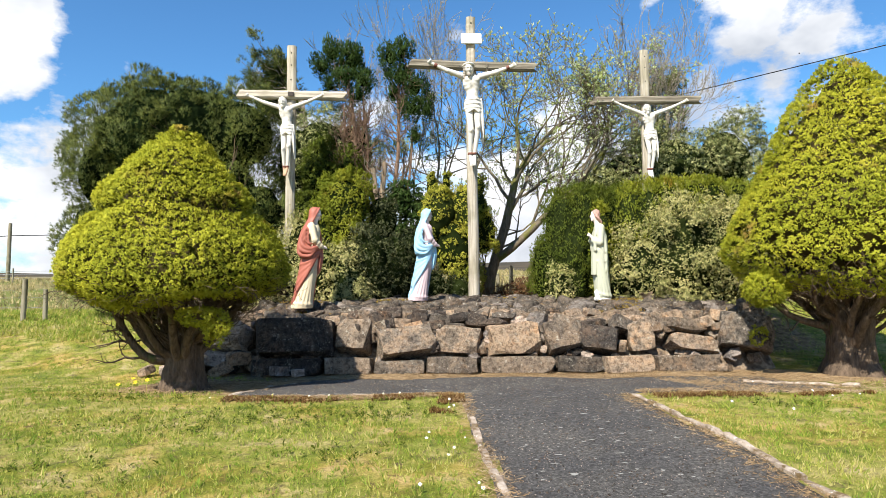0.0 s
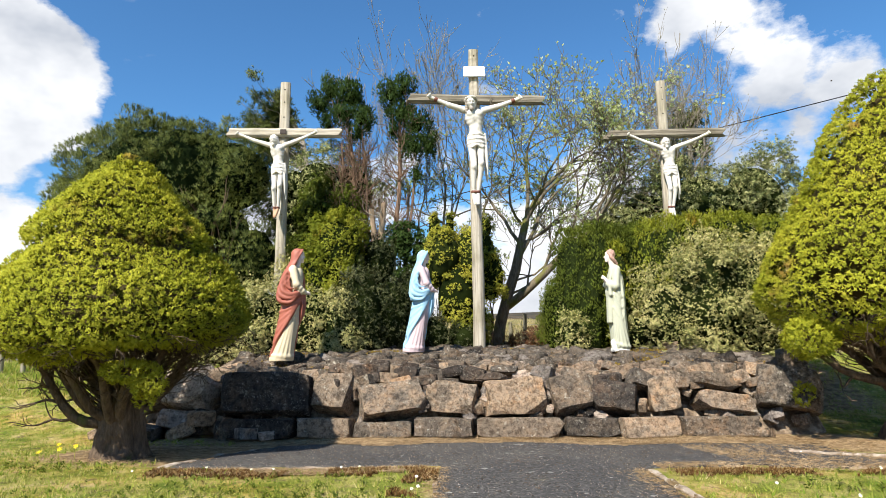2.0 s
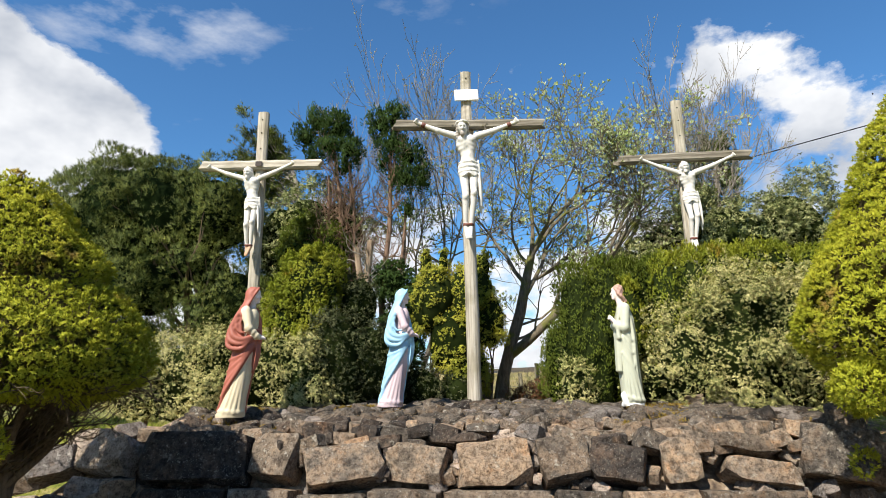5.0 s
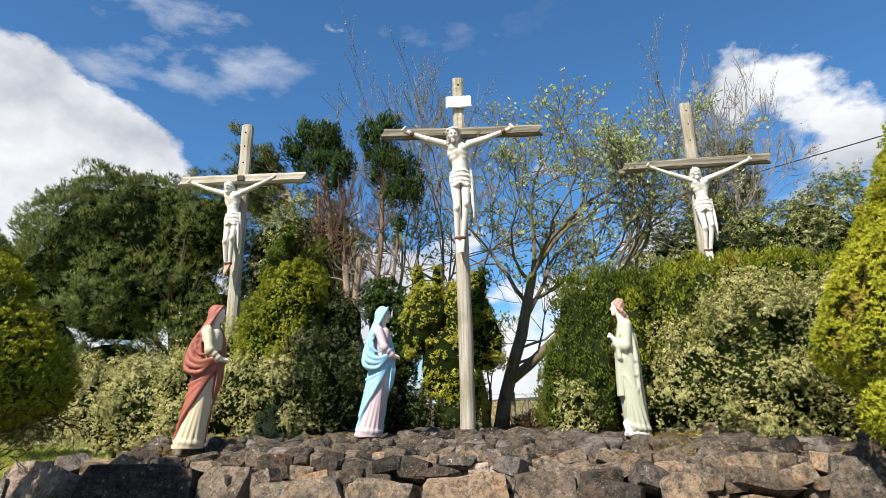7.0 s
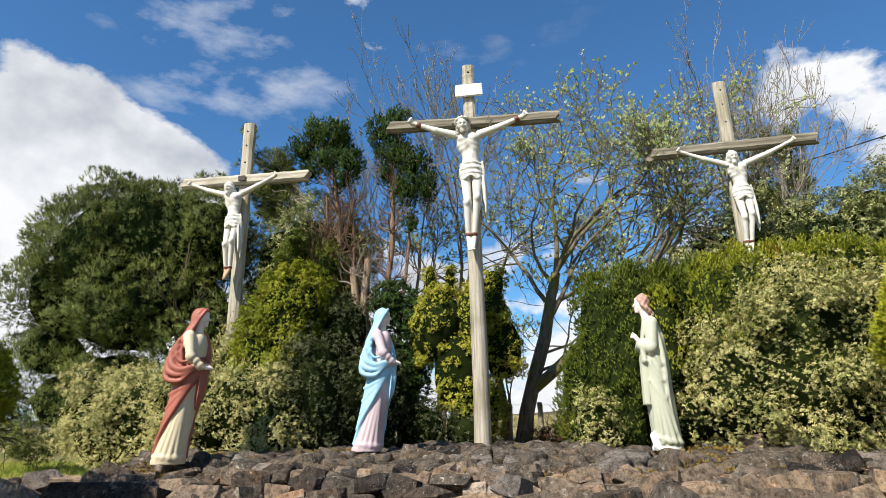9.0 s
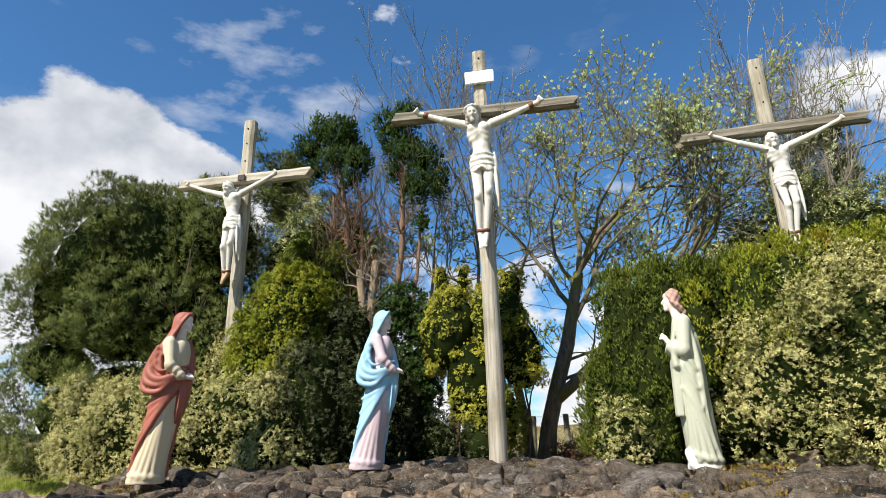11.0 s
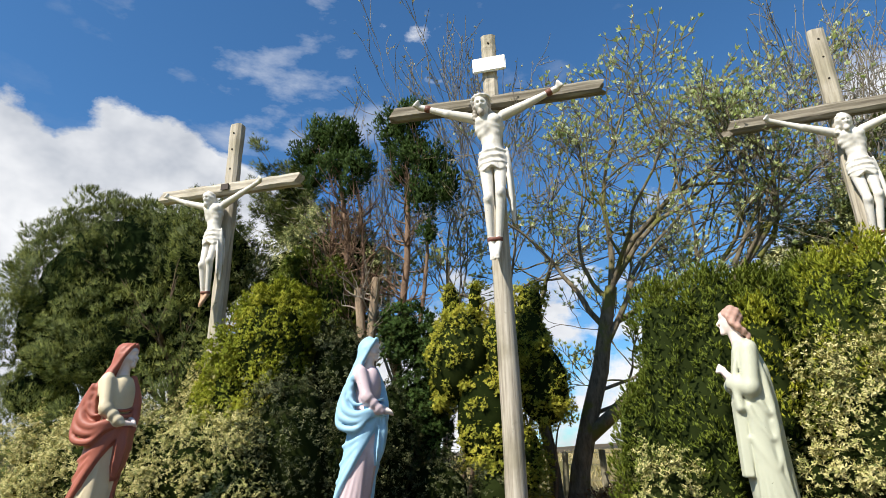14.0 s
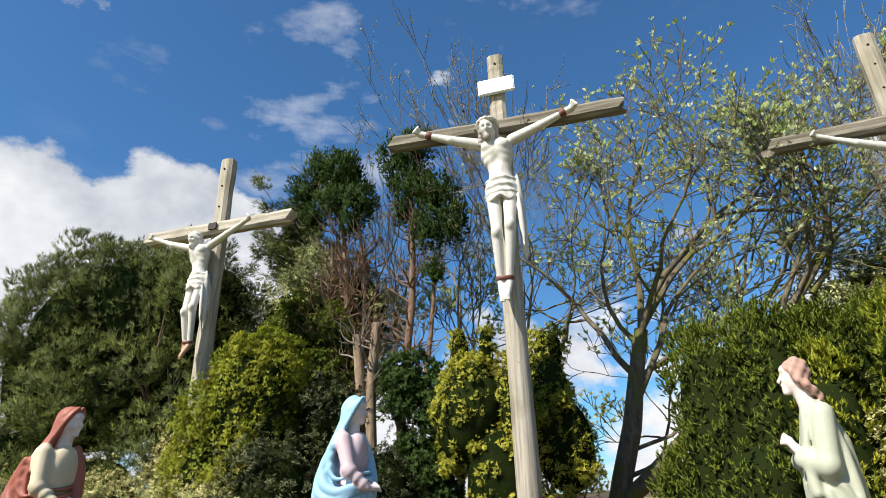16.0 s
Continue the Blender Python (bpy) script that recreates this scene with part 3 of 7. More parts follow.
def cloud_points(blobs, n, seed, lump=0.12, lump_scale=2.5, depth=0.18, power=2.0, floor=None):
    """Points near the skin of a union of ellipsoids (cx, cy, cz, rx, ry, rz), with outward ways."""
    rg = np.random.RandomState(seed)
    B = np.asarray(blobs, float)
    area = (B[:, 3] * B[:, 4] + B[:, 4] * B[:, 5] + B[:, 3] * B[:, 5])
    which = rg.choice(len(B), size=n, p=area / area.sum())
    d = rg.normal(size=(n, 3))
    d /= np.linalg.norm(d, axis=1)[:, None]
    if power != 2.0:
        d = d / (np.sum(np.abs(d) ** power, axis=1) ** (1 / power))[:, None]
    C, R = B[which, :3], B[which, 3:]
    bulge = 1 + lump * waves(C + d * R, lump_scale, seed + 1)
    r = bulge * (1 - depth * rg.uniform(0, 1, n) ** 1.6)
    P = C + d * R * r[:, None]
    D = d ** 1 / R
    D /= np.linalg.norm(D, axis=1)[:, None]
    keep = np.ones(n, bool)
    for i, b in enumerate(B):
        q = np.sum(np.abs((P - b[:3]) / b[3:]) ** power, axis=1) ** (1 / power)
        keep &= (which == i) | (q > 0.86)
    if floor is not None:
        keep &= P[:, 2] > floor
    return P[keep], D[keep]


def lobed(blobs, count, size, seed, power=1.0):
    """The blobs, drawn in a little, with smaller lobes standing out of their skin."""
    rg = np.random.RandomState(seed)
    B = np.array(blobs)
    out = [(*b[:3], *(b[3:] * 0.9)) for b in B]
    for b in B:
        for q in range(count):
            d = rg.normal(size=3)
            d /= np.linalg.norm(d)
            d[1] = -abs(d[1]) if rg.uniform() < 0.7 else d[1]
            r = rg.uniform(*size) * min(1.0, b[3:].min() / 0.6)
            out.append((*(b[:3] + d * b[3:] * rg.uniform(0.72, 0.95)), r, r, r * rg.uniform(0.85, 1.15)))
    return out


def core_mesh(name, blobs, material, shrink=0.8, power=2.0, floor=None, seed=1):
    """The inner mass of a shrub: lumpy solid forms within the leaves, their dark colour standing for shade."""
    pieces = []
    for i, b in enumerate(blobs):
        bm = bmesh.new()
        bmesh.ops.create_icosphere(bm, subdivisions=3, radius=1.0)
        v = np.array([x.co[:] for x in bm.verts])
        f = np.array([[x.index for x in q.verts] for q in bm.faces])
        bm.free()
        if power != 2.0:
            v = v / (np.sum(np.abs(v) ** power, axis=1) ** (1 / power))[:, None]
        p = np.array(b[:3]) + v * np.array(b[3:]) * shrink
        p = np.array(b[:3]) + (p - np.array(b[:3])) * (1 + 0.13 * waves(p, 5.0, seed + i))[:, None]
        if floor is not None:
            p[:, 2] = np.maximum(p[:, 2], floor)
        pieces.append((p, f))
    v, f = join(pieces)
    return raw_mesh(name, v, f, material)


def grow(start, way, length, radius, depth, seed, split=(2, 4), spread=0.55, wander=0.18, shrink=0.68, up=0.12, seg=5, sides=(7, 6, 5, 4, 3, 3), min_r=0.004, tips=None, thin=0.62):
    """A limb with its side limbs, as tubes; the tips' places and ways go into the list tips."""
    rg = np.random.RandomState(seed)
    pieces = []

    def limb(p, d, ln, r, lev):
        d = np.asarray(d, float) / np.linalg.norm(d)
        pts, rad, ways = [np.array(p, float)], [r], [d]
        for i in range(seg):
            d = d + rg.normal(size=3) * wander + np.array([0, 0, up])
            d /= np.linalg.norm(d)
            pts.append(pts[-1] + d * ln / seg)
            rad.append(max(r * (1 - (1 - thin) * (i + 1) / seg), min_r))
            ways.append(d)
        if lev == 0:
            rad[-1] = min_r * 0.6
        pieces.append(tube(pts, rad, sides[min(len(sides) - 1, depth - lev)]))
        if lev == 0:
            if tips is not None:
                tips.append((pts[-1], ways[-1]))
                tips.append((pts[-3], ways[-3]))
            return
        n = rg.randint(split[0], split[1] + 1)
        for c in range(n):
            i = seg if c == 0 else rg.randint(2, seg + 1)
            s = rg.normal(size=3)
            s -= ways[i] * (s @ ways[i])
            s /= np.linalg.norm(s) + 1e-9
            k = spread * rg.uniform(0.5, 1.3) * (0.6 if c == 0 else 1.0)
            limb(pts[i], ways[i] + s * k, ln * shrink * rg.uniform(0.75, 1.2), rad[i] * (0.85 if c == 0 else rg.uniform(0.5, 0.75)), lev - 1)

    limb(start, way, length, radius, depth)
    return pieces


# ground, paths and kerbs --------------------------------------------------------


def build_ground():
    near_x = np.arange(-14, 14.01, 0.21)
    near_y = np.arange(-3, 20.01, 0.21)
    far = np.array([16, 19, 23, 28, 34, 42, 52, 65, 80, 100, 130, 170, 230, 320, 450, 620, 850, 1100, 1500, 2200])
    xs = np.concatenate([-far[::-1], near_x, far])
    ys = np.concatenate([-far[::-1][:-2] * 1.0, near_y, np.arange(21, 70, 2.0), far[8:]])
    ys = np.unique(ys)
    X, Y = np.meshgrid(xs, ys, indexing="ij")
    Z = ground_z(X, Y)
    V = np.stack([X, Y, Z], -1).reshape(-1, 3)
    nx, ny = len(xs), len(ys)
    i, j = np.meshgrid(np.arange(nx - 1), np.arange(ny - 1), indexing="ij")
    F = np.stack([i * ny + j, (i + 1) * ny + j, (i + 1) * ny + j + 1, i * ny + j + 1], -1).reshape(-1, 4)
    me = raw_mesh("ground", V, F, GROUND, True)
    # trodden earth under the two clipped conifers and along the wall's foot
    x, y = V[:, 0], V[:, 1]
    wob = 0.25 * waves(V, 3.0, 5)
    soil = np.maximum(1 - sstep(np.hypot((x + 3.0) / 1.35, (y - 8.2) / 1.0) + wob, 0.7, 1.2), 1 - sstep(np.hypot((x - 5.8) / 1.5, (y - 8.6) / 1.0) + wob, 0.6, 1.2))
    soil = np.maximum(soil, (1 - sstep(np.abs(y - 9.2) + wob, 0.5, 0.9)) * sstep(x, -4.6, -3.6) * (1 - sstep(x, 5.2, 6.0)))
    soil = np.maximum(soil, sstep(y, 10.6, 11.4) * (1 - sstep(y, 16.5, 17.5)) * sstep(x, -6, -5) * (1 - sstep(x, 6.5, 7.5)))
    a = me.attributes.new("bare_soil", "FLOAT", "POINT")
    a.data.foreach_set("value", soil.astype(np.float32))
    tagged(new("ground", me), "patchy green and straw-coloured lawn running out to rough fields", "ground", "", "structure")




def slab(name, inside, x0, x1, y0, y1, step, lift, material):
    """A slab on the ground over the cells for which inside(x, y) holds, with a skirt round its edge."""
    xs, ys = np.arange(x0, x1 + 1e-6, step), np.arange(y0, y1 + 1e-6, step)
    nx, ny = len(xs), len(ys)
    X, Y = np.meshgrid(xs, ys, indexing="ij")
    Z = ground_z(X, Y) + lift
    V = np.stack([X, Y, Z], -1).reshape(-1, 3)
    cx, cy = np.meshgrid((xs[:-1] + xs[1:]) / 2, (ys[:-1] + ys[1:]) / 2, indexing="ij")
    ok = inside(cx, cy)
    i, j = np.where(ok)
    F = np.stack([i * ny + j, (i + 1) * ny + j, (i + 1) * ny + j + 1, i * ny + j + 1], -1)
    bm = bmesh.new()
    used = np.unique(F)
    remap = {int(u): bm.verts.new(V[u]) for u in used}
    for q in F:
        bm.faces.new([remap[int(u)] for u in q])
    edge = [e for e in bm.edges if e.is_boundary]
    r = bmesh.ops.extrude_edge_only(bm, edges=edge)
    for v in r["geom"]:
        if isinstance(v, bmesh.types.BMVert):
            v.co.z -= 0.08
    return bm_mesh(name, bm, material, True)


build_ground()


def path_area(x, y):
    wob = 0.035 * np.sin(y * 3.1) + 0.025 * np.sin(x * 4.3 + 1)
    stem = (x > 0.36 - 0.063 * (y - 3.7) + wob) & (x < 2.30 - 0.075 * (y - 3.7) + wob) & (y < 7.4)
    bar = (y > 6.9 + wob) & (y < 9.02 - 0.10 * np.abs(x - 1) ** 0.7 + wob * 2) & (x > -2.35 + 0.25 * (y - 6.9)) & (x < 4.55 + wob)
    return stem | bar


tagged(new("path", slab("path", path_area, -3, 5.4, -9.0, 9.6, 0.085, 0.014, ASPHALT)), "dark worn asphalt path with pale lichen specks", "path", "", "structure")


def kerb_piece(length, seed):
    """One concrete edging length along +x, chipped along its top."""
    bm = bmesh.new()
    n = max(3, int(length / 0.11))
    prof = [(-0.032, -0.08), (-0.032, 0.022), (-0.02, 0.038), (0.02, 0.038), (0.032, 0.022), (0.032, -0.08)]
    rg = np.random.RandomState(seed)
    rings = []
    for i in range(n + 1):
        x = length * i / n
        c = rg.uniform(-0.026, 0.008)
        rings.append([bm.verts.new((x + rg.uniform(-0.005, 0.005), y * (1 + rg.uniform(-0.3, 0.25)), z + (c if z > 0 else 0))) for y, z in prof])
    for a, b in zip(rings, rings[1:]):
        for k in range(len(prof) - 1):
            bm.faces.new((a[k], b[k], b[k + 1], a[k + 1]))
    bm.faces.new(rings[0])
    bm.faces.new(rings[-1][::-1])
    bmesh.ops.recalc_face_normals(bm, faces=bm.faces)
    return bm_mesh("kerb_piece", bm, CONCRETE)


def kerb_line(name, label, a, b, sink=0.0):
    a, b = np.array(a, float), np.array(b, float)
    n = max(1, round(np.linalg.norm(b - a) / 0.92))
    root = tagged(empty(name, (a[0], a[1], 0)), label, "kerb", "kerbs of the path", "structure")
    rg = random.Random(name)
    for i in range(n):
        p, q = a + (b - a) * i / n, a + (b - a) * (i + 1) / n
        ln = np.linalg.norm(q - p) - 0.012
        zp, zq = float(ground_z(*p)), float(ground_z(*q))
        ob = part("kerb_piece", kerb_piece(ln, rg.randint(0, 9999)), root)
        ob.matrix_local = Matrix.Translation((p[0] - a[0], p[1] - a[1], zp + rg.uniform(-0.015, 0.01) - sink)) @ pose(0, 0, 0, rg.uniform(-4, 4), -math.degrees(math.atan2(zq - zp, ln)), math.degrees(math.atan2(q[1] - p[1], q[0] - p[0])) + rg.uniform(-1, 1))
    return root


kerb_line("kerb_1", "worn pale concrete edging beside the asphalt path", (1.10, -9.0), (0.18, 6.86))
kerb_line("kerb_2", "worn concrete edging with brown moss by the lawn", (3.40, -9.0), (2.10, 6.80))
kerb_line("kerb_3", "low concrete edging half sunk in mossy grass", (-2.5, 6.80), (0.12, 6.88), 0.02)
kerb_line("kerb_4", "low concrete edging half buried in dry grass", (2.18, 6.84), (4.75, 6.95), 0.02)
kerb_line("kerb_5", "short worn concrete edging among needle litter", (-2.45, 6.9), (-2.0, 8.3), 0.01)
kerb_line("kerb_6", "short weathered concrete edging among needle litter", (4.0, 8.15), (4.95, 7.25), 0.0)


# the rubble mound and its stones -----------------------------------------------------


def mound_z(x, y):
    """Top of the earth and mortar under the stones."""
    face = -0.22 + 0.78 * sstep(y, 9.42, 10.25)
    top = 0.56 + 0.27 * sstep(y, 10.2, 11.9)
    z = np.where(y < 10.25, face, top)
    ends = sstep(x, -4.9, -3.5) * (1 - sstep(x, 5.2, 5.7))
    back = 1 - 0.25 * sstep(y, 13.9, 14.6)
    return (z + 0.25) * ends * back - 0.25


def build_mound():
    xs, ys = np.arange(-4.9, 5.95, 0.1), np.arange(9.3, 14.75, 0.1)
    X, Y = np.meshgrid(xs, ys, indexing="ij")
    P = np.stack([X, Y, 0 * X], -1).reshape(-1, 3)
    Z = mound_z(P[:, 0], P[:, 1]) + 0.03 * waves(P, 6.0, 3) - np.where(P[:, 1] < 10.2, 0.04 + 0.26 * sstep(P[:, 0], -3.6, -3.2), 0.04 + 0.05 * sstep(P[:, 0], -3.6, -3.2))
    V = np.column_stack([P[:, 0], P[:, 1], Z])
    nx, ny = len(xs), len(ys)
    i, j = np.meshgrid(np.arange(nx - 1), np.arange(ny - 1), indexing="ij")
    F = np.stack([i * ny + j, (i + 1) * ny + j, (i + 1) * ny + j + 1, i * ny + j + 1], -1).reshape(-1, 4)
    mound = tagged(empty("wall_front", (1.0, 9.5, -0.2)), "rough drystone basalt retaining wall with a sloping rubble top", "stone wall", "", "structure")
    ob = part("earth_core", raw_mesh("earth_core", V, F, MORTAR, True), mound, "brown earth and mortar between stones")
    ob.matrix_parent_inverse = Matrix.Translation((-1.0, -9.5, 0.2))
    return mound


MOUND = build_mound()


def boulder(name, size, seed, material, chunk=0.16, cuts=3):
    """A quarried block about the given size: split faces, knocked-off corners and a rough skin."""
    rg = np.random.RandomState(seed)
    bm = bmesh.new()
    for cx in (-0.5, 0.5):
        for cy in (-0.5, 0.5):
            for cz in (-0.5, 0.5):
                c = np.array([cx, cy, cz])
                for ax in range(3):          # each corner is cut back along its three edges
                    q = c.copy()
                    q[ax] *= 1 - 2 * rg.uniform(0.03, 0.05 + chunk * 1.3)
                    q += rg.uniform(-0.5, 0.5, 3) * chunk * 0.45
                    bm.verts.new(q)
    got = bmesh.ops.convex_hull(bm, input=bm.verts)
    bmesh.ops.delete(bm, geom=[g for g in got["geom_interior"] if isinstance(g, bmesh.types.BMVert)], context="VERTS")
    bmesh.ops.dissolve_limit(bm, angle_limit=0.12, verts=bm.verts, edges=bm.edges)
    bmesh.ops.triangulate(bm, faces=bm.faces)
    for _ in range(2 if cuts > 2 else 0):
        bmesh.ops.subdivide_edges(bm, edges=[e for e in bm.edges if e.calc_length() > 0.26], cuts=1)
        bmesh.ops.triangulate(bm, faces=bm.faces)
    co = np.array([v.co[:] for v in bm.verts])
    sx = np.array(size)
    w = np.stack([waves(co * sx + seed, 11.0, seed + k) for k in range(3)], -1)
    co = (co + w * (0.022 + (0.008 / sx if cuts > 2 else 0))) * sx
    for v, c in zip(bm.verts, co):
        v.co = c
    return bm_mesh(name, bm, material)


def lay(me, at, turn, parent, name="stone"):
    ob = part(name, me, parent)
    ob.matrix_local = Matrix.Translation(Vector(at) - parent.location) @ Euler([radians(a) for a in turn]).to_matrix().to_4x4()
    return ob


# the big faced blocks: x from, x to, z from, z to (in centimetres), lean in the wall's plane (degrees)
BLOCKS = [(-402, -310, 14, 60, 6), (-303, -176, 6, 63, 2), (-168, -117, 6, 58, 3), (-108, -14, 2, 46, -4), (-8, 62, 6, 46, 3), (70, 152, 5, 54, -1),
          (160, 218, 4, 52, -8), (222, 282, 5, 46, 6), (300, 342, 8, 54, -7), (350, 418, 37, 55, 9), (358, 437, 5, 30, 8), (446, 528, 8, 66, 7)]
PLINTH = [-300, -189, -110, -29, 57, 176, 250, 330, 433]


def build_blocks():
    rg = random.Random(4)
    for i, (a, b, c, d, tip) in enumerate(BLOCKS):
        w, h = (b - a) / 100, (d - c) / 100
        me = boulder("stone", (w * 0.93, 0.55, h * 0.95), 40 + i, STONE_PALE if i == 0 else STONE_DARK if i in (1, 7) else STONE, 0.30, 4)
        zc = (c + d) / 200
        yc = 9.90 + 0.34 * (zc - 0.2) + rg.uniform(-0.10, 0.10)
        lay(me, ((a + b) / 200, yc, zc), (-16 + rg.uniform(-11, 11), tip + rg.uniform(-3, 3), rg.uniform(-18, 18)), MOUND)
    for i, (a, b) in enumerate(zip(PLINTH, PLINTH[1:])):
        w = (b - a) / 100
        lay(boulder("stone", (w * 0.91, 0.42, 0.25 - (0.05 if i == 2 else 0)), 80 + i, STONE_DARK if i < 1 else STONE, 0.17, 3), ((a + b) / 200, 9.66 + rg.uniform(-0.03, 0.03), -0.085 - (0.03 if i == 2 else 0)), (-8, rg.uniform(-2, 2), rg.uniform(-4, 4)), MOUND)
    # chinking in the joints
    joints = [(0.5 * (p[1] + q[0]) / 100, 0.05 + 0.004 * min(p[3], q[3])) for p, q in zip(BLOCKS, BLOCKS[1:])]
    for i in range(58):
        s = rg.uniform(0.07, 0.15)
        if i < 34:
            x, z = rg.choice(joints)
            x, z = x + rg.uniform(-0.07, 0.07), z + rg.uniform(-0.15, 0.22)
        else:
            x, z = rg.uniform(-3.4, 5.2), rg.uniform(-0.02, 0.08)
        lay(boulder("stone", (s * 1.3, s, s), 120 + i, rg.choice((STONE, STONE, STONE_DARK, STONE_PALE)), 0.2, 1), (x, 9.74 + 0.4 * z + rg.uniform(-0.02, 0.08), z), (rg.uniform(0, 360), rg.uniform(-30, 30), rg.uniform(0, 360)), MOUND)
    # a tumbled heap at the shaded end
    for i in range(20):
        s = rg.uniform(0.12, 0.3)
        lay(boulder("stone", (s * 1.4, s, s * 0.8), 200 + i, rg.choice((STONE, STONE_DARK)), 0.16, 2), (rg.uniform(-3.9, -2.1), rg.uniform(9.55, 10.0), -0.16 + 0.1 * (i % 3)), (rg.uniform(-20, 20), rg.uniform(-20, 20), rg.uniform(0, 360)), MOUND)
    # the capping courses: mid-sized uneven stones between the blocks and the rubble slope
    k = 0
    for row, (z0, y0) in enumerate(((0.50, 9.98), (0.58, 10.16), (0.62, 10.34))):
        x = -3.3 + 0.13 * row
        while x < 5.1:
            w = rg.uniform(0.14, 0.42) * (1.0 - 0.12 * row)
            h = rg.uniform(0.10, 0.22)
            pale = 0.85 < x < 1.75 and row < 2
            if row or rg.random() < 0.75:
                lay(boulder("stone", (w, rg.uniform(0.2, 0.34), h), 240 + k, STONE_PALE if pale else rg.choice((STONE, STONE, STONE, STONE_DARK)), 0.28, 2), (x + w / 2, y0 + rg.uniform(-0.07, 0.07), z0 + rg.uniform(-0.06, 0.04) - (0.03 if pale else 0)), (rg.uniform(-32, 4), rg.uniform(-20, 20), rg.uniform(-35, 35)), MOUND)
            x += w * rg.uniform(0.75, 1.0)
            k += 1
    # pale stones scattered down the earth ramp at the end of the wall
    for i, (x, y, z, size) in enumerate(((-4.15, 9.75, 0.3, 0.42), (-4.45, 9.7, 0.12, 0.3), (-3.85, 9.3, -0.1, 0.26), (-4.2, 9.35, -0.08, 0.2), (-3.75, 9.9, 0.55, 0.24), (-4.0, 10.15, 0.52, 0.34), (-3.55, 10.2, 0.62, 0.26), (-3.45, 9.45, -0.1, 0.22), (-4.6, 9.45, -0.1, 0.16), (-3.6, 9.6, 0.02, 0.3), (-3.25, 9.62, 0.06, 0.26))):
        lay(boulder("stone", (size * 1.3, size, size * 0.75), 420 + i, STONE_PALE if i % 3 == 0 else STONE, 0.25, 2), (x, y, z), (rg.uniform(-25, 5), rg.uniform(-15, 15), rg.uniform(0, 90)), MOUND)
    for k, (x, y, z, s) in enumerate(((-2.52, 9.42, -0.12, 0.2), (-2.25, 9.40, -0.14, 0.14), (5.1, 10.15, 0.76, 0.36), (-3.3, 10.3, 0.6, 0.22), (4.35, 9.45, -0.13, 0.16), (4.0, 12.0, 0.9, 0.24))):
        lay(boulder("stone", (s * 1.4, s, s * 0.7), 300 + k, STONE_PALE if k < 2 else STONE, 0.12, 2), (x, y, z), (rg.uniform(-10, 10), rg.uniform(-10, 10), rg.uniform(0, 90)), MOUND)


build_blocks()


def build_rubble():
    """The sloping top: flat weathered stones bedded close, nearest ones single, the rest joined."""
    rg = random.Random(9)
    kinds = [boulder("stone", (0.34, 0.28, 0.2), 500 + i, m, 0.3, 2) for i, m in enumerate([STONE] * 9 + [STONE_DARK] * 2 + [STONE_PALE])]
    places = []
    y = 10.32
    while y < 13.9:
        x = -3.45 + rg.uniform(0, 0.2)
        row = 0.135 + 0.06 * (y > 11.5)
        while x < 5.35:
            s = rg.choice((0.36, 0.45, 0.55, 0.66, 0.8, 1.0)) * rg.uniform(0.85, 1.1)
            places.append((x + rg.uniform(-0.04, 0.04), y + rg.uniform(-0.07, 0.07), s))
            x += 0.325 * s
        y += row
    loose = []
    count = 0
    for x, y, s in places:
        z = float(mound_z(x, y)) + rg.uniform(-0.05, 0.035) - 0.05 - 0.03 * s
        turn = (rg.uniform(-24, 16), rg.uniform(-22, 22), rg.uniform(0, 360))
        me = kinds[min(11, int(rg.random() ** 1.05 * 12))]
        if count < 300:
            ob = lay(me, (x, y, z), turn, MOUND)
            ob.scale = (s, s * rg.uniform(0.7, 1.1), s * rg.uniform(0.6, 1.0))
            count += 1
        else:
            m = Matrix.Translation((x, y, z)) @ Euler([radians(a) for a in turn]).to_matrix().to_4x4() @ Matrix.Diagonal((s * 1.1, s, s, 1))
            loose.append((me, m))
    pieces, slots = [], []
    for me, m in loose:
        v = np.array([(m @ q.co)[:] for q in me.vertices])
        f = np.array([p.vertices[:] for p in me.polygons])
        pieces.append((v, f))
        slots += [(STONE, STONE_DARK, STONE_PALE).index(me.materials[0])] * len(f)
    v, f = join(pieces)
    ob = part("rubble", raw_mesh("rubble", v, f, [STONE, STONE_DARK, STONE_PALE], False, slots), MOUND, "joined weathered rubble stones", "stuff")
    ob.matrix_parent_inverse = Matrix.Translation(-MOUND.location)


build_rubble()


# crosses -----------------------------------------------------------------------------


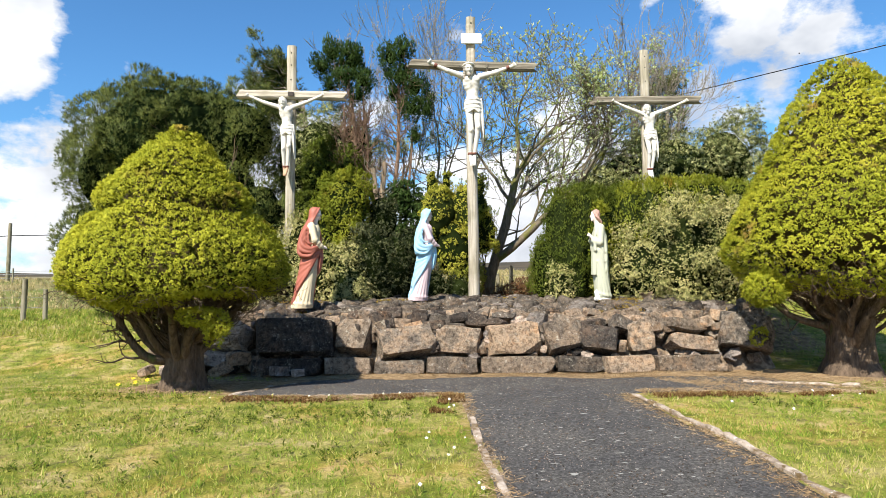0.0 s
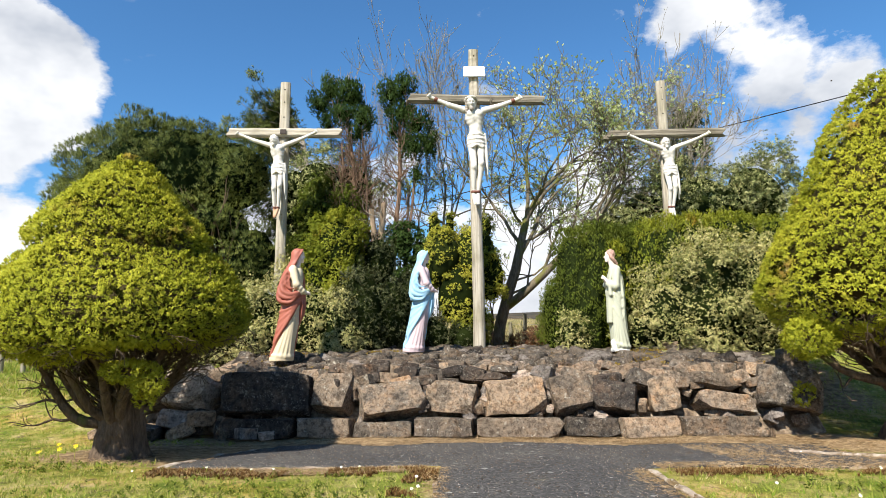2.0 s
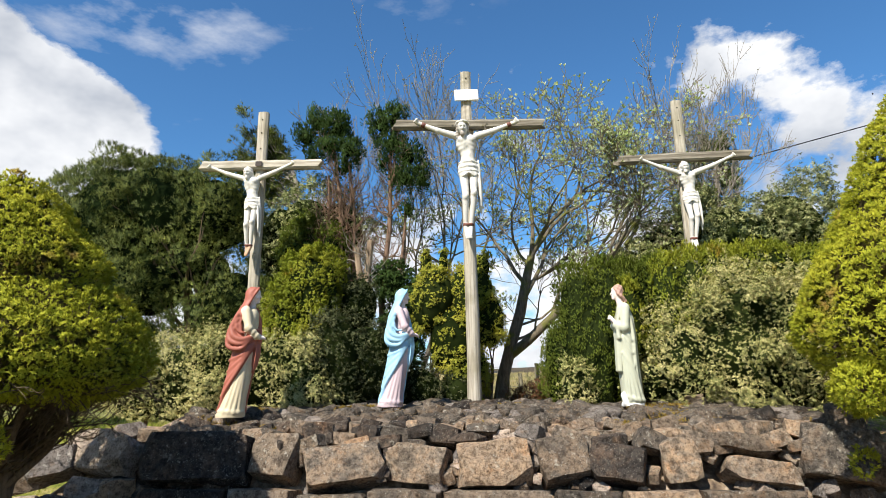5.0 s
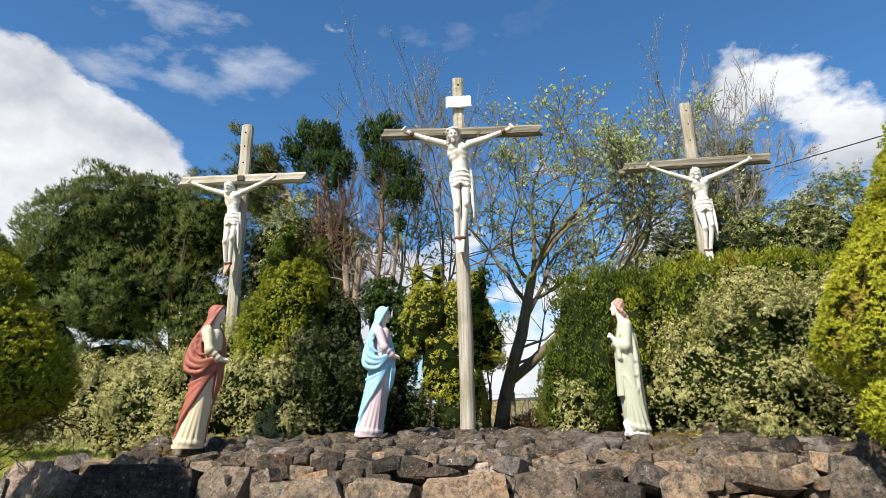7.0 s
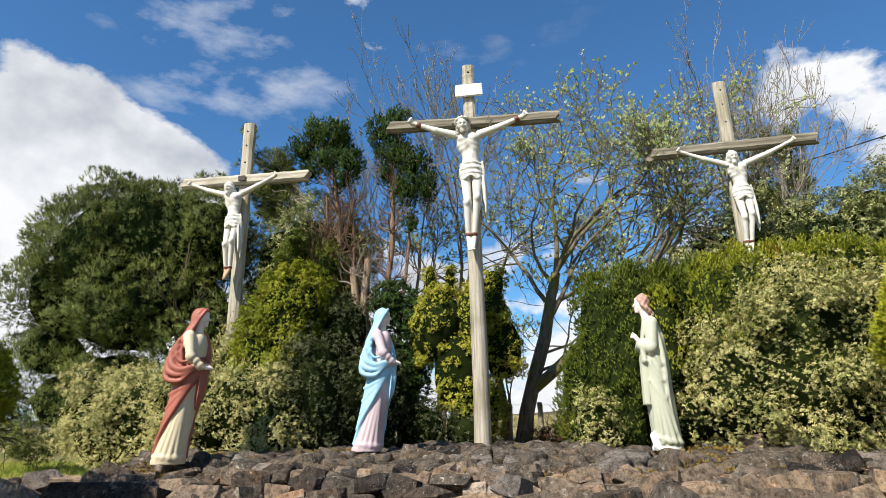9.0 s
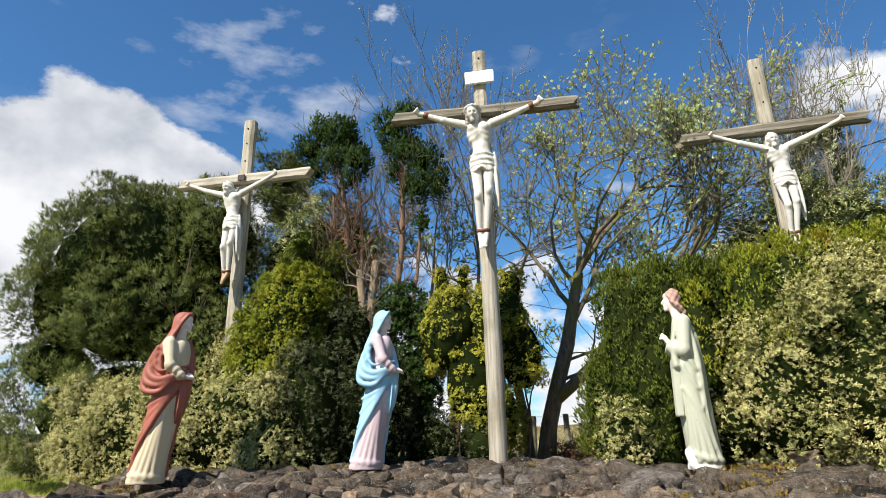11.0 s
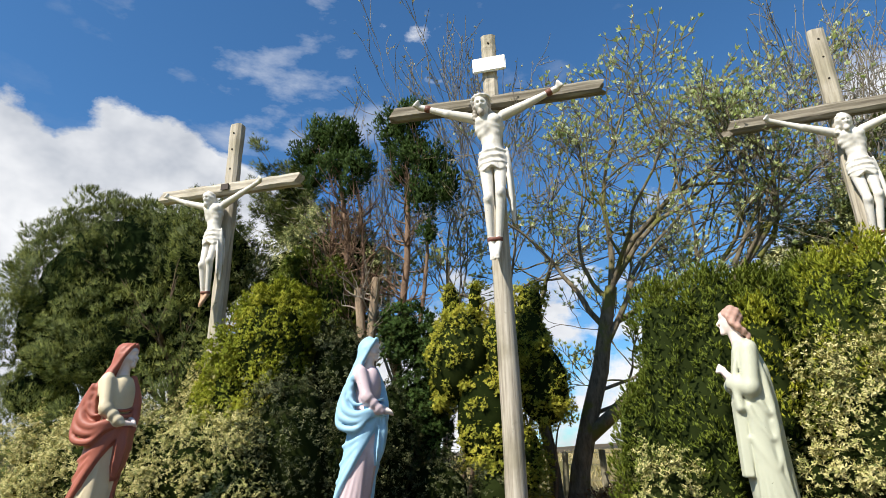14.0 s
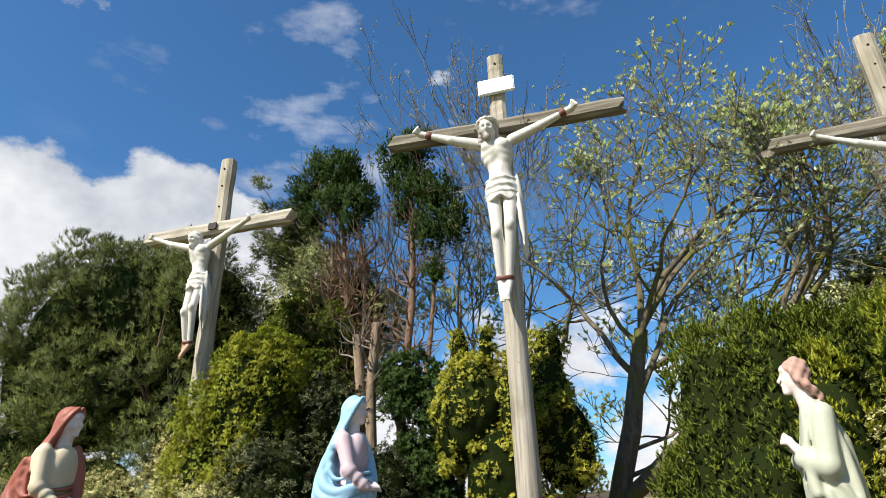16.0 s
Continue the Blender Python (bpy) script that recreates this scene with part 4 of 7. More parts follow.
def beam(name, length, width, depth, material, axis="z", chamfer=0.22, seed=1, notch=False, round_back=True):
    """A weathered beam from 0 to length: flat front, rounded back, worn arrises, uneven ends."""
    bm = bmesh.new()
    c = chamfer * width
    front = [(-width / 2 + c, -depth / 2), (width / 2 - c, -depth / 2), (width / 2, -depth / 2 + c * 0.8)]
    if round_back:
        arc = [(width / 2 * math.cos(a), depth / 2 * math.sin(a)) for a in np.linspace(0.15, math.pi - 0.15, 7)]
    else:
        arc = [(width / 2, depth / 2 - c), (width / 2 - c, depth / 2), (-width / 2 + c, depth / 2), (-width / 2, depth / 2 - c)]
    prof = front + arc + [(-width / 2, -depth / 2 + c * 0.8)]
    rg = np.random.RandomState(seed)
    n = 22
    rings = []
    bend = rg.uniform(-0.012, 0.012, 2)
    for i in range(n + 1):
        t = i / n
        z = length * t
        k = 1 + rg.uniform(-0.02, 0.02)
        ring = []
        for u, v in prof:
            e = rg.uniform(-0.004, 0.004)
            zz = z
            if i in (0, n) and notch:
                zz += (1 if i == n else -1) * 0.07 * math.sin(u / width * 7 + 1 + (3 if i else 0)) - 0.0
            ring.append(bm.verts.new((u * k + e + bend[0] * math.sin(t * 3.1), v * k + e + bend[1] * math.sin(t * 3.1), zz)))
        rings.append(ring)
    for a, b in zip(rings, rings[1:]):
        for j in range(len(prof)):
            q = (j + 1) % len(prof)
            bm.faces.new((a[j], a[q], b[q], b[j]))
    bm.faces.new(rings[0][::-1])
    bm.faces.new(rings[-1])
    bmesh.ops.recalc_face_normals(bm, faces=bm.faces)
    return bm_mesh(name, bm, material)


def round_pole(name, length, r0, r1, material, seed=1):
    n = 16
    rg = np.random.RandomState(seed)
    z = np.linspace(0, length, n)
    v, f = tube(np.column_stack([0.01 * np.sin(z * 1.3), 0 * z, z]), r0 + (r1 - r0) * z / length + rg.uniform(-0.003, 0.003, n), 16)
    top = len(v)
    v = np.vstack([v, [[0, 0, length]]])
    me = raw_mesh(name, v, f, material, True)
    return me


def disc(name, r, depth, material):
    bm = bmesh.new()
    bmesh.ops.create_cone(bm, cap_ends=True, segments=10, radius1=r, radius2=r * 0.85, depth=depth)
    return bm_mesh(name, bm, material)


def box_mesh(name, size, material, bevel=0.006, seed=0):
    bm = bmesh.new()
    bmesh.ops.create_cube(bm, size=1.0)
    for v in bm.verts:
        v.co = Vector((v.co.x * size[0], v.co.y * size[1], v.co.z * size[2]))
    bmesh.ops.bevel(bm, geom=bm.edges[:], offset=bevel, segments=2, affect="EDGES")
    return bm_mesh(name, bm, material)


BOLT = disc("bolt_hole", 0.016, 0.012, DARK_HOLE)


def make_cross(label, at, top, beam_z, half_l, half_r, lean, yaw, width, main):
    root = tagged(empty("wooden_cross", at), label, "cross", "calvary crosses")
    root.rotation_euler = [radians(a) for a in (lean[0], lean[1], yaw)]
    h = top - at[2]
    bz = beam_z - at[2]
    if main:
        part("post", round_pole("post", bz + 0.02, 0.128, 0.118, WOOD, 3), root, "round weathered grey pole")
        up = part("upper_post", beam("upper_post", h - bz + 0.02, 0.205, 0.17, WOOD, seed=5), root, "flat-faced grey timber with bolt holes")
        up.location = (0, -0.01, bz)
    else:
        up = part("post", beam("post", h, width, 0.2, WOOD, seed=6 + int(at[0])), root)
    bar = part("crossbeam", beam("crossbeam", half_l + half_r, 0.20 if main else 0.19, 0.19, WOOD_BEAM if at[0] > 0 else WOOD, seed=8 + int(at[0]), notch=True), root, "weathered half-round log" if main else "weathered grey timber with split ends")
    bar.matrix_local = Matrix.Translation((-half_l, -0.12 if main else -0.09, bz)) @ pose(0, 0, 0, 0, 90, 0)
    for z in ((h - 0.17, h - 0.45, h - 0.78) if not main else (h - 0.13, h - 0.52)):
        b = part("bolt_hole", BOLT, up)
        b.matrix_local = Matrix.Translation((0.0, -0.102 if not main else -0.088, z - (bz if main else 0))) @ pose(0, 0, 0, 90)
    for x in ((-half_l + 0.22, -0.4, 0.42, half_r - 0.24) if not main else ()):
        b = part("bolt_hole", BOLT, bar)
        b.matrix_local = bar.matrix_local.inverted() @ Matrix.Translation((x, -0.188, bz + 0.03)) @ pose(0, 0, 0, 90)
    return root, bz


cross_c, _ = make_cross("tall weathered grey wooden cross with a white title board", (0.70, 13.78, 0.72), 7.24, 6.10, 1.43, 1.46, (0, -0.2), 7, 0.22, True)
tb = part("title_board", box_mesh("title_board", (0.47, 0.045, 0.245), TITLE_WHITE, 0.012), cross_c, "blank white-painted board")
tb.matrix_local = Matrix.Translation((0.0, -0.125, 6.01)) @ pose(0, 0, 0, -4, -1.5, 0)
cross_l, _ = make_cross("weathered grey wooden cross with flat chamfered timbers", (-3.42, 13.45, 0.55), 6.5, 5.36, 1.17, 1.19, (0, 0.7), 3, 0.2, False)
pl = part("plaque", box_mesh("plaque", (0.13, 0.02, 0.10), IRON, 0.004), cross_l, "small dark metal plate")
pl.location = (0.02, -0.20, 4.82)
cross_r, _ = make_cross("weathered grey wooden cross standing behind a hedge", (4.97, 14.65, 0.55), 6.78, 5.52, 1.30, 1.28, (0, -0.2), 1, 0.2, False)

# statues: smooth forms blended into one skin -----------------------------------------------


def smin(a, b, k):
    h = np.clip(0.5 + 0.5 * (b - a) / k, 0, 1)
    return b + (a - b) * h - k * h * (1 - h)


class Figure:
    """Rounded forms blended together; each form carries the paint of its place."""

    def __init__(self, lo, hi, step):
        self.lo, self.step = np.array(lo, float), step
        n = np.ceil((np.array(hi) - self.lo) / step).astype(int)
        g = np.meshgrid(*[self.lo[i] + step * np.arange(n[i]) for i in range(3)], indexing="ij")
        self.P = np.stack(g, -1).astype(np.float32)
        self.d = np.full(self.P.shape[:3], 9.0, np.float32)
        self.form = {}

    def add(self, dist, paint, blend=0.03, bias=0.0):
        dist = dist.astype(np.float32)
        self.form[paint] = np.minimum(self.form.get(paint, 9.0), dist - bias)
        self.d = smin(self.d, dist, blend).astype(np.float32)
        return self

    def cut(self, dist, blend=0.02):
        self.d = -smin(-self.d, dist.astype(np.float32), blend)
        return self

    def ball(self, c, r, turn=(0, 0, 0)):
        q = self.P - np.array(c, np.float32)
        if any(turn):
            q = q @ np.array(Euler([radians(a) for a in turn]).to_matrix(), np.float32)
        r = np.array(r, np.float32)
        k = np.linalg.norm(q / r, axis=-1)
        return (k - 1) * r.min()

    def rod(self, a, b, ra, rb):
        a, b = np.array(a, np.float32), np.array(b, np.float32)
        ab = b - a
        t = np.clip(((self.P - a) @ ab) / (ab @ ab), 0, 1)
        return np.linalg.norm(self.P - a - t[..., None] * ab, axis=-1) - (ra + (rb - ra) * t)

    def fold(self, points, radii):
        """A rounded roll of cloth along a smooth line through the points."""
        p = np.array(points, float)
        n = len(p)
        u = np.linspace(0, n - 1, 5 * (n - 1) + 1)
        i = np.clip(u.astype(int), 0, n - 2)
        t = (u - i)[:, None]
        a, b, c, d = p[np.maximum(i - 1, 0)], p[i], p[i + 1], p[np.minimum(i + 2, n - 1)]
        q = 0.5 * (2 * b + (c - a) * t + (2 * a - 5 * b + 4 * c - d) * t ** 2 + (3 * b - a - 3 * c + d) * t ** 3)
        r = np.interp(u, range(n), np.broadcast_to(radii, n))
        out = np.full(self.d.shape, 9.0, np.float32)
        pad = r.max() + 0.07
        lo = np.maximum(((q.min(0) - pad - self.lo) / self.step).astype(int), 0)
        hi = ((q.max(0) + pad - self.lo) / self.step).astype(int) + 2
        box = tuple(slice(x, y) for x, y in zip(lo, hi))
        P, best = self.P[box], None
        for a, b, ra, rb in zip(q, q[1:], r, r[1:]):
            ab = (b - a).astype(np.float32)
            h = np.clip(((P - a.astype(np.float32)) @ ab) / (ab @ ab + 1e-9), 0, 1)
            dist = np.linalg.norm(P - a.astype(np.float32) - h[..., None] * ab, axis=-1) - (ra + (rb - ra) * h)
            best = dist if best is None else np.minimum(best, dist)
        out[box] = best
        return out

    def column(self, rows, folds=0, depth=0.0, swirl=0.0, phase=0.0):
        """A draped column: rows of (z, cx, cy, rx, ry), with pleats of the given count and depth."""
        r = np.array(rows, np.float32)
        z = self.P[..., 2]
        cx, cy, rx, ry = [np.interp(z, r[:, 0], r[:, k]) for k in range(1, 5)]
        dx, dy = self.P[..., 0] - cx, self.P[..., 1] - cy
        k = np.sqrt((dx / rx) ** 2 + (dy / ry) ** 2)
        d = (k - 1) * np.minimum(rx, ry)
        if folds:
            a = np.arctan2(dy / ry, dx / rx)
            u = a * folds + swirl * z + phase + 0.5 * np.sin(3 * a + 4 * z)
            v = a * (folds * 2 - 1) * 0.5 + swirl * 0.8 * z + 1.3
            d = d + depth * (2.0 * np.abs(np.sin(u * 0.5)) - 1.2 + 0.5 * np.sin(v))
        return np.maximum(d, np.maximum(r[0, 0] - z, z - r[-1, 0]))

    def skin(self, name, materials, shear=0.0, slim=1.0):
        d = self.d
        s = d < 0
        nx, ny, nz = [n - 1 for n in d.shape]
        acc = np.zeros((nx, ny, nz, 3), np.float32)
        cnt = np.zeros((nx, ny, nz), np.float32)
        corners = [(i, j, k) for i in (0, 1) for j in (0, 1) for k in (0, 1)]

        def at(c, arr):
            return arr[c[0]:c[0] + nx, c[1]:c[1] + ny, c[2]:c[2] + nz]

        for a in corners:
            for ax in range(3):
                if a[ax]:
                    continue
                b = tuple(v + (1 if i == ax else 0) for i, v in enumerate(a))
                va, vb = at(a, d), at(b, d)
                cross = (va < 0) != (vb < 0)
                t = np.where(cross, va / np.where(cross, va - vb, 1), 0)
                for i in range(3):
                    acc[..., i] += np.where(cross, a[i] + (t if i == ax else 0), 0)
                cnt += cross
        live = cnt > 0
        idx = np.full((nx, ny, nz), -1, np.int64)
        idx[live] = np.arange(live.sum())
        cell = np.argwhere(live)
        V = self.lo + self.step * (cell + acc[live] / cnt[live][:, None])
        quads = []
        for ax in range(3):
            u, w = (ax + 1) % 3, (ax + 2) % 3
            sh = [slice(None)] * 3
            sa, sb = list(sh), list(sh)
            sa[ax], sb[ax] = slice(0, -1), slice(1, None)
            A, B = s[tuple(sa)], s[tuple(sb)]
            e = np.argwhere(A != B)
            ok = (e[:, u] > 0) & (e[:, w] > 0) & (e[:, u] < idx.shape[u]) & (e[:, w] < idx.shape[w]) & (e[:, ax] < idx.shape[ax])
            e = e[ok]
            inside = A[tuple(e.T)]

            def pick(du, dw):
                q = e.copy()
                q[:, u] -= du
                q[:, w] -= dw
                return idx[tuple(q.T)]

            q = np.stack([pick(0, 0), pick(1, 0), pick(1, 1), pick(0, 1)], -1)
            q[~inside] = q[~inside][:, ::-1]
            quads.append(q)
        F = np.concatenate(quads)
        F = F[(F >= 0).all(1)]
        # nearest form of each paint at every point
        q = (V - self.lo) / self.step
        i0 = np.clip(q.astype(int), 0, np.array(d.shape) - 2)
        fr = q - i0
        near = []
        for n in range(len(materials)):
            fld = self.form.get(n)
            if fld is None:
                near.append(np.full(len(V), 9.0))
                continue
            near.append(sum(fld[i0[:, 0] + i, i0[:, 1] + j, i0[:, 2] + k] * np.where(i, fr[:, 0], 1 - fr[:, 0]) * np.where(j, fr[:, 1], 1 - fr[:, 1]) * np.where(k, fr[:, 2], 1 - fr[:, 2]) for i, j, k in corners))
        V[:, 0] += shear * (V[:, 2] - 0.85)
        V[:, :2] *= slim
        me = raw_mesh(name, V, F, paint_set(name + "_paint", materials), True)
        for n, val in enumerate(near):
            me.attributes.new("form_%d" % n, "FLOAT", "POINT").data.foreach_set("value", np.asarray(val, np.float32))
        return me


def mary_mesh(name, cloak, robe, bow):
    """A veiled standing woman turned to +x, palms laid together at the waist, the cloak looped up under her arm; bow: how far she leans forward."""
    g = Figure((-0.5, -0.36, -0.02), (0.44, 0.36, 1.9), 0.0118)
    b = bow
    X, Y, Z = g.P[..., 0], g.P[..., 1], g.P[..., 2]
    CLOAK, ROBE, FLESH = 0, 1, 2
    g.add(g.column([(0.0, -0.13, 0, 0.20, 0.17), (0.05, -0.13, 0, 0.20, 0.17), (0.065, -0.12, 0, 0.18, 0.15)]), ROBE, 0.01)
    rows = np.array([(0.04, -0.125, 0.19, 0.16), (0.28, -0.09, 0.17, 0.155), (0.62, -0.025, 0.16, 0.155), (0.95, 0.02, 0.15, 0.15), (1.12, 0.035 + b * 0.3, 0.14, 0.145)])

    def near(x, z, out=0.0):
        """A point on the side of the body towards -y."""
        cx, rx, ry = [np.interp(z, rows[:, 0], rows[:, k]) for k in (1, 2, 3)]
        return (x, -(ry + out) * math.sqrt(max(0.15, 1 - ((x - cx) / (rx + out)) ** 2)), z)

    g.add(g.column([(z, cx, 0, rx, ry) for z, cx, rx, ry in rows], 5, 0.004, 1.2), ROBE, 0.02)
    for xa, xb, r in ((-0.06, 0.07, 0.017), (-0.13, 0.05, 0.015), (0.0, 0.08, 0.016), (-0.2, 0.02, 0.014)):      # the robe's long folds fall from the palms
        g.add(g.fold([near(xb, 0.92), near(0.6 * xb + 0.4 * xa - 0.01, 0.5), near(xa, 0.07)], [0.006, r, r * 1.3]), ROBE, 0.03)
    g.add(g.fold([near(-0.27, 0.09), near(-0.15, 0.085), near(0.0, 0.075), near(0.05, 0.075)], 0.022), ROBE, 0.03)
    g.add(g.ball((0.03 + b * 0.5, 0, 1.28), (0.12, 0.15, 0.25), (0, 10, 0)), ROBE, 0.04)
    # the cloak wraps the hips and runs down to the heel, leaving the robe bare in front
    wrap = g.column([(z, cx, 0, rx + 0.026, ry + 0.026) for z, cx, rx, ry in rows])
    g.add(np.maximum(np.maximum(wrap, (X - 0.13 - 0.65 * (Z - 0.9)) * 0.85), Z - 1.05), CLOAK, 0.008, 0.004)
    edge = [near(0.16, 1.0, 0.02), near(0.03, 0.76, 0.03), near(-0.10, 0.54, 0.03), near(-0.21, 0.34, 0.02), near(-0.295, 0.1, 0.01)]
    g.add(g.fold(edge, 0.019), CLOAK, 0.025, 0.004)
    for xe, ze, r in ((-0.17, 0.93, 0.022), (-0.18, 0.78, 0.024), (-0.2, 0.62, 0.022), (-0.22, 0.46, 0.02), (-0.26, 0.28, 0.016)):
        mid = near(0.4 * xe + 0.07, 0.42 * ze + 0.58 * 1.0 - 0.06, 0.03)
        g.add(g.fold([near(0.15, 1.02, 0.02), mid, near(xe, ze, 0.03)], [0.012, r, r * 0.8]), CLOAK, 0.022, 0.004)
    # the far side, and the end that hangs from the palms to a point
    g.add(np.maximum(np.maximum(wrap + 0.006 * np.sin(70 * X + 10 * Z), 0.03 - Y), np.maximum(Z - 1.05, 0.06 - Z)), CLOAK, 0.008, 0.004)
    g.add(g.column([(0.60, 0.15, -0.03, 0.012, 0.03), (0.72, 0.165, -0.02, 0.05, 0.08), (0.9, 0.18, -0.01, 0.065, 0.10), (1.06, 0.17, 0.0, 0.06, 0.10)], 5, 0.012, 2.0), CLOAK, 0.012)
    # the fall from the crown over back and shoulders
    rim = X - b - np.interp(Z, [0.8, 1.1, 1.3, 1.48, 1.6, 1.78, 1.9], [0.02, -0.05, -0.085, -0.05, 0.0, 0.10, 0.12])
    back = g.column([(0.92, -0.03, 0.0, 0.165, 0.17), (1.08, -0.055, 0.0, 0.165, 0.19), (1.25, -0.065, 0.0, 0.15, 0.20), (1.4, -0.055 + b * 0.3, 0.0, 0.135, 0.185), (1.52, -0.03 + b * 0.7, 0.0, 0.11, 0.14), (1.62, 0.0 + b, 0, 0.10, 0.11), (1.72, 0.015 + b, 0, 0.10, 0.102)])
    back = back + 0.006 * np.clip((1.45 - Z) * 4, 0, 1) * np.sin(X * 55 + Y * 20 + 3 * Z)
    g.add(np.maximum(back, rim), CLOAK, 0.012, 0.004)
    hood = g.ball((0.02 + b, 0, 1.715), (0.112, 0.098, 0.118), (0, 15, 0)) + 0.003 * np.sin(Z * 55 - X * 60)
    g.add(np.maximum(hood, rim), CLOAK, 0.008, 0.006)
    for sy in (-1, 1):
        g.add(g.fold([(0.105 + b, 0.02 * sy, 1.815), (0.09 + b, 0.07 * sy, 1.765), (0.035 + b, 0.095 * sy, 1.66), (-0.03 + b, 0.115 * sy, 1.53), (-0.075 + 0.5 * b, 0.175 * sy, 1.40)], [0.013, 0.014, 0.015, 0.02, 0.024]), CLOAK, 0.014, 0.006)
    # its loop under the elbow: deep rolls swinging from shoulder to palms
    for dx, dz, r in ((0.0, 0.0, 0.036), (-0.035, -0.075, 0.03), (-0.05, -0.16, 0.026)):
        g.add(g.fold([(-0.085, -0.185, 1.42 + dz), (-0.165 + dx, -0.16, 1.26 + dz), (-0.135 + dx, -0.19, 1.12 + dz), (-0.02, -0.21, 1.06 + dz * 0.8), (0.09, -0.19, 1.09 + dz * 0.4), (0.17, -0.13, 1.10 + dz * 0.2)], [r * 0.6, r, r * 1.25, r * 1.1, r * 0.8, r * 0.5]), CLOAK, 0.02, 0.004)
    g.add(g.fold([(-0.1, -0.17, 1.38), (-0.1, -0.19, 1.24), (-0.04, -0.2, 1.16), (0.04, -0.2, 1.16)], [0.016, 0.018, 0.018, 0.01]), CLOAK, 0.02)
    g.add(g.fold([(0.07 + b, 0.10, 1.50), (0.13 + b * 0.6, 0.13, 1.33), (0.17, 0.12, 1.16), (0.19, 0.07, 1.04)], [0.035, 0.045, 0.05, 0.04]), CLOAK, 0.025)
    # bands of cloth across the waist
    for z0, r in ((1.06, 0.026), (1.13, 0.02), (1.18, 0.014)):
        g.add(g.fold([(0.06, -0.16, z0), (0.15, -0.11, z0 + 0.015), (0.185, 0.0, z0 + 0.03), (0.15, 0.1, z0 + 0.05)], r), CLOAK, 0.016)
    # sleeve with creases at the wrist, and the palms
    g.add(g.rod((-0.015 + b * 0.6, -0.135, 1.46), (0.075, -0.195, 1.22), 0.066, 0.056), ROBE, 0.035, 0.014)
    sleeve = g.rod((0.075, -0.195, 1.22), (0.205, -0.145, 1.095), 0.056, 0.042) + 0.004 * np.sin((X - 0.8 * Z) * 75)
    g.add(sleeve, ROBE, 0.02, 0.014)
    g.add(g.rod((0.205, -0.145, 1.095), (0.27, -0.09, 1.08), 0.029, 0.021), FLESH, 0.008, 0.01)
    for q in range(3):
        g.add(g.rod((0.265, -0.095 + 0.012 * q, 1.082), (0.305, -0.055 + 0.014 * q, 1.075 - 0.01 * q), 0.014, 0.009), FLESH, 0.006, 0.006)
    g.add(g.rod((0.21, 0.02, 1.11), (0.28, -0.05, 1.085), 0.034, 0.022), FLESH, 0.01, 0.006)
    # neck and face
    hx = 0.042 + b
    g.add(g.rod((0.02 + b * 0.7, 0, 1.46), (hx - 0.005, 0, 1.62), 0.058, 0.046), FLESH, 0.02)
    g.add(g.ball((hx, 0, 1.69), (0.08, 0.064, 0.106), (0, 14, 0)), FLESH, 0.012)
    g.add(g.ball((hx + 0.05, 0, 1.745), (0.04, 0.05, 0.03)), FLESH, 0.02)
    g.add(g.rod((hx + 0.075, 0, 1.715), (hx + 0.102, 0, 1.674), 0.009, 0.013), FLESH, 0.012)
    g.add(g.ball((hx + 0.076, 0, 1.648), (0.016, 0.022, 0.009)), FLESH, 0.008)
    g.add(g.ball((hx + 0.073, 0, 1.631), (0.016, 0.02, 0.009)), FLESH, 0.008)
    g.add(g.ball((hx + 0.062, 0, 1.605), (0.024, 0.026, 0.02)), FLESH, 0.014)
    for sy in (-1, 1):
        g.cut(g.ball((hx + 0.088, 0.032 * sy, 1.708), (0.018, 0.016, 0.011)), 0.01)
        g.add(g.ball((hx + 0.05, 0.036 * sy, 1.665), (0.026, 0.022, 0.024)), FLESH, 0.016)
    return g.skin(name, [cloak, robe, SKIN], 0.02, 0.97)


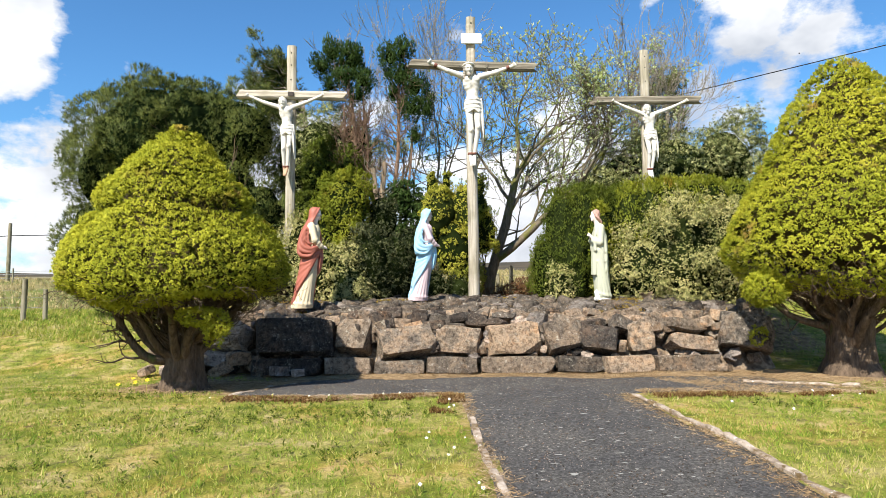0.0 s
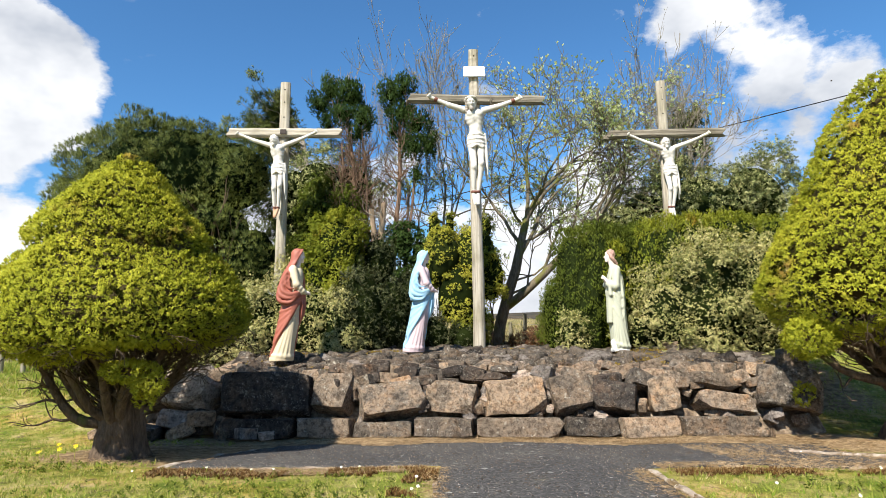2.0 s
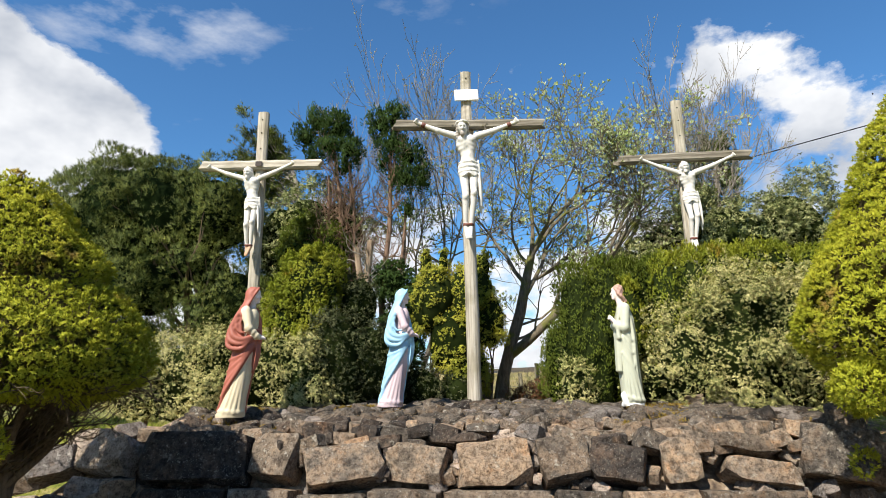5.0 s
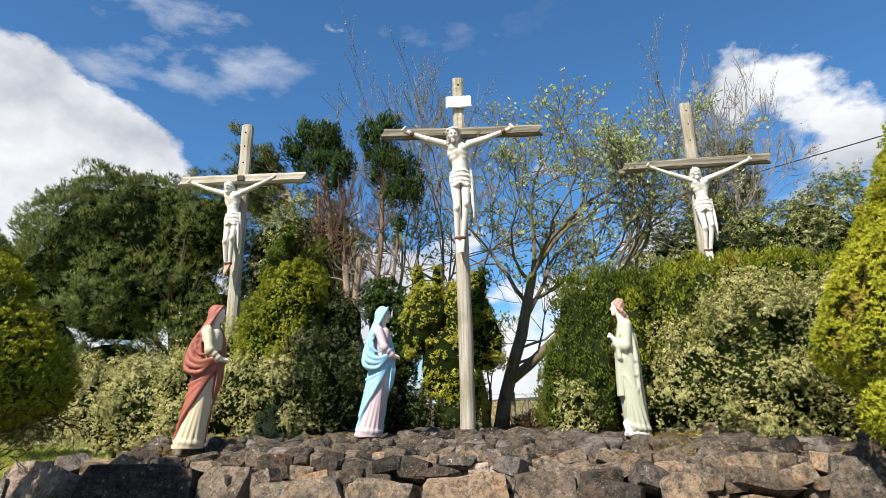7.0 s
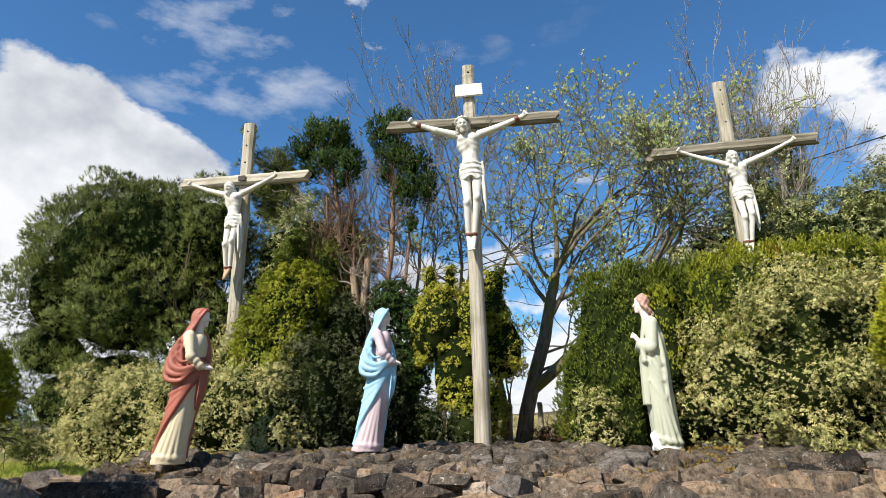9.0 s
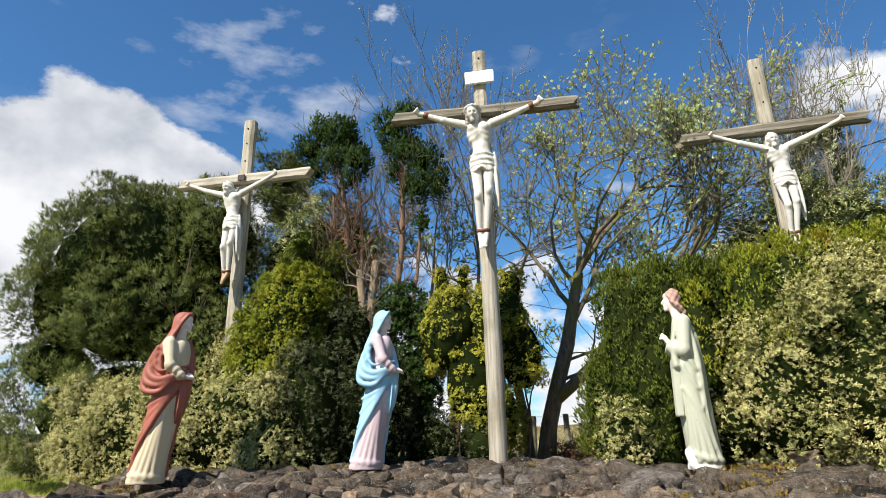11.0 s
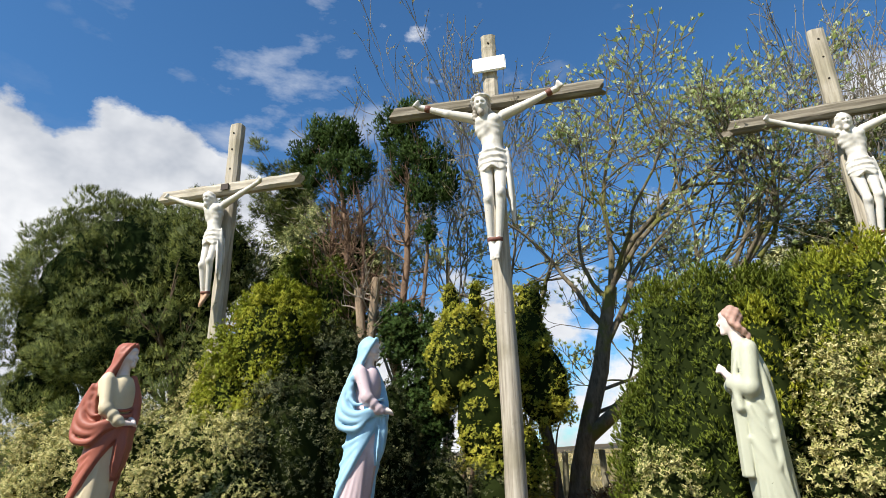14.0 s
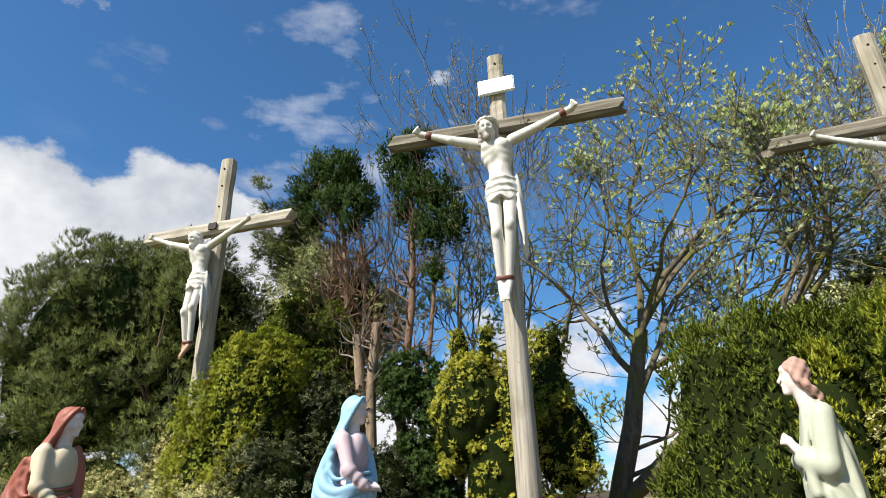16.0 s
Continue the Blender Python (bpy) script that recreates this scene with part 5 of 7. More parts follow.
def john_mesh(name):
    """A robed young man turned to +x, forearms raised and palms together, a mantle thrown over the shoulder."""
    g = Figure((-0.45, -0.36, -0.02), (0.45, 0.38, 1.82), 0.0118)
    X, Y, Z = g.P[..., 0], g.P[..., 1], g.P[..., 2]
    ROBE, FLESH, LOCKS, BASE = 0, 1, 2, 3
    g.add(g.column([(0.0, -0.11, 0, 0.19, 0.17), (0.04, -0.11, 0, 0.19, 0.17), (0.055, -0.10, 0, 0.17, 0.15)]), BASE, 0.01)
    g.add(g.rod((0.02, 0.1, 0.06), (0.06, 0.11, 0.16), 0.05, 0.045), BASE, 0.02)
    rows = np.array([(0.05, -0.12, 0.18, 0.16), (0.3, -0.085, 0.175, 0.17), (0.7, -0.03, 0.18, 0.185), (1.0, -0.005, 0.18, 0.19), (1.25, 0.005, 0.155, 0.185), (1.42, 0.03, 0.105, 0.15), (1.5, 0.05, 0.058, 0.07)])

    def near(x, z, out=0.0):
        """A point on the side of the body towards +y."""
        cx, rx, ry = [np.interp(z, rows[:, 0], rows[:, k]) for k in (1, 2, 3)]
        return (x, (ry + out) * math.sqrt(max(0.15, 1 - ((x - cx) / (rx + out)) ** 2)), z)

    g.add(g.column([(z, cx, 0, rx, ry) for z, cx, rx, ry in rows], 6, 0.005, 2.0), ROBE, 0.02)
    # long straight folds of the skirt, fanning from the elbow to the hem
    for xb, r in ((0.03, 0.016), (-0.05, 0.02), (-0.13, 0.018), (-0.2, 0.02), (-0.27, 0.018)):
        g.add(g.fold([near(0.06, 0.98), near(0.5 * xb + 0.02, 0.52, 0.004), near(xb, 0.09, 0.004)], [0.008, r, r * 1.25]), ROBE, 0.03)
    g.add(g.fold([near(-0.29, 0.08), near(-0.15, 0.1, 0.01), near(-0.02, 0.14, 0.01)], 0.02), ROBE, 0.03)
    # the mantle's swags: from the shoulder round the back and up under the sleeve
    for z0, z1, r in ((1.2, 0.98, 0.011), (1.04, 0.80, 0.011), (0.86, 0.6, 0.010)):
        g.add(g.fold([near(-0.10, z0, 0.0), near(-0.135, z1 + 0.04, 0.003), near(-0.10, z1 - 0.05, 0.008), near(-0.02, z1 + 0.04, 0.01), near(0.065, min(z1 + 0.16, 1.04), 0.01)], [r * 0.5, r, r * 1.1, r * 0.8, r * 0.4]), ROBE, 0.035)
    g.add(g.fold([near(-0.02, 1.40, 0.0), near(-0.08, 1.22, 0.005), near(-0.13, 0.9, 0.005), near(-0.16, 0.55, 0.004), near(-0.22, 0.2, 0.0)], [0.02, 0.02, 0.02, 0.016, 0.012]), ROBE, 0.03)
    # the end hanging in front, with a straight hem
    panel = np.maximum(np.maximum(np.abs(Y - 0.08) - 0.085, np.abs(X - 0.125 - 0.04 * (Z - 0.8)) - 0.045 - 0.008 * np.sin(70 * Y)), np.abs(Z - 0.76) - 0.27)
    g.add(panel, ROBE, 0.02)
    for sy in (-1, 1):
        # a wide sleeve with a hanging cuff
        g.add(g.rod((0.01, 0.155 * sy, 1.40), (0.03, 0.2 * sy, 1.13), 0.078, 0.075), ROBE, 0.03)
        g.add(g.rod((0.03, 0.2 * sy, 1.12), (0.165, 0.135 * sy, 1.16), 0.075, 0.058), ROBE, 0.02)
        g.add(g.fold([(0.09, 0.16 * sy, 1.42), (0.135, 0.17 * sy, 1.25), (0.14, 0.175 * sy, 1.08), (0.12, 0.18 * sy, 0.98)], [0.012, 0.02, 0.032, 0.04]), ROBE, 0.03)
        g.add(g.rod((0.15, 0.115 * sy, 1.17), (0.222, 0.03 * sy, 1.265), 0.034, 0.026), FLESH, 0.01)
    g.cut(g.ball((0.075, 0.235, 1.0), (0.035, 0.035, 0.03)), 0.015)
    for k in range(4):
        g.add(g.rod((0.222, 0.0, 1.27), (0.250 + 0.008 * k, 0.013 * (k - 1.5), 1.312 - 0.016 * k), 0.028, 0.015), FLESH, 0.008)
    hx = 0.125
    g.add(g.rod((0.045, 0, 1.42), (hx - 0.02, 0, 1.58), 0.06, 0.05), FLESH, 0.02)
    g.add(g.ball((hx, 0, 1.645), (0.08, 0.065, 0.106), (0, 6, 0)), FLESH, 0.012)
    g.add(g.ball((hx + 0.052, 0, 1.705), (0.034, 0.045, 0.026)), FLESH, 0.02)
    g.add(g.rod((hx + 0.074, 0, 1.67), (hx + 0.102, 0, 1.63), 0.009, 0.013), FLESH, 0.012)
    g.add(g.ball((hx + 0.074, 0, 1.604), (0.016, 0.022, 0.009)), FLESH, 0.008)
    g.add(g.ball((hx + 0.07, 0, 1.588), (0.016, 0.02, 0.009)), FLESH, 0.008)
    g.add(g.ball((hx + 0.06, 0, 1.562), (0.025, 0.026, 0.02)), FLESH, 0.016)
    for sy in (-1, 1):
        g.cut(g.ball((hx + 0.086, 0.032 * sy, 1.664), (0.018, 0.016, 0.011)), 0.01)
    wav = 0.004 * np.sin(Z * 62 + X * 75 + 25 * np.abs(Y)) + 0.003 * np.sin(Z * 120 - X * 60)
    crown = np.maximum(g.ball((hx - 0.02, 0, 1.678), (0.098, 0.088, 0.1)) + wav, (X - hx - 0.04) - (Z - 1.69) * 0.9)
    g.add(crown, LOCKS, 0.008, 0.006)
    # waves of hair gathered to the nape
    for k in range(5):
        y0 = -0.07 + 0.035 * k
        g.add(g.fold([(hx + 0.01, y0 * 1.15, 1.66 + 0.02 * (k % 2)), (hx - 0.055, y0 * 1.15, 1.60), (hx - 0.10, y0 * 0.9, 1.565), (hx - 0.15, y0 * 0.6, 1.51 + 0.015 * (k % 2))], [0.022, 0.03, 0.028, 0.016]) + wav, LOCKS, 0.01)
    return g.skin(name, [SAGE, SKIN, HAIR, TITLE_WHITE], -0.06, 0.86)


def corpus_mesh(name, h, reach, lift, tilt, foot_paint, straps, hooded):
    """A crucified figure facing -y, toes at 0, crown near h; reach and lift place the palms."""
    k = h / 2.2
    g = Figure((-reach - 0.12, -0.36 * k, -0.06), (reach + 0.12, 0.2 * k, max(0.92 * h, lift) + 0.16), 0.0128)
    W, LOCKS, STRAP, FOOT = 0, 1, 2, 3

    def p(x, y, z):
        return (x * k, y * k, z * k)

    sway = 0.02
    # legs
    for s in (-1, 1):
        g.add(g.rod(p(0.082 * s + sway, -0.06, 1.16), p(0.062 * s + 0.03, -0.17, 0.70 + 0.03 * s), 0.080 * k, 0.05 * k), W, 0.012)
        g.add(g.rod(p(0.066 * s + 0.03, -0.17, 0.70 + 0.03 * s), p(0.042 * s, -0.08, 0.22), 0.056 * k, 0.034 * k), W, 0.01)
        g.add(g.ball(p(0.066 * s + 0.03, -0.185, 0.70 + 0.03 * s), (0.05 * k, 0.06 * k, 0.07 * k)), W, 0.015)
        g.add(g.rod(p(0.036 * s, -0.085, 0.21), p(0.03 * s, -0.12 - 0.02 * s, 0.12), 0.036 * k, 0.034 * k), FOOT, 0.012)
        g.add(g.rod(p(0.03 * s, -0.12 - 0.02 * s, 0.12), p(0.022 * s, -0.165 - 0.025 * s, 0.04), 0.033 * k, 0.03 * k), FOOT, 0.006)
        for q in range(4):
            g.add(g.rod(p(0.022 * s + 0.014 * (q - 1.5), -0.17 - 0.025 * s, 0.04), p(0.022 * s + 0.016 * (q - 1.5), -0.185 - 0.025 * s, 0.0), 0.011 * k, 0.008 * k), FOOT, 0.004)
    # trunk
    g.add(g.ball(p(sway, -0.04, 1.20), (0.145 * k, 0.12 * k, 0.15 * k)), W, 0.05)
    g.add(g.ball(p(sway, -0.06, 1.38), (0.112 * k, 0.088 * k, 0.22 * k)), W, 0.05)
    g.add(g.ball(p(0.0, -0.07, 1.58), (0.165 * k, 0.112 * k, 0.185 * k)) + 0.0035 * np.sin(g.P[..., 2] * 75 / k + 14 * np.abs(g.P[..., 0])) * (g.P[..., 2] < 1.6 * k), W, 0.05)
    g.add(g.ball(p(-0.07, -0.145, 1.63), (0.07 * k, 0.05 * k, 0.06 * k)), W, 0.03)
    g.add(g.ball(p(0.07, -0.145, 1.63), (0.07 * k, 0.05 * k, 0.06 * k)), W, 0.03)
    # the arch of the ribs, the hollow below it and the line of the breastbone
    g.cut(g.ball(p(0.0, -0.195, 1.44), (0.062 * k, 0.055 * k, 0.085 * k)), 0.025)
    for s in (-1, 1):
        g.cut(g.rod(p(0.0, -0.205, 1.56), p(0.10 * s, -0.175, 1.42), 0.02 * k, 0.022 * k), 0.02)
        for q in range(2):
            g.cut(g.rod(p(0.07 * s, -0.205, 1.57 - 0.05 * q), p(0.15 * s, -0.15, 1.53 - 0.05 * q), 0.012 * k, 0.012 * k), 0.02)
    g.cut(g.rod(p(0.0, -0.21, 1.72), p(0.0, -0.215, 1.58), 0.016 * k, 0.016 * k), 0.025)
    # arms to the beam
    zl = lift / k
    for s in (-1, 1):
        sh, pa = (0.165 * s, -0.05, 1.72), (reach / k * s, -0.14, zl)
        el = tuple(0.52 * a + 0.48 * b for a, b in zip(sh, pa))
        el = (el[0], el[1] - 0.02, el[2] - 0.02)
        g.add(g.rod(p(*sh), p(*el), 0.062 * k, 0.046 * k), W, 0.035)
        wr = tuple(0.14 * a + 0.86 * b for a, b in zip(sh, pa))
        g.add(g.rod(p(*el), p(*wr), 0.046 * k, 0.031 * k), W, 0.02)
        g.add(g.rod(p(*wr), p(*pa), 0.034 * k, 0.037 * k), W, 0.015)
        for f in range(4):
            g.add(g.rod(p(*pa), p(pa[0] + s * (0.012 + 0.016 * f), pa[1] - 0.055, pa[2] + 0.055 - 0.018 * f), 0.022 * k, 0.016 * k), W, 0.012)
        if straps:
            st = tuple(0.15 * a + 0.85 * b for a, b in zip(sh, pa))
            d2 = tuple(a + 0.03 * (b - a) for a, b in zip(st, pa))
            g.add(g.rod(p(*st), p(*d2), 0.044 * k, 0.044 * k), STRAP, 0.006, 0.004)
    # loincloth with a hanging end
    PX, PZ = g.P[..., 0] / k, g.P[..., 2] / k
    cloth = g.column([(0.97 * k, 0.025 * k, -0.095 * k, 0.165 * k, 0.118 * k), (1.1 * k, 0.02 * k, -0.07 * k, 0.16 * k, 0.124 * k), (1.27 * k, 0.02 * k, -0.05 * k, 0.138 * k, 0.112 * k)])
    cloth = cloth + 0.011 * k * np.sin(PZ * 78 + 7 * np.abs(PX - 0.06)) * (PZ > 1.08) + 0.006 * k * np.sin(PX * 60 + PZ * 20)
    hem = 1.0 + 0.05 * np.cos((PX - 0.02) * 18) ** 2 - PZ
    g.add(np.maximum(cloth, hem * k * 0.8), W, 0.008)
    g.add(g.ball(p(0.195, -0.06, 0.86), (0.034 * k, 0.08 * k, 0.38 * k), (0, -2, 0)) + 0.007 * k * np.sin(g.P[..., 1] / k * 75 + 3 * PZ), W, 0.012)
    # head sunk forward and to one side
    hx, hz = -0.035 + 0.03 * tilt, 1.805
    g.add(g.rod(p(0, -0.06, 1.72), p(hx, -0.14, 1.82), 0.065 * k, 0.055 * k), W, 0.03)
    g.add(g.ball(p(hx, -0.165, hz), (0.073 * k, 0.09 * k, 0.116 * k), (32, 18 * tilt, 0)), W, 0.02)
    g.add(g.ball(p(hx, -0.25, hz - 0.02), (0.015 * k, 0.022 * k, 0.034 * k)), W, 0.02)
    for s in (-1, 1):
        g.cut(g.ball(p(hx + 0.03 * s, -0.258, hz + 0.0), (0.022 * k, 0.03 * k, 0.014 * k)), 0.012)
    hair = g.ball(p(hx, -0.13, hz + 0.025), (0.1 * k, 0.106 * k, 0.126 * k), (20, 14 * tilt, 0)) + 0.007 * np.sin(g.P[..., 2] * 95 + g.P[..., 0] * 60)
    hair = np.maximum(hair, -g.ball(p(hx, -0.255, hz - 0.04), (0.06 * k, 0.085 * k, 0.098 * k)))
    g.add(hair, W if hooded else LOCKS, 0.012)
    for s in (-1, 1):
        g.add(g.rod(p(hx + 0.068 * s, -0.13, hz + 0.02), p(hx + 0.085 * s, -0.13, hz - 0.13), 0.034 * k, 0.026 * k) + 0.005 * np.sin(g.P[..., 2] * 110), W if hooded else LOCKS, 0.015)
    if not hooded:
        ring = [p(hx + 0.102 * math.cos(a), -0.145 + 0.1 * math.sin(a), hz + 0.07 - 0.03 * math.sin(a)) for a in np.linspace(0, 2 * math.pi, 13)]
        g.add(g.fold(ring, 0.018 * k) + 0.004 * np.sin(g.P[..., 0] * 90 + g.P[..., 2] * 120), W, 0.01)
    g.add(g.ball(p(hx, -0.21, hz - 0.105), (0.04 * k, 0.037 * k, 0.045 * k)), W if hooded else LOCKS, 0.02)
    g.add(g.column([(0.222 * k, 0.0, -0.075 * k, 0.085 * k, 0.07 * k), (0.258 * k, 0.0, -0.075 * k, 0.085 * k, 0.07 * k)]), STRAP, 0.005, 0.003)
    return g.skin(name, [WHITE, GREYHAIR, RUST, foot_paint])


def statue(name, me, at, turn, label, group=""):
    ob = tagged(new(name, me), label, "statue", group)
    ob.location, ob.rotation_euler = at, [radians(a) for a in turn]
    return ob


statue("statue_of_woman", mary_mesh("red_statue", TERRACOTTA, CREAM, 0.05), (-2.40, 10.95, 0.765), (0, 0, 14), "painted statue of a veiled woman in terracotta and cream", "mourners on the mound")
statue("statue_of_woman", mary_mesh("blue_statue", SKY_BLUE, BLUSH, 0.0), (-0.36, 12.05, 0.835), (0, 0, 10), "painted statue of a veiled woman in pale blue and pink", "mourners on the mound")
statue("statue_of_man", john_mesh("green_statue"), (3.04, 11.8, 0.82), (0, 0, 178), "painted statue of a praying man in pale green robe", "mourners on the mound")
statue("crucifix_figure", corpus_mesh("main_figure", 2.64, 0.93, 2.29, -1, WHITE, True, False), (0.67, 13.61, 3.76), (0, 0, 7), "white-painted crucified statue with rust straps on the tall cross", "crucified figures")
statue("crucifix_figure", corpus_mesh("left_figure", 1.97, 0.80, 1.77, -1, TAN, False, True), (-3.42, 13.26, 3.52), (0, 0, 0), "white-painted crucified statue with worn tan feet", "crucified figures")
statue("crucifix_figure", corpus_mesh("right_figure", 2.0, 0.86, 1.84, -1, WHITE, False, True), (4.97, 14.47, 3.60), (0, 0, 1), "white-painted crucified statue above the hedge", "crucified figures")

# plants ---------------------------------------------------------------------------


def at_world(ob, root):
    ob.matrix_parent_inverse = Matrix.Translation(-root.location)
    return ob


def plant(name, base, label, category, group=""):
    return tagged(empty(name, (base[0], base[1], float(base[2]))), label, category, group)


def foliage(name, root, kind, P, D, size, seed, material, label=""):
    v, f = scatter(kind, P, D, size, seed)
    return at_world(part(name, raw_mesh(name, v, f, material), root, label, "stuff"), root)


def tufts(name, root, kind, C, A, R, per, size, seed, material, label="", tall=1.0, up=0.3, share=0.55, jitter=0.25):
    """Foliage in cushions: round each centre C a dome of sprays about the way A, R across, drawn out upwards by tall."""
    rg = np.random.RandomState(seed)
    A = A / (np.linalg.norm(A, axis=1)[:, None] + 1e-9)
    idx = np.repeat(np.arange(len(C)), per)
    e = rg.normal(size=(len(idx), 3))
    e /= np.linalg.norm(e, axis=1)[:, None]
    dot = np.sum(e * A[idx], axis=1)
    e = np.where((dot < -0.15)[:, None], e - 2 * dot[:, None] * A[idx], e)
    off = e * (np.broadcast_to(R, len(C))[idx] * rg.uniform(0.45, 1.0, len(idx)))[:, None]
    off[:, 2] *= tall
    P = C[idx] + off
    G = e + A[idx] * 0.5 + np.array([0, 0, up]) + rg.normal(size=e.shape) * jitter
    v, f, n = scatter_facing(kind, P, G, rg.uniform(0.7, 1.25, len(P)) * size, seed, e * 0.6 + A[idx] * 0.5 + np.array([0, 0, 0.1]), share)
    return at_world(part(name, raw_mesh(name, v, f, material, normals=n), root, label, "stuff"), root)


def limbs(name, root, pieces, material, label=""):
    v, f = join(pieces)
    return at_world(part(name, raw_mesh(name, v, f, material, True), root, label, "stuff" if name == "twig_mass" else ""), root)


def clipped_conifer(base, profile, spacing, seed, trunk_r, fork_z, label, lean=(0, 0), waist=None, holes=False):
    """A clipped golden conifer: gnarled trunk, spreading limbs, a dense crown of small cushions of sprays round a profile of (z, radius)."""
    rg = np.random.RandomState(seed)
    root = plant("golden_conifer", base, label, "conifer", "clipped golden conifers")
    pr = np.array(profile)
    pr[:, 1] = np.maximum(pr[:, 1] - 0.15, 0.02)     # the sprays stand out from this skin
    zs = np.linspace(pr[0, 0], pr[-1, 0], 160)
    rs = np.interp(zs, pr[:, 0], pr[:, 1])
    wgt = (rs + 0.03) * np.hypot(np.gradient(zs), np.gradient(rs))

    def skin(m, sink):
        t = rg.choice(len(zs), size=m, p=wgt / wgt.sum())
        z = zs[t] + rg.uniform(-0.01, 0.01, m)
        a = rg.uniform(0, 2 * np.pi, m)
        r = np.interp(z, pr[:, 0], pr[:, 1])
        D = np.column_stack([np.cos(a), np.sin(a), -np.gradient(rs, zs)[t]])
        D /= np.linalg.norm(D, axis=1)[:, None]
        Q = np.array([base[0], base[1], 0]) + np.column_stack([lean[0] * (z - pr[0, 0]) + np.cos(a) * r, lean[1] * (z - pr[0, 0]) + np.sin(a) * r, z])
        bulge = 0.10 * waves(Q, 2.4, seed, 2) + 0.035 * waves(Q, 8.0, seed + 5, 2)
        cleft = 0.16 * np.clip(waves(Q * np.array([1, 1, 1.5]), 3.6, seed + 9, 2) - 0.35, 0, 1)
        if waist:
            cleft = cleft + 0.06 * np.exp(-((z - waist - 0.04 * np.sin(3 * a)) / 0.05) ** 2)
        Q = Q + D * (np.maximum(bulge - cleft, -0.11) - sink * rg.uniform(0, 1, m) ** 1.5)[:, None]
        ragged = rg.uniform(0, 1, m) > 0.85 * (1 - sstep(z, pr[0, 0], pr[0, 0] + 0.3)) * (waves(Q, 3.5, seed + 3) > -0.3)
        if holes:                                    # bald patches with dead twigs low on the crown
            ragged &= (waves(Q, 1.9, seed + 8, 2) < 0.3 + 0.9 * sstep(z, pr[0, 0] + 0.45, pr[0, 0] + 1.1)) | (rg.uniform(0, 1, m) < 0.12)
        seen = (D[:, 1] < 0.35) | (rg.uniform(0, 1, m) < 0.12)
        return Q[ragged & seen], D[ragged & seen]

    C, D = thinned(*skin(60000, 0.05), spacing, seed)
    A = D + np.array([0, -0.1, 0.45])
    tufts("crown", root, "tuft", C, A, rg.uniform(0.55, 1.05, len(C)) * spacing * 0.8, 13, spacing * 0.395, seed, GOLDEN, "dense lime and gold sprays", 0.85, 0.35, 0.7)
    # sprays in the clefts between the cushions, shade put into their duller colour
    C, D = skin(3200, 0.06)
    tufts("inner_sprays", root, "tuft", C - D * 0.085, D + np.array([0, 0, 0.3]), 0.05, 3, 0.06, seed + 2, GOLDEN_SHADE, "inner sprays in a shade-dulled olive")
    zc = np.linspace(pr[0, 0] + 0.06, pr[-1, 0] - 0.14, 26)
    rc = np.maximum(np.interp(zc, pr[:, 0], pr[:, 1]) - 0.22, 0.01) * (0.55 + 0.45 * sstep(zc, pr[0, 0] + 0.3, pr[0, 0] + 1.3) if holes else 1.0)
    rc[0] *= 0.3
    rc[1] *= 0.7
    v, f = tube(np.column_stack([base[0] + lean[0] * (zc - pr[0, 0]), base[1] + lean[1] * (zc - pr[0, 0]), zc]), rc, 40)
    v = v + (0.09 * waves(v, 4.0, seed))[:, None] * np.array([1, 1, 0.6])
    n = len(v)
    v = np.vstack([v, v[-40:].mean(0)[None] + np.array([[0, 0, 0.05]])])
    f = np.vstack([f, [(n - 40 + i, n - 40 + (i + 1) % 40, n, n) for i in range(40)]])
    # solid core; its dark brown paints both dead growth and inner shade
    at_world(part("dark_core", raw_mesh("dark_core", v, f, GOLDEN_DEEP, True), root, "brown dead inner growth, darkened for shade"), root)
    pieces = []
    b = np.array([base[0], base[1], base[2] - 0.05])
    hgt = fork_z - base[2]
    for k in range(4):
        off = np.array([math.cos(k * 1.57 + 0.5), math.sin(k * 1.57 + 0.5), 0]) * trunk_r * 0.45
        pts = [b + off * 1.5, b + off * 1.15 + (0, 0, hgt * 0.3), b + off * 1.1 + (0, 0, hgt * 0.7), b + off * 1.6 + (0, 0, hgt * 1.2), b + off * 3.0 + (0, 0, hgt * 2.0)]
        fine = np.linspace(0, 4, 21)
        path3 = np.column_stack([np.interp(fine, range(5), np.array(pts)[:, i]) for i in range(3)])
        v, f = tube(path3, np.interp(fine, range(5), np.array([1.0, 0.72, 0.64, 0.5, 0.28]) * trunk_r), 18)
        pieces.append((v + (0.2 * trunk_r * waves(v, 2.4 / trunk_r, seed + k))[:, None] * np.array([1, 1, 0.3]), f))
    trunk = limbs("trunk", root, pieces, BARK, "gnarled brown trunk")
    # crooked thick limbs that leave the fork low, run out and turn up into the crown
    rim = float(pr[2, 1])
    low = pr[0, 0]
    twigs = []
    for k in range(15):
        a = k * 2 * math.pi / 15 + rg.uniform(-0.25, 0.25)
        out = rim * rg.uniform(0.55, 0.95)
        z0 = b[2] + hgt * rg.uniform(0.55, 1.2)
        t = np.linspace(0, 1, 9)
        bend = rg.uniform(-0.3, 0.3)
        rad = trunk_r * 0.5 + (out - trunk_r * 0.5) * t ** 0.9
        ang = a + bend * t + 0.12 * np.sin(5 * t + k)
        sag = rg.uniform(0.7, 1.9)
        pts = np.column_stack([base[0] + rad * np.cos(ang), base[1] + rad * np.sin(ang), z0 + (low + 0.25 - z0) * t ** sag + 0.05 * np.sin(7 * t + k)])
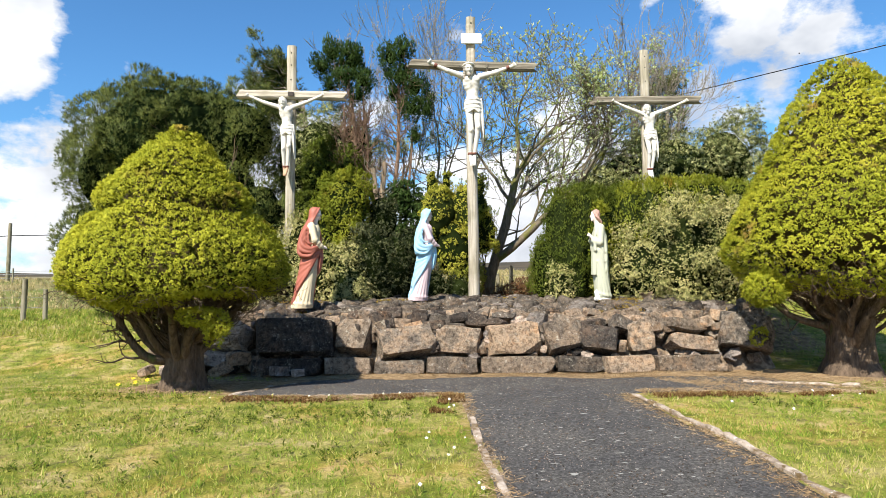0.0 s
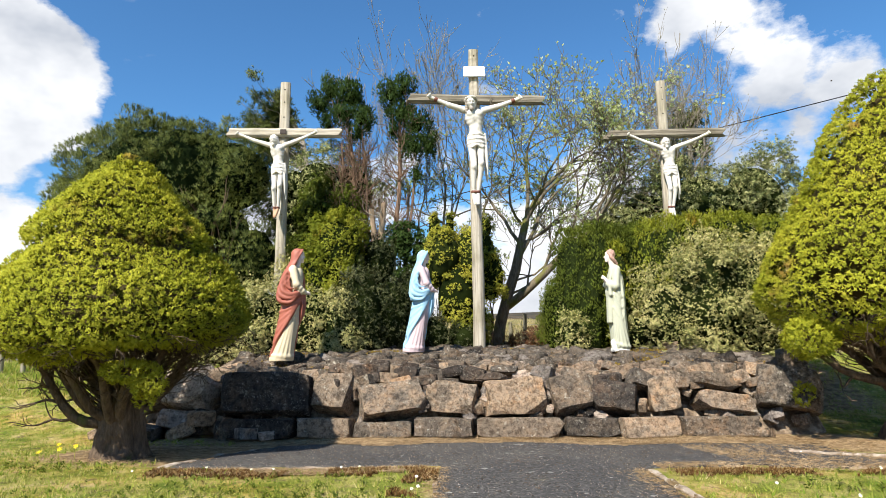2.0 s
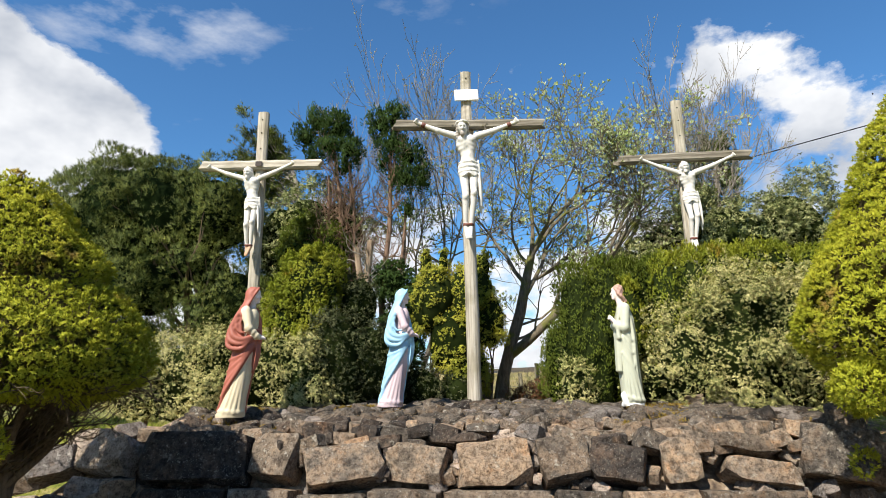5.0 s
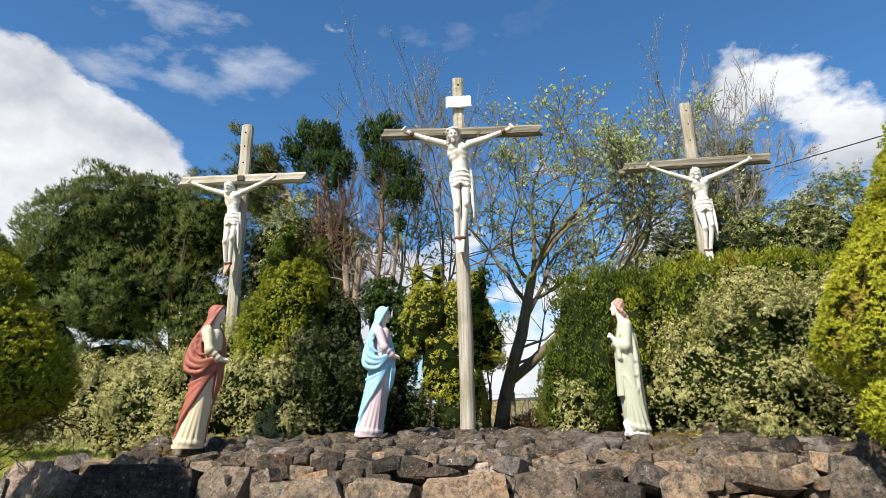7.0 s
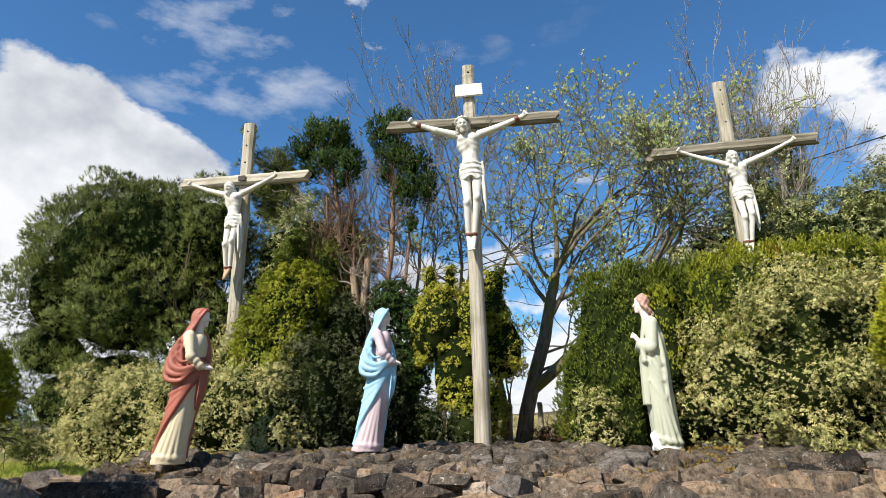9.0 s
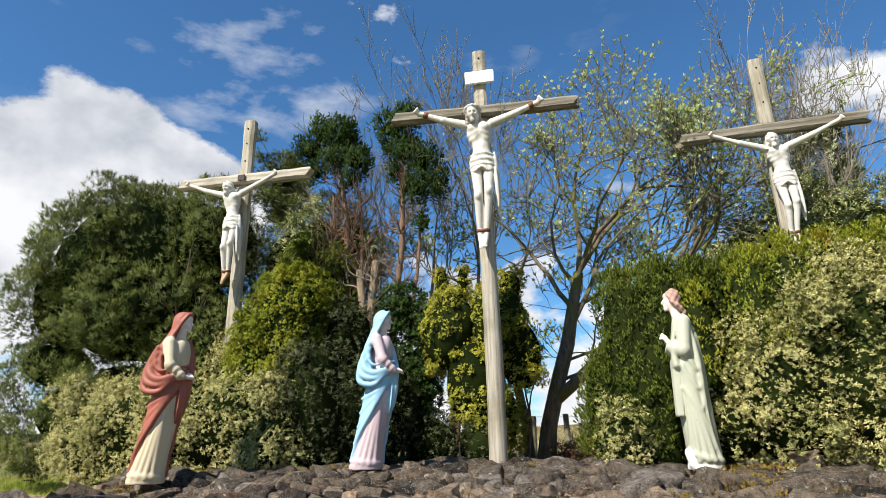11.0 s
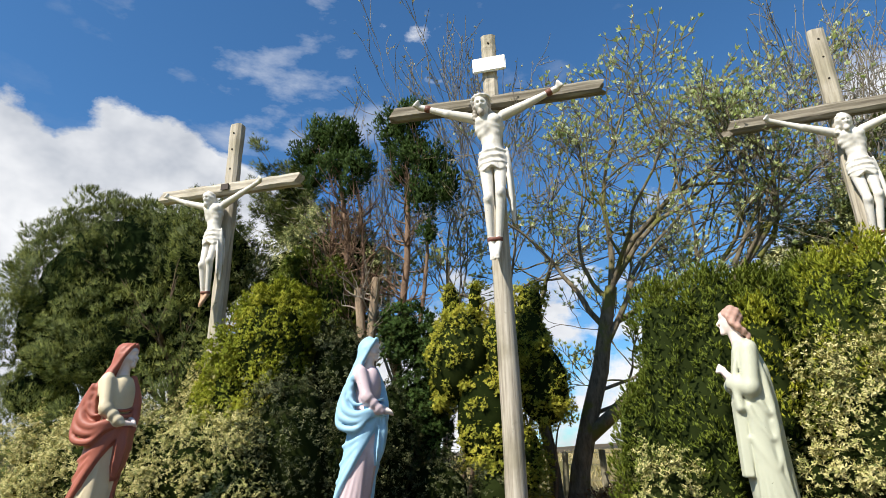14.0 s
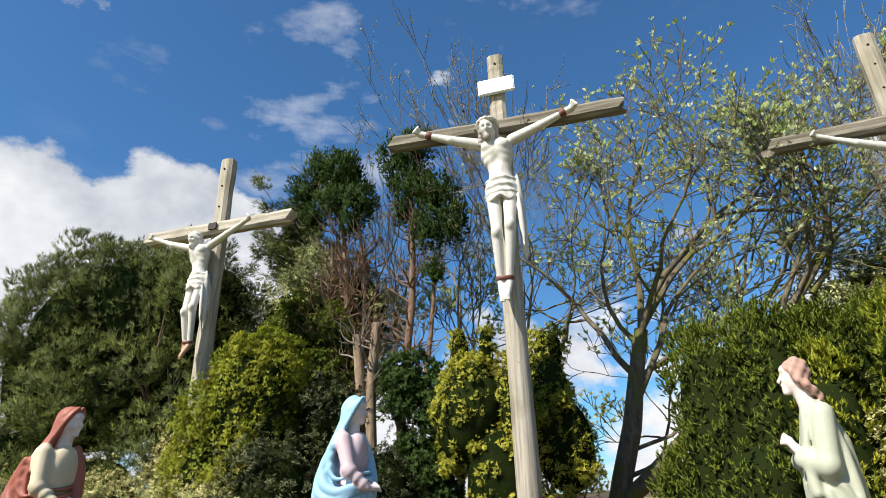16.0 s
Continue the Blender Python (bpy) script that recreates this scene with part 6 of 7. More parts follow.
        thick = min(trunk_r, 0.24) * rg.uniform(0.14, 0.34)
        limb = [tube(pts, thick * (1 - 0.75 * t) + 0.006, 8)]
        for q in range(9):
            i = rg.randint(3, 9)
            way = pts[i] - pts[i - 1]
            limb += grow(pts[i], way / np.linalg.norm(way) + rg.normal(size=3) * 0.6 + np.array([0, 0, 0.25]), rg.uniform(0.16, 0.34), thick * 0.3, 2, seed * 70 + k * 9 + q, (2, 4), 0.7, 0.25, 0.7, 0.05, seg=4, sides=(5, 4, 3), min_r=0.004)
        v, f = join(limb)
        part("branch", raw_mesh("branch", v, f, BARK, True), trunk)
    # dead twigs hanging in a dense fringe under the brim
    for k in range(300):
        a = rg.uniform(0, 2 * np.pi)
        r1 = rim * rg.uniform(0.35, 1.0) ** 0.7
        p = np.array([base[0] + r1 * math.cos(a), base[1] + r1 * math.sin(a), low + 0.16 + rg.uniform(-0.1, 0.12) - 0.14 * (1 - r1 / rim)])
        twigs += grow(p, (math.cos(a) + rg.normal() * 0.6, math.sin(a) + rg.normal() * 0.6, rg.uniform(-0.7, 0.5)), rg.uniform(0.12, 0.26), 0.006, 1, seed * 900 + k, (2, 4), 0.8, 0.3, 0.75, 0.0, seg=3, sides=(3, 3), min_r=0.0025)
    for k in range(210):
        a = rg.uniform(0, 2 * np.pi)
        r0, r1 = trunk_r * rg.uniform(0.4, 1.3), rim * rg.uniform(0.5, 0.97)
        t = np.linspace(0, 1, 6)
        rad = r0 + (r1 - r0) * t
        ang = a + rg.uniform(-0.35, 0.35) * t
        z0 = fork_z + rg.uniform(-0.05, 0.4)
        pts = np.column_stack([base[0] + rad * np.cos(ang), base[1] + rad * np.sin(ang), z0 + (low + rg.uniform(0.05, 0.3) - z0) * t ** rg.uniform(0.6, 1.6)]) + rg.normal(size=(6, 3)) * 0.075 * np.minimum(t, 0.6)[:, None]
        twigs.append(tube(pts, np.linspace(0.009, 0.003, 6), 3))
    limbs("twig_mass", root, twigs, BARK, "dense brown dead twigs under the brim")
    return root


conifer_l = clipped_conifer((-3.28, 7.72, -0.08), [(1.06, 0.98), (1.1, 1.25), (1.18, 1.42), (1.3, 1.50), (1.45, 1.53), (1.72, 1.45), (1.98, 1.27), (2.14, 1.14), (2.2, 1.09), (2.34, 1.07), (2.54, 0.93), (2.8, 0.70), (2.98, 0.52), (3.12, 0.36), (3.24, 0.16)], 0.088, 3, 0.2, 0.46,
                            "clipped dome-shaped golden conifer on a short thick trunk", (-0.05, 0), 2.2)
_p, _d = cloud_points([(-2.72, 6.85, 0.9, 0.24, 0.15, 0.06), (-2.55, 6.88, 0.8, 0.12, 0.1, 0.1), (-2.6, 6.9, 0.68, 0.05, 0.05, 0.12)], 900, 91, 0.2, 8)
_p, _d = thinned(_p, _d, 0.075, 4)
tufts("low_branch", conifer_l, "tuft", _p, _d + np.array([0, 0, 0.5]), 0.06, 14, 0.036, 7, GOLDEN, "bright hanging low sprays")
conifer_r = clipped_conifer((6.1, 9.15, -0.2), [(1.08, 0.8), (1.16, 1.25), (1.32, 1.62), (1.62, 1.86), (2.14, 1.73), (2.68, 1.5), (3.02, 1.34), (3.4, 1.12), (3.78, 0.87), (4.17, 0.6), (4.42, 0.4), (4.54, 0.12)], 0.108, 5, 0.29, 0.62,
                            "tall cone-shaped golden conifer with a massive gnarled trunk", holes=True)
_p, _d = cloud_points([(4.62, 8.7, 1.12, 0.28, 0.25, 0.2), (4.88, 9.45, 0.36, 0.07, 0.06, 0.1)], 1500, 92, 0.2, 6)
_p, _d = thinned(_p, _d, 0.09, 4)
tufts("low_branch", conifer_r, "tuft", _p, _d + np.array([0, 0, 0.4]), 0.075, 14, 0.045, 8, GOLDEN, "loose hanging lower sprays")


def shrub(name, blobs, kind, cell, per, size, seed, material, deep, label, category, lift=0.5, lump=0.14, power=2.0, floor=0.6, shrink=0.72, sink=0.14, group="", tall=1.0, shoots=0, layers=2, share=0.68, plump=0.75, lobes=None):
    """A bush or hedge: cushions of leaves, a cell apart, at uneven depth over the skin of the blobs; thin inner growth,
    a solid core coloured dark for shade, and stems behind.
    """
    rg = np.random.RandomState(seed)
    B = np.array(blobs)
    root = plant(name, (B[:, 0].mean(), B[:, 1].mean(), floor), label, category, group)
    C, A = [], []
    skin = lobed(blobs, *lobes, seed) if lobes else blobs
    for q in range(layers):
        P, D = cloud_points(skin, 26000, seed + 40 * q, lump, 2.6, 0.02, 2.0 if lobes else power, floor + 0.03)
        seen = (D[:, 1] < 0.35) | (rg.uniform(0, 1, len(P)) < 0.12)
        P, D = thinned(P[seen], D[seen], cell * (1 + 0.7 * q), seed + q)
        P = P + D * (0.07 * waves(P, 5.0, seed + 2, 2) - q * 0.14 - sink * rg.uniform(0, 1, len(P)) ** 1.6)[:, None]
        C.append(P)
        A.append(D)
    C, A = np.vstack(C), np.vstack(A)
    C[:, 2] = np.maximum(C[:, 2], floor + 0.02)
    A = A + np.array([0, -0.05, lift]) + rg.normal(size=A.shape) * 0.2
    tufts("leaves", root, kind, C, A, rg.uniform(0.6, 1.05, len(C)) * cell * plump, per, size, seed, material, "", tall, lift * 0.7, share)
    if shoots:
        pick = rg.choice(len(C), shoots)
        w = A[pick] / np.linalg.norm(A[pick], axis=1)[:, None] * 0.7 + np.array([0, 0, 0.6])
        run = np.repeat(np.arange(shoots), 4)
        step = np.tile(np.arange(4), shoots) * cell * 0.45 + cell * 0.5
        tufts("shoot_mass", root, kind, C[pick][run] + w[run] * step[:, None], w[run], cell * 0.25, 2, size * 0.85, seed + 1, material, "upright young leafy shoots")
    at_world(part("dark_core", core_mesh("dark_core", blobs, deep, shrink, power, floor, seed), root, "solid core coloured near-black for inner shade"), root)
    for b in blobs[:6]:
        limbs("stem", root, grow((b[0], b[1] + 0.1, floor - 0.1), (0, 0, 1), max(0.3, (b[2] - floor) * 0.55), 0.035, 1, seed + 3, (3, 4), 0.6, 0.08, 0.6), BARK)
    return root


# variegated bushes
shrub("variegated_bush", [(-4.95, 12.75, 1.2, 0.72, 0.7, 0.8), (-4.25, 12.6, 1.25, 0.75, 0.7, 0.85), (-3.4, 12.6, 1.35, 0.8, 0.7, 0.88), (-2.6, 12.5, 1.3, 0.8, 0.75, 0.9), (-1.95, 12.4, 1.15, 0.55, 0.6, 0.75), (-3.05, 13.1, 2.0, 0.42, 0.4, 0.75)], "rosette", 0.095, 6, 0.04, 21, VARIEGATED, SPRAY_SHADE,
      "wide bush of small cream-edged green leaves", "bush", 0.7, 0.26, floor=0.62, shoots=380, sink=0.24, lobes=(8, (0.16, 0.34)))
shrub("variegated_bush", [(4.85, 12.05, 1.75, 1.0, 0.75, 1.32), (5.7, 12.1, 1.65, 0.9, 0.75, 1.3), (3.95, 12.15, 1.35, 0.6, 0.5, 0.8), (3.45, 12.2, 1.15, 0.45, 0.35, 0.4), (6.5, 12.3, 1.7, 0.7, 0.7, 1.2), (2.35, 12.3, 1.1, 0.3, 0.25, 0.4)], "rosette", 0.095, 6, 0.04, 22, VARIEGATED, SPRAY_SHADE,
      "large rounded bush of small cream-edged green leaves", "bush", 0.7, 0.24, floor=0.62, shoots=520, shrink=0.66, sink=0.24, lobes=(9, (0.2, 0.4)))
# shaded growth beside the variegated bush; the shade is put into its leaf colour
shrub("evergreen_bush", [(-1.6, 12.75, 1.55, 0.62, 0.6, 1.1), (-1.15, 13.1, 1.5, 0.6, 0.5, 0.95), (-1.35, 13.3, 2.55, 0.46, 0.4, 0.7), (-0.78, 13.5, 1.6, 0.42, 0.4, 1.0), (-0.3, 13.95, 1.1, 0.5, 0.36, 0.5), (0.35, 14.2, 1.05, 0.42, 0.3, 0.4)], "rosette", 0.12, 4, 0.052, 25, SHADED_LEAF, SPRAY_SHADE,
      "small-leaved evergreen bush behind the statues, coloured dark for shade", "bush", 0.6, 0.24, floor=0.62, shoots=120, lobes=(5, (0.14, 0.28)))
shrub("variegated_bush", [(-3.15, 15.6, 4.55, 0.95, 0.6, 1.3), (-2.3, 15.5, 4.5, 0.75, 0.55, 0.95), (-3.75, 15.6, 4.3, 0.7, 0.55, 1.2), (-3.6, 15.6, 3.1, 0.9, 0.6, 1.1)], "rosette", 0.17, 5, 0.072, 23, EVERGREEN, SPRAY_SHADE,
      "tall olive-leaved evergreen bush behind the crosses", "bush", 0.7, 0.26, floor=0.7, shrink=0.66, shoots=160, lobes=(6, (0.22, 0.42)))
shrub("evergreen_bush", [(6.4, 16.6, 3.9, 1.7, 1.2, 1.55), (7.7, 16.6, 4.3, 1.05, 1.0, 1.25), (5.0, 16.4, 3.7, 1.1, 0.9, 1.1), (4.1, 16.3, 3.5, 0.7, 0.7, 0.75), (8.2, 16.6, 3.0, 1.0, 1.0, 1.2), (6.2, 16.6, 2.2, 2.0, 1.1, 1.4)], "rosette", 0.155, 5, 0.08, 24, EVERGREEN, SPRAY_SHADE,
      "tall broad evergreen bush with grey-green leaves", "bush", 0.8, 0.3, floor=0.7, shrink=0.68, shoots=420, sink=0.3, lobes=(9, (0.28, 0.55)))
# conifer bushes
shrub("conifer_bush", [(-2.08, 12.85, 2.8, 0.6, 0.5, 0.92), (-2.45, 12.8, 2.1, 0.48, 0.45, 0.8), (-1.95, 12.85, 2.2, 0.42, 0.45, 0.8)], "tuft", 0.105, 12, 0.046, 31, HEDGE_GOLD, SPRAY_SHADE,
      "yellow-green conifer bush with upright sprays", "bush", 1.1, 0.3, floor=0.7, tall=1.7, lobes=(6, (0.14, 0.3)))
shrub("conifer_bush", [(-2.95, 14.9, 3.95, 0.62, 0.5, 0.75), (-2.45, 14.9, 3.5, 0.65, 0.5, 1.1), (-3.2, 14.9, 2.6, 0.6, 0.5, 1.1)], "tuft", 0.14, 8, 0.064, 32, HEDGE_DARK, SPRAY_SHADE,
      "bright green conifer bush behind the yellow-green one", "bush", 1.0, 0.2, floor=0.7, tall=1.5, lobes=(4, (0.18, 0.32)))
shrub("golden_bush", [(-0.12, 14.45, 2.75, 0.52, 0.48, 0.78), (0.62, 14.5, 2.85, 0.55, 0.48, 0.7), (0.95, 14.6, 2.35, 0.38, 0.4, 0.6), (0.25, 14.4, 1.95, 0.5, 0.42, 0.75), (0.55, 14.5, 1.45, 0.42, 0.4, 0.6), (-0.25, 14.5, 3.45, 0.14, 0.14, 0.42), (0.85, 14.6, 3.45, 0.2, 0.16, 0.3), (0.1, 14.5, 3.5, 0.1, 0.1, 0.35)], "tuft", 0.11, 12, 0.048, 33, GOLD_SPRAY, SPRAY_SHADE,
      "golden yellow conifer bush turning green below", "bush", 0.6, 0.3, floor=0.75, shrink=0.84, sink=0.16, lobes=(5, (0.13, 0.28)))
shrub("conifer_bush", [(-0.95, 14.45, 3.15, 0.34, 0.3, 0.42), (-0.55, 14.5, 2.9, 0.3, 0.3, 0.4), (-0.8, 14.6, 2.0, 0.5, 0.3, 0.8)], "tuft", 0.12, 9, 0.06, 34, CYPRESS, SPRAY_SHADE,
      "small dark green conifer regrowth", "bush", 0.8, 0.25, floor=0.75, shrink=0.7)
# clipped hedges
shrub("hedge", [(2.55, 13.1, 1.9, 0.34, 0.42, 1.2), (2.95, 13.05, 2.0, 0.34, 0.42, 1.22), (3.35, 13.2, 1.98, 0.34, 0.42, 1.26), (3.75, 13.3, 2.0, 0.36, 0.45, 1.2), (2.25, 13.15, 1.35, 0.32, 0.4, 0.72), (2.75, 12.85, 1.4, 0.3, 0.3, 0.85)], "spray", 0.105, 10, 0.066, 35, HEDGE_DARK, SPRAY_SHADE,
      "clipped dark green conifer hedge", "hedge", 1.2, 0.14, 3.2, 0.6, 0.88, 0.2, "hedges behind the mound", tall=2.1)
shrub("hedge", [(4.02, 12.95, 2.0, 0.32, 0.42, 1.22), (4.38, 12.85, 2.05, 0.32, 0.42, 1.28), (4.8, 12.95, 2.1, 0.36, 0.45, 1.27), (5.5, 13.1, 2.6, 0.75, 0.55, 0.74), (6.6, 13.2, 2.6, 0.7, 0.5, 0.7), (3.3, 12.72, 1.75, 0.2, 0.16, 1.0)], "spray", 0.11, 9, 0.068, 36, HEDGE_GOLD, SPRAY_SHADE,
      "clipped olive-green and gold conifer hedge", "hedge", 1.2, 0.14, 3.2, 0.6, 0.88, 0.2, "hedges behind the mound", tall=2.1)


def build_pine():
    rg = np.random.RandomState(41)
    root = plant("pine_tree", (-5.6, 15.2, 0.4), "broad dark green pine with dense needle clusters", "pine tree")
    blobs = [(-7.3, 15.0, 4.75, 1.5, 1.3, 1.6), (-6.1, 15.0, 5.05, 1.35, 1.2, 1.25), (-5.1, 15.1, 4.85, 1.05, 1.0, 1.0), (-8.2, 15.0, 3.9, 0.9, 1.1, 1.15), (-8.35, 14.9, 2.7, 0.7, 0.8, 0.55), (-6.6, 14.8, 3.4, 1.3, 1.0, 0.95), (-7.8, 14.9, 1.7, 0.85, 0.8, 0.7), (-6.6, 14.8, 2.2, 0.8, 0.7, 0.5), (-5.3, 15.0, 3.7, 0.8, 0.8, 0.6), (-4.75, 15.2, 2.8, 0.95, 0.75, 1.0)]
    C, A = [], []
    for q, cell in enumerate((0.25, 0.4)):
        P, D = cloud_points(lobed(blobs, 9, (0.35, 0.75), 46), 22000, 42 + q, 0.2, 2.0, 0.02)
        P, D = thinned(P[D[:, 1] < 0.4], D[D[:, 1] < 0.4], cell, 43 + q)
        C.append(P + D * (0.1 * waves(P, 5.0, 44, 2) - 0.2 * q - 0.2 * rg.uniform(0, 1, len(P)) ** 1.5)[:, None])
        A.append(D)
    C, A = np.vstack(C), np.vstack(A)
    tufts("crown", root, "needles", C, A + np.array([0, 0, 0.7]), rg.uniform(0.6, 1.1, len(C)) * 0.185, 16, 0.115, 44, PINE, "long dark needles in tufts", 0.9, 0.7, 0.72)
    # solid near-black core: its colour stands for shade in the gaps between tufts
    at_world(part("dark_core", core_mesh("dark_core", blobs, PINE_SHADE, 0.78, 2.0, 0.9, 45), root), root)
    pieces = [tube([(-5.45, 15.25, 0.3), (-5.4, 15.2, 1.6), (-5.5, 15.1, 2.8), (-5.9, 15.0, 4.0), (-6.3, 15.0, 5.2)], [0.2, 0.17, 0.15, 0.12, 0.05], 10)]
    for k in range(14):
        a = rg.uniform(0, 6.28)
        z = rg.uniform(1.5, 4.0)
        pieces += grow((-5.5, 15.15, z), (math.cos(a), math.sin(a) * 0.7, 0.35), 1.1, 0.05, 2, 600 + k, (2, 4), 0.6, 0.15, 0.7)
    limbs("trunk", root, pieces, BARK, "dark brown trunk with crooked limbs")


build_pine()


def build_cypress():
    rg = np.random.RandomState(51)
    root = plant("cypress_tree", (-1.6, 14.8, 0.7), "overgrown cypress with dark crowns on bare reddish trunks", "cypress tree")
    blobs = [(-2.95, 14.8, 6.5, 0.26, 0.26, 0.24), (-2.7, 14.85, 6.85, 0.24, 0.26, 0.3), (-2.2, 14.8, 6.65, 0.3, 0.3, 0.32), (-2.4, 14.8, 6.25, 0.3, 0.3, 0.24), (-1.95, 14.8, 6.15, 0.26, 0.28, 0.3), (-2.75, 14.8, 6.0, 0.16, 0.2, 0.14), (-2.05, 14.8, 5.75, 0.14, 0.16, 0.16),
             (-1.25, 14.8, 6.72, 0.3, 0.3, 0.32), (-0.98, 14.85, 6.85, 0.22, 0.26, 0.28), (-1.0, 14.85, 6.25, 0.38, 0.34, 0.36), (-0.65, 14.8, 5.95, 0.26, 0.28, 0.32), (-0.72, 14.8, 5.45, 0.28, 0.26, 0.26), (-0.36, 14.8, 5.45, 0.18, 0.2, 0.3), (-0.66, 14.75, 4.72, 0.13, 0.14, 0.18), (-1.2, 14.8, 5.8, 0.14, 0.16, 0.18)]
    P, D = cloud_points(lobed(blobs, 5, (0.14, 0.3), 56), 16000, 52, 0.2, 4.0, 0.06)
    P, D = thinned(P, D, 0.115, 53)
    P = P + D * (0.08 * waves(P, 7.0, 55, 2) + rg.uniform(-0.14, 0.03, len(P)))[:, None]
    tufts("crown", root, "spray", P, D + np.array([0, 0, 0.8]), rg.uniform(0.5, 1.2, len(P)) * 0.1, 13, 0.078, 53, CYPRESS, "dark green feathery sprays", 2.0, 0.9, 0.6)
    # core in the same near-black, as shade behind the sprays
    at_world(part("dark_core", core_mesh("dark_core", blobs, SPRAY_SHADE, 0.5, 2.0, 0.8, 54), root), root)
    pieces = []
    for x0, x1, top in ((-1.95, -2.3, 6.5), (-1.25, -1.0, 6.6), (-2.35, -2.45, 5.6), (-1.7, -1.95, 5.9), (-0.95, -0.75, 5.0)):
        z = np.linspace(0.6, top, 9)
        x = x0 + (x1 - x0) * ((z - 0.6) / (top - 0.6)) ** 1.3 + 0.04 * np.sin(z * 2 + x0)
        pieces.append(tube(np.column_stack([x, 14.85 + 0.03 * np.sin(z * 1.7), z]), np.linspace(0.085, 0.03, 9) * (1.0 if top > 6 else 0.7), 8))
    limbs("trunk", root, pieces, BARK_RED, "bare reddish-brown trunks")
    pieces = []
    for k in range(260):
        x0, x1, top = ((-1.95, -2.3, 6.4), (-1.25, -1.0, 6.4), (-2.35, -2.45, 5.4), (-1.7, -1.95, 5.6))[k % 4]
        z = rg.uniform(2.6, top - 0.3)
        x = x0 + (x1 - x0) * ((z - 0.6) / (top - 0.6)) ** 1.3
        a = rg.uniform(0, 6.28)
        pieces += grow((x, 14.85, z), (math.cos(a), math.sin(a) * 0.6, rg.uniform(0.1, 0.9)), rg.uniform(0.3, 0.6), 0.014, 1, 700 + k, (3, 5), 0.8, 0.22, 0.65, sides=(4, 3), min_r=0.004)
    limbs("twig_mass", root, pieces, BARK_RED, "dead grey-brown twigs")


build_cypress()


def build_stump():
    root = plant("cut_trunk", (-1.55, 14.35, 0.75), "sawn-off pale brown trunks with knots", "tree trunk")
    pieces = [tube([(-1.6, 14.35, 0.7), (-1.62, 14.33, 2.2), (-1.56, 14.34, 3.1), (-1.64, 14.34, 3.86)], [0.085, 0.07, 0.064, 0.06], 10),
              tube([(-1.35, 14.4, 0.7), (-1.4, 14.38, 2.2), (-1.44, 14.38, 3.2), (-1.37, 14.38, 4.0)], [0.08, 0.07, 0.066, 0.064], 10)]
    limbs("trunk", root, pieces, STUMP_WOOD)
    for x, y, z, r in ((-1.64, 14.34, 3.86, 0.06), (-1.37, 14.38, 4.0, 0.064)):
        bm = bmesh.new()
        bmesh.ops.create_cone(bm, cap_ends=True, segments=12, radius1=r, radius2=r * 0.9, depth=0.03)
        at_world(part("cut_end", bm_mesh("cut_end", bm, STUMP_WOOD), root, "sawn end grain"), root).matrix_basis = Matrix.Translation((x, y, z + 0.012))
    pieces = []
    rg = np.random.RandomState(61)
    for k in range(12):
        pieces += grow((rg.choice((-1.6, -1.4)), 14.35, rg.uniform(2.8, 3.8)), (rg.uniform(-1, 1), rg.uniform(-0.8, 0.2), 0.5), 0.45, 0.014, 1, 800 + k, (2, 3), 0.6, 0.2, 0.6, sides=(4, 3))
    limbs("twig_mass", root, pieces, BARK_GREY)


build_stump()


def tree(name, base, stems, label, bark, seed, depth, leaf=None, leaf_n=2, leaf_size=0.12, top=9.0, wide=1.0, **kw):
    """A leafless or budding tree: stems are (start, way, length, radius)."""
    root = plant(name, base, label, "tree")
    trunk, twigs, tips = [], [], []
    for i, (p, d, ln, r, dep) in enumerate(stems):
        got = grow(p, d, ln, r, dep, seed + i, tips=tips, **kw)
        trunk.append(got[0])
        twigs += got[1:]
    k = (top - base[2]) / (max(p[2] for p, _ in tips) - base[2])      # stretched to its height
    for v, _ in trunk + twigs:
        v[:, 2] = base[2] + (v[:, 2] - base[2]) * k
        v[:, 0] = base[0] + (v[:, 0] - base[0]) * wide
    for p, _ in tips:
        p[2] = base[2] + (p[2] - base[2]) * k
        p[0] = base[0] + (p[0] - base[0]) * wide
    limbs("trunk", root, trunk, bark)
    v4, f4 = join(twigs)
    at_world(part("twig_mass", raw_mesh("twig_mass", v4, f4, bark, True), root, "fine crooked branches and twigs", "stuff"), root)
    if leaf:
        rg = np.random.RandomState(seed)
        P = np.array([p for p, _ in tips])
        D = np.array([w for _, w in tips])
        idx = np.repeat(np.arange(len(P)), leaf_n)
        keep = rg.uniform(0, 1, len(idx)) < 0.85
        idx = idx[keep]
        Q = P[idx] - D[idx] * rg.uniform(0, 0.22, (len(idx), 1)) + rg.normal(size=(len(idx), 3)) * 0.03
        foliage("leaves", root, "cup", Q, D[idx] + np.array([0, 0, 0.5]) + rg.normal(size=(len(idx), 3)) * 0.5, rg.uniform(0.6, 1.3, len(idx)) * leaf_size, seed, leaf, "fresh pale green opening leaves")
    return root


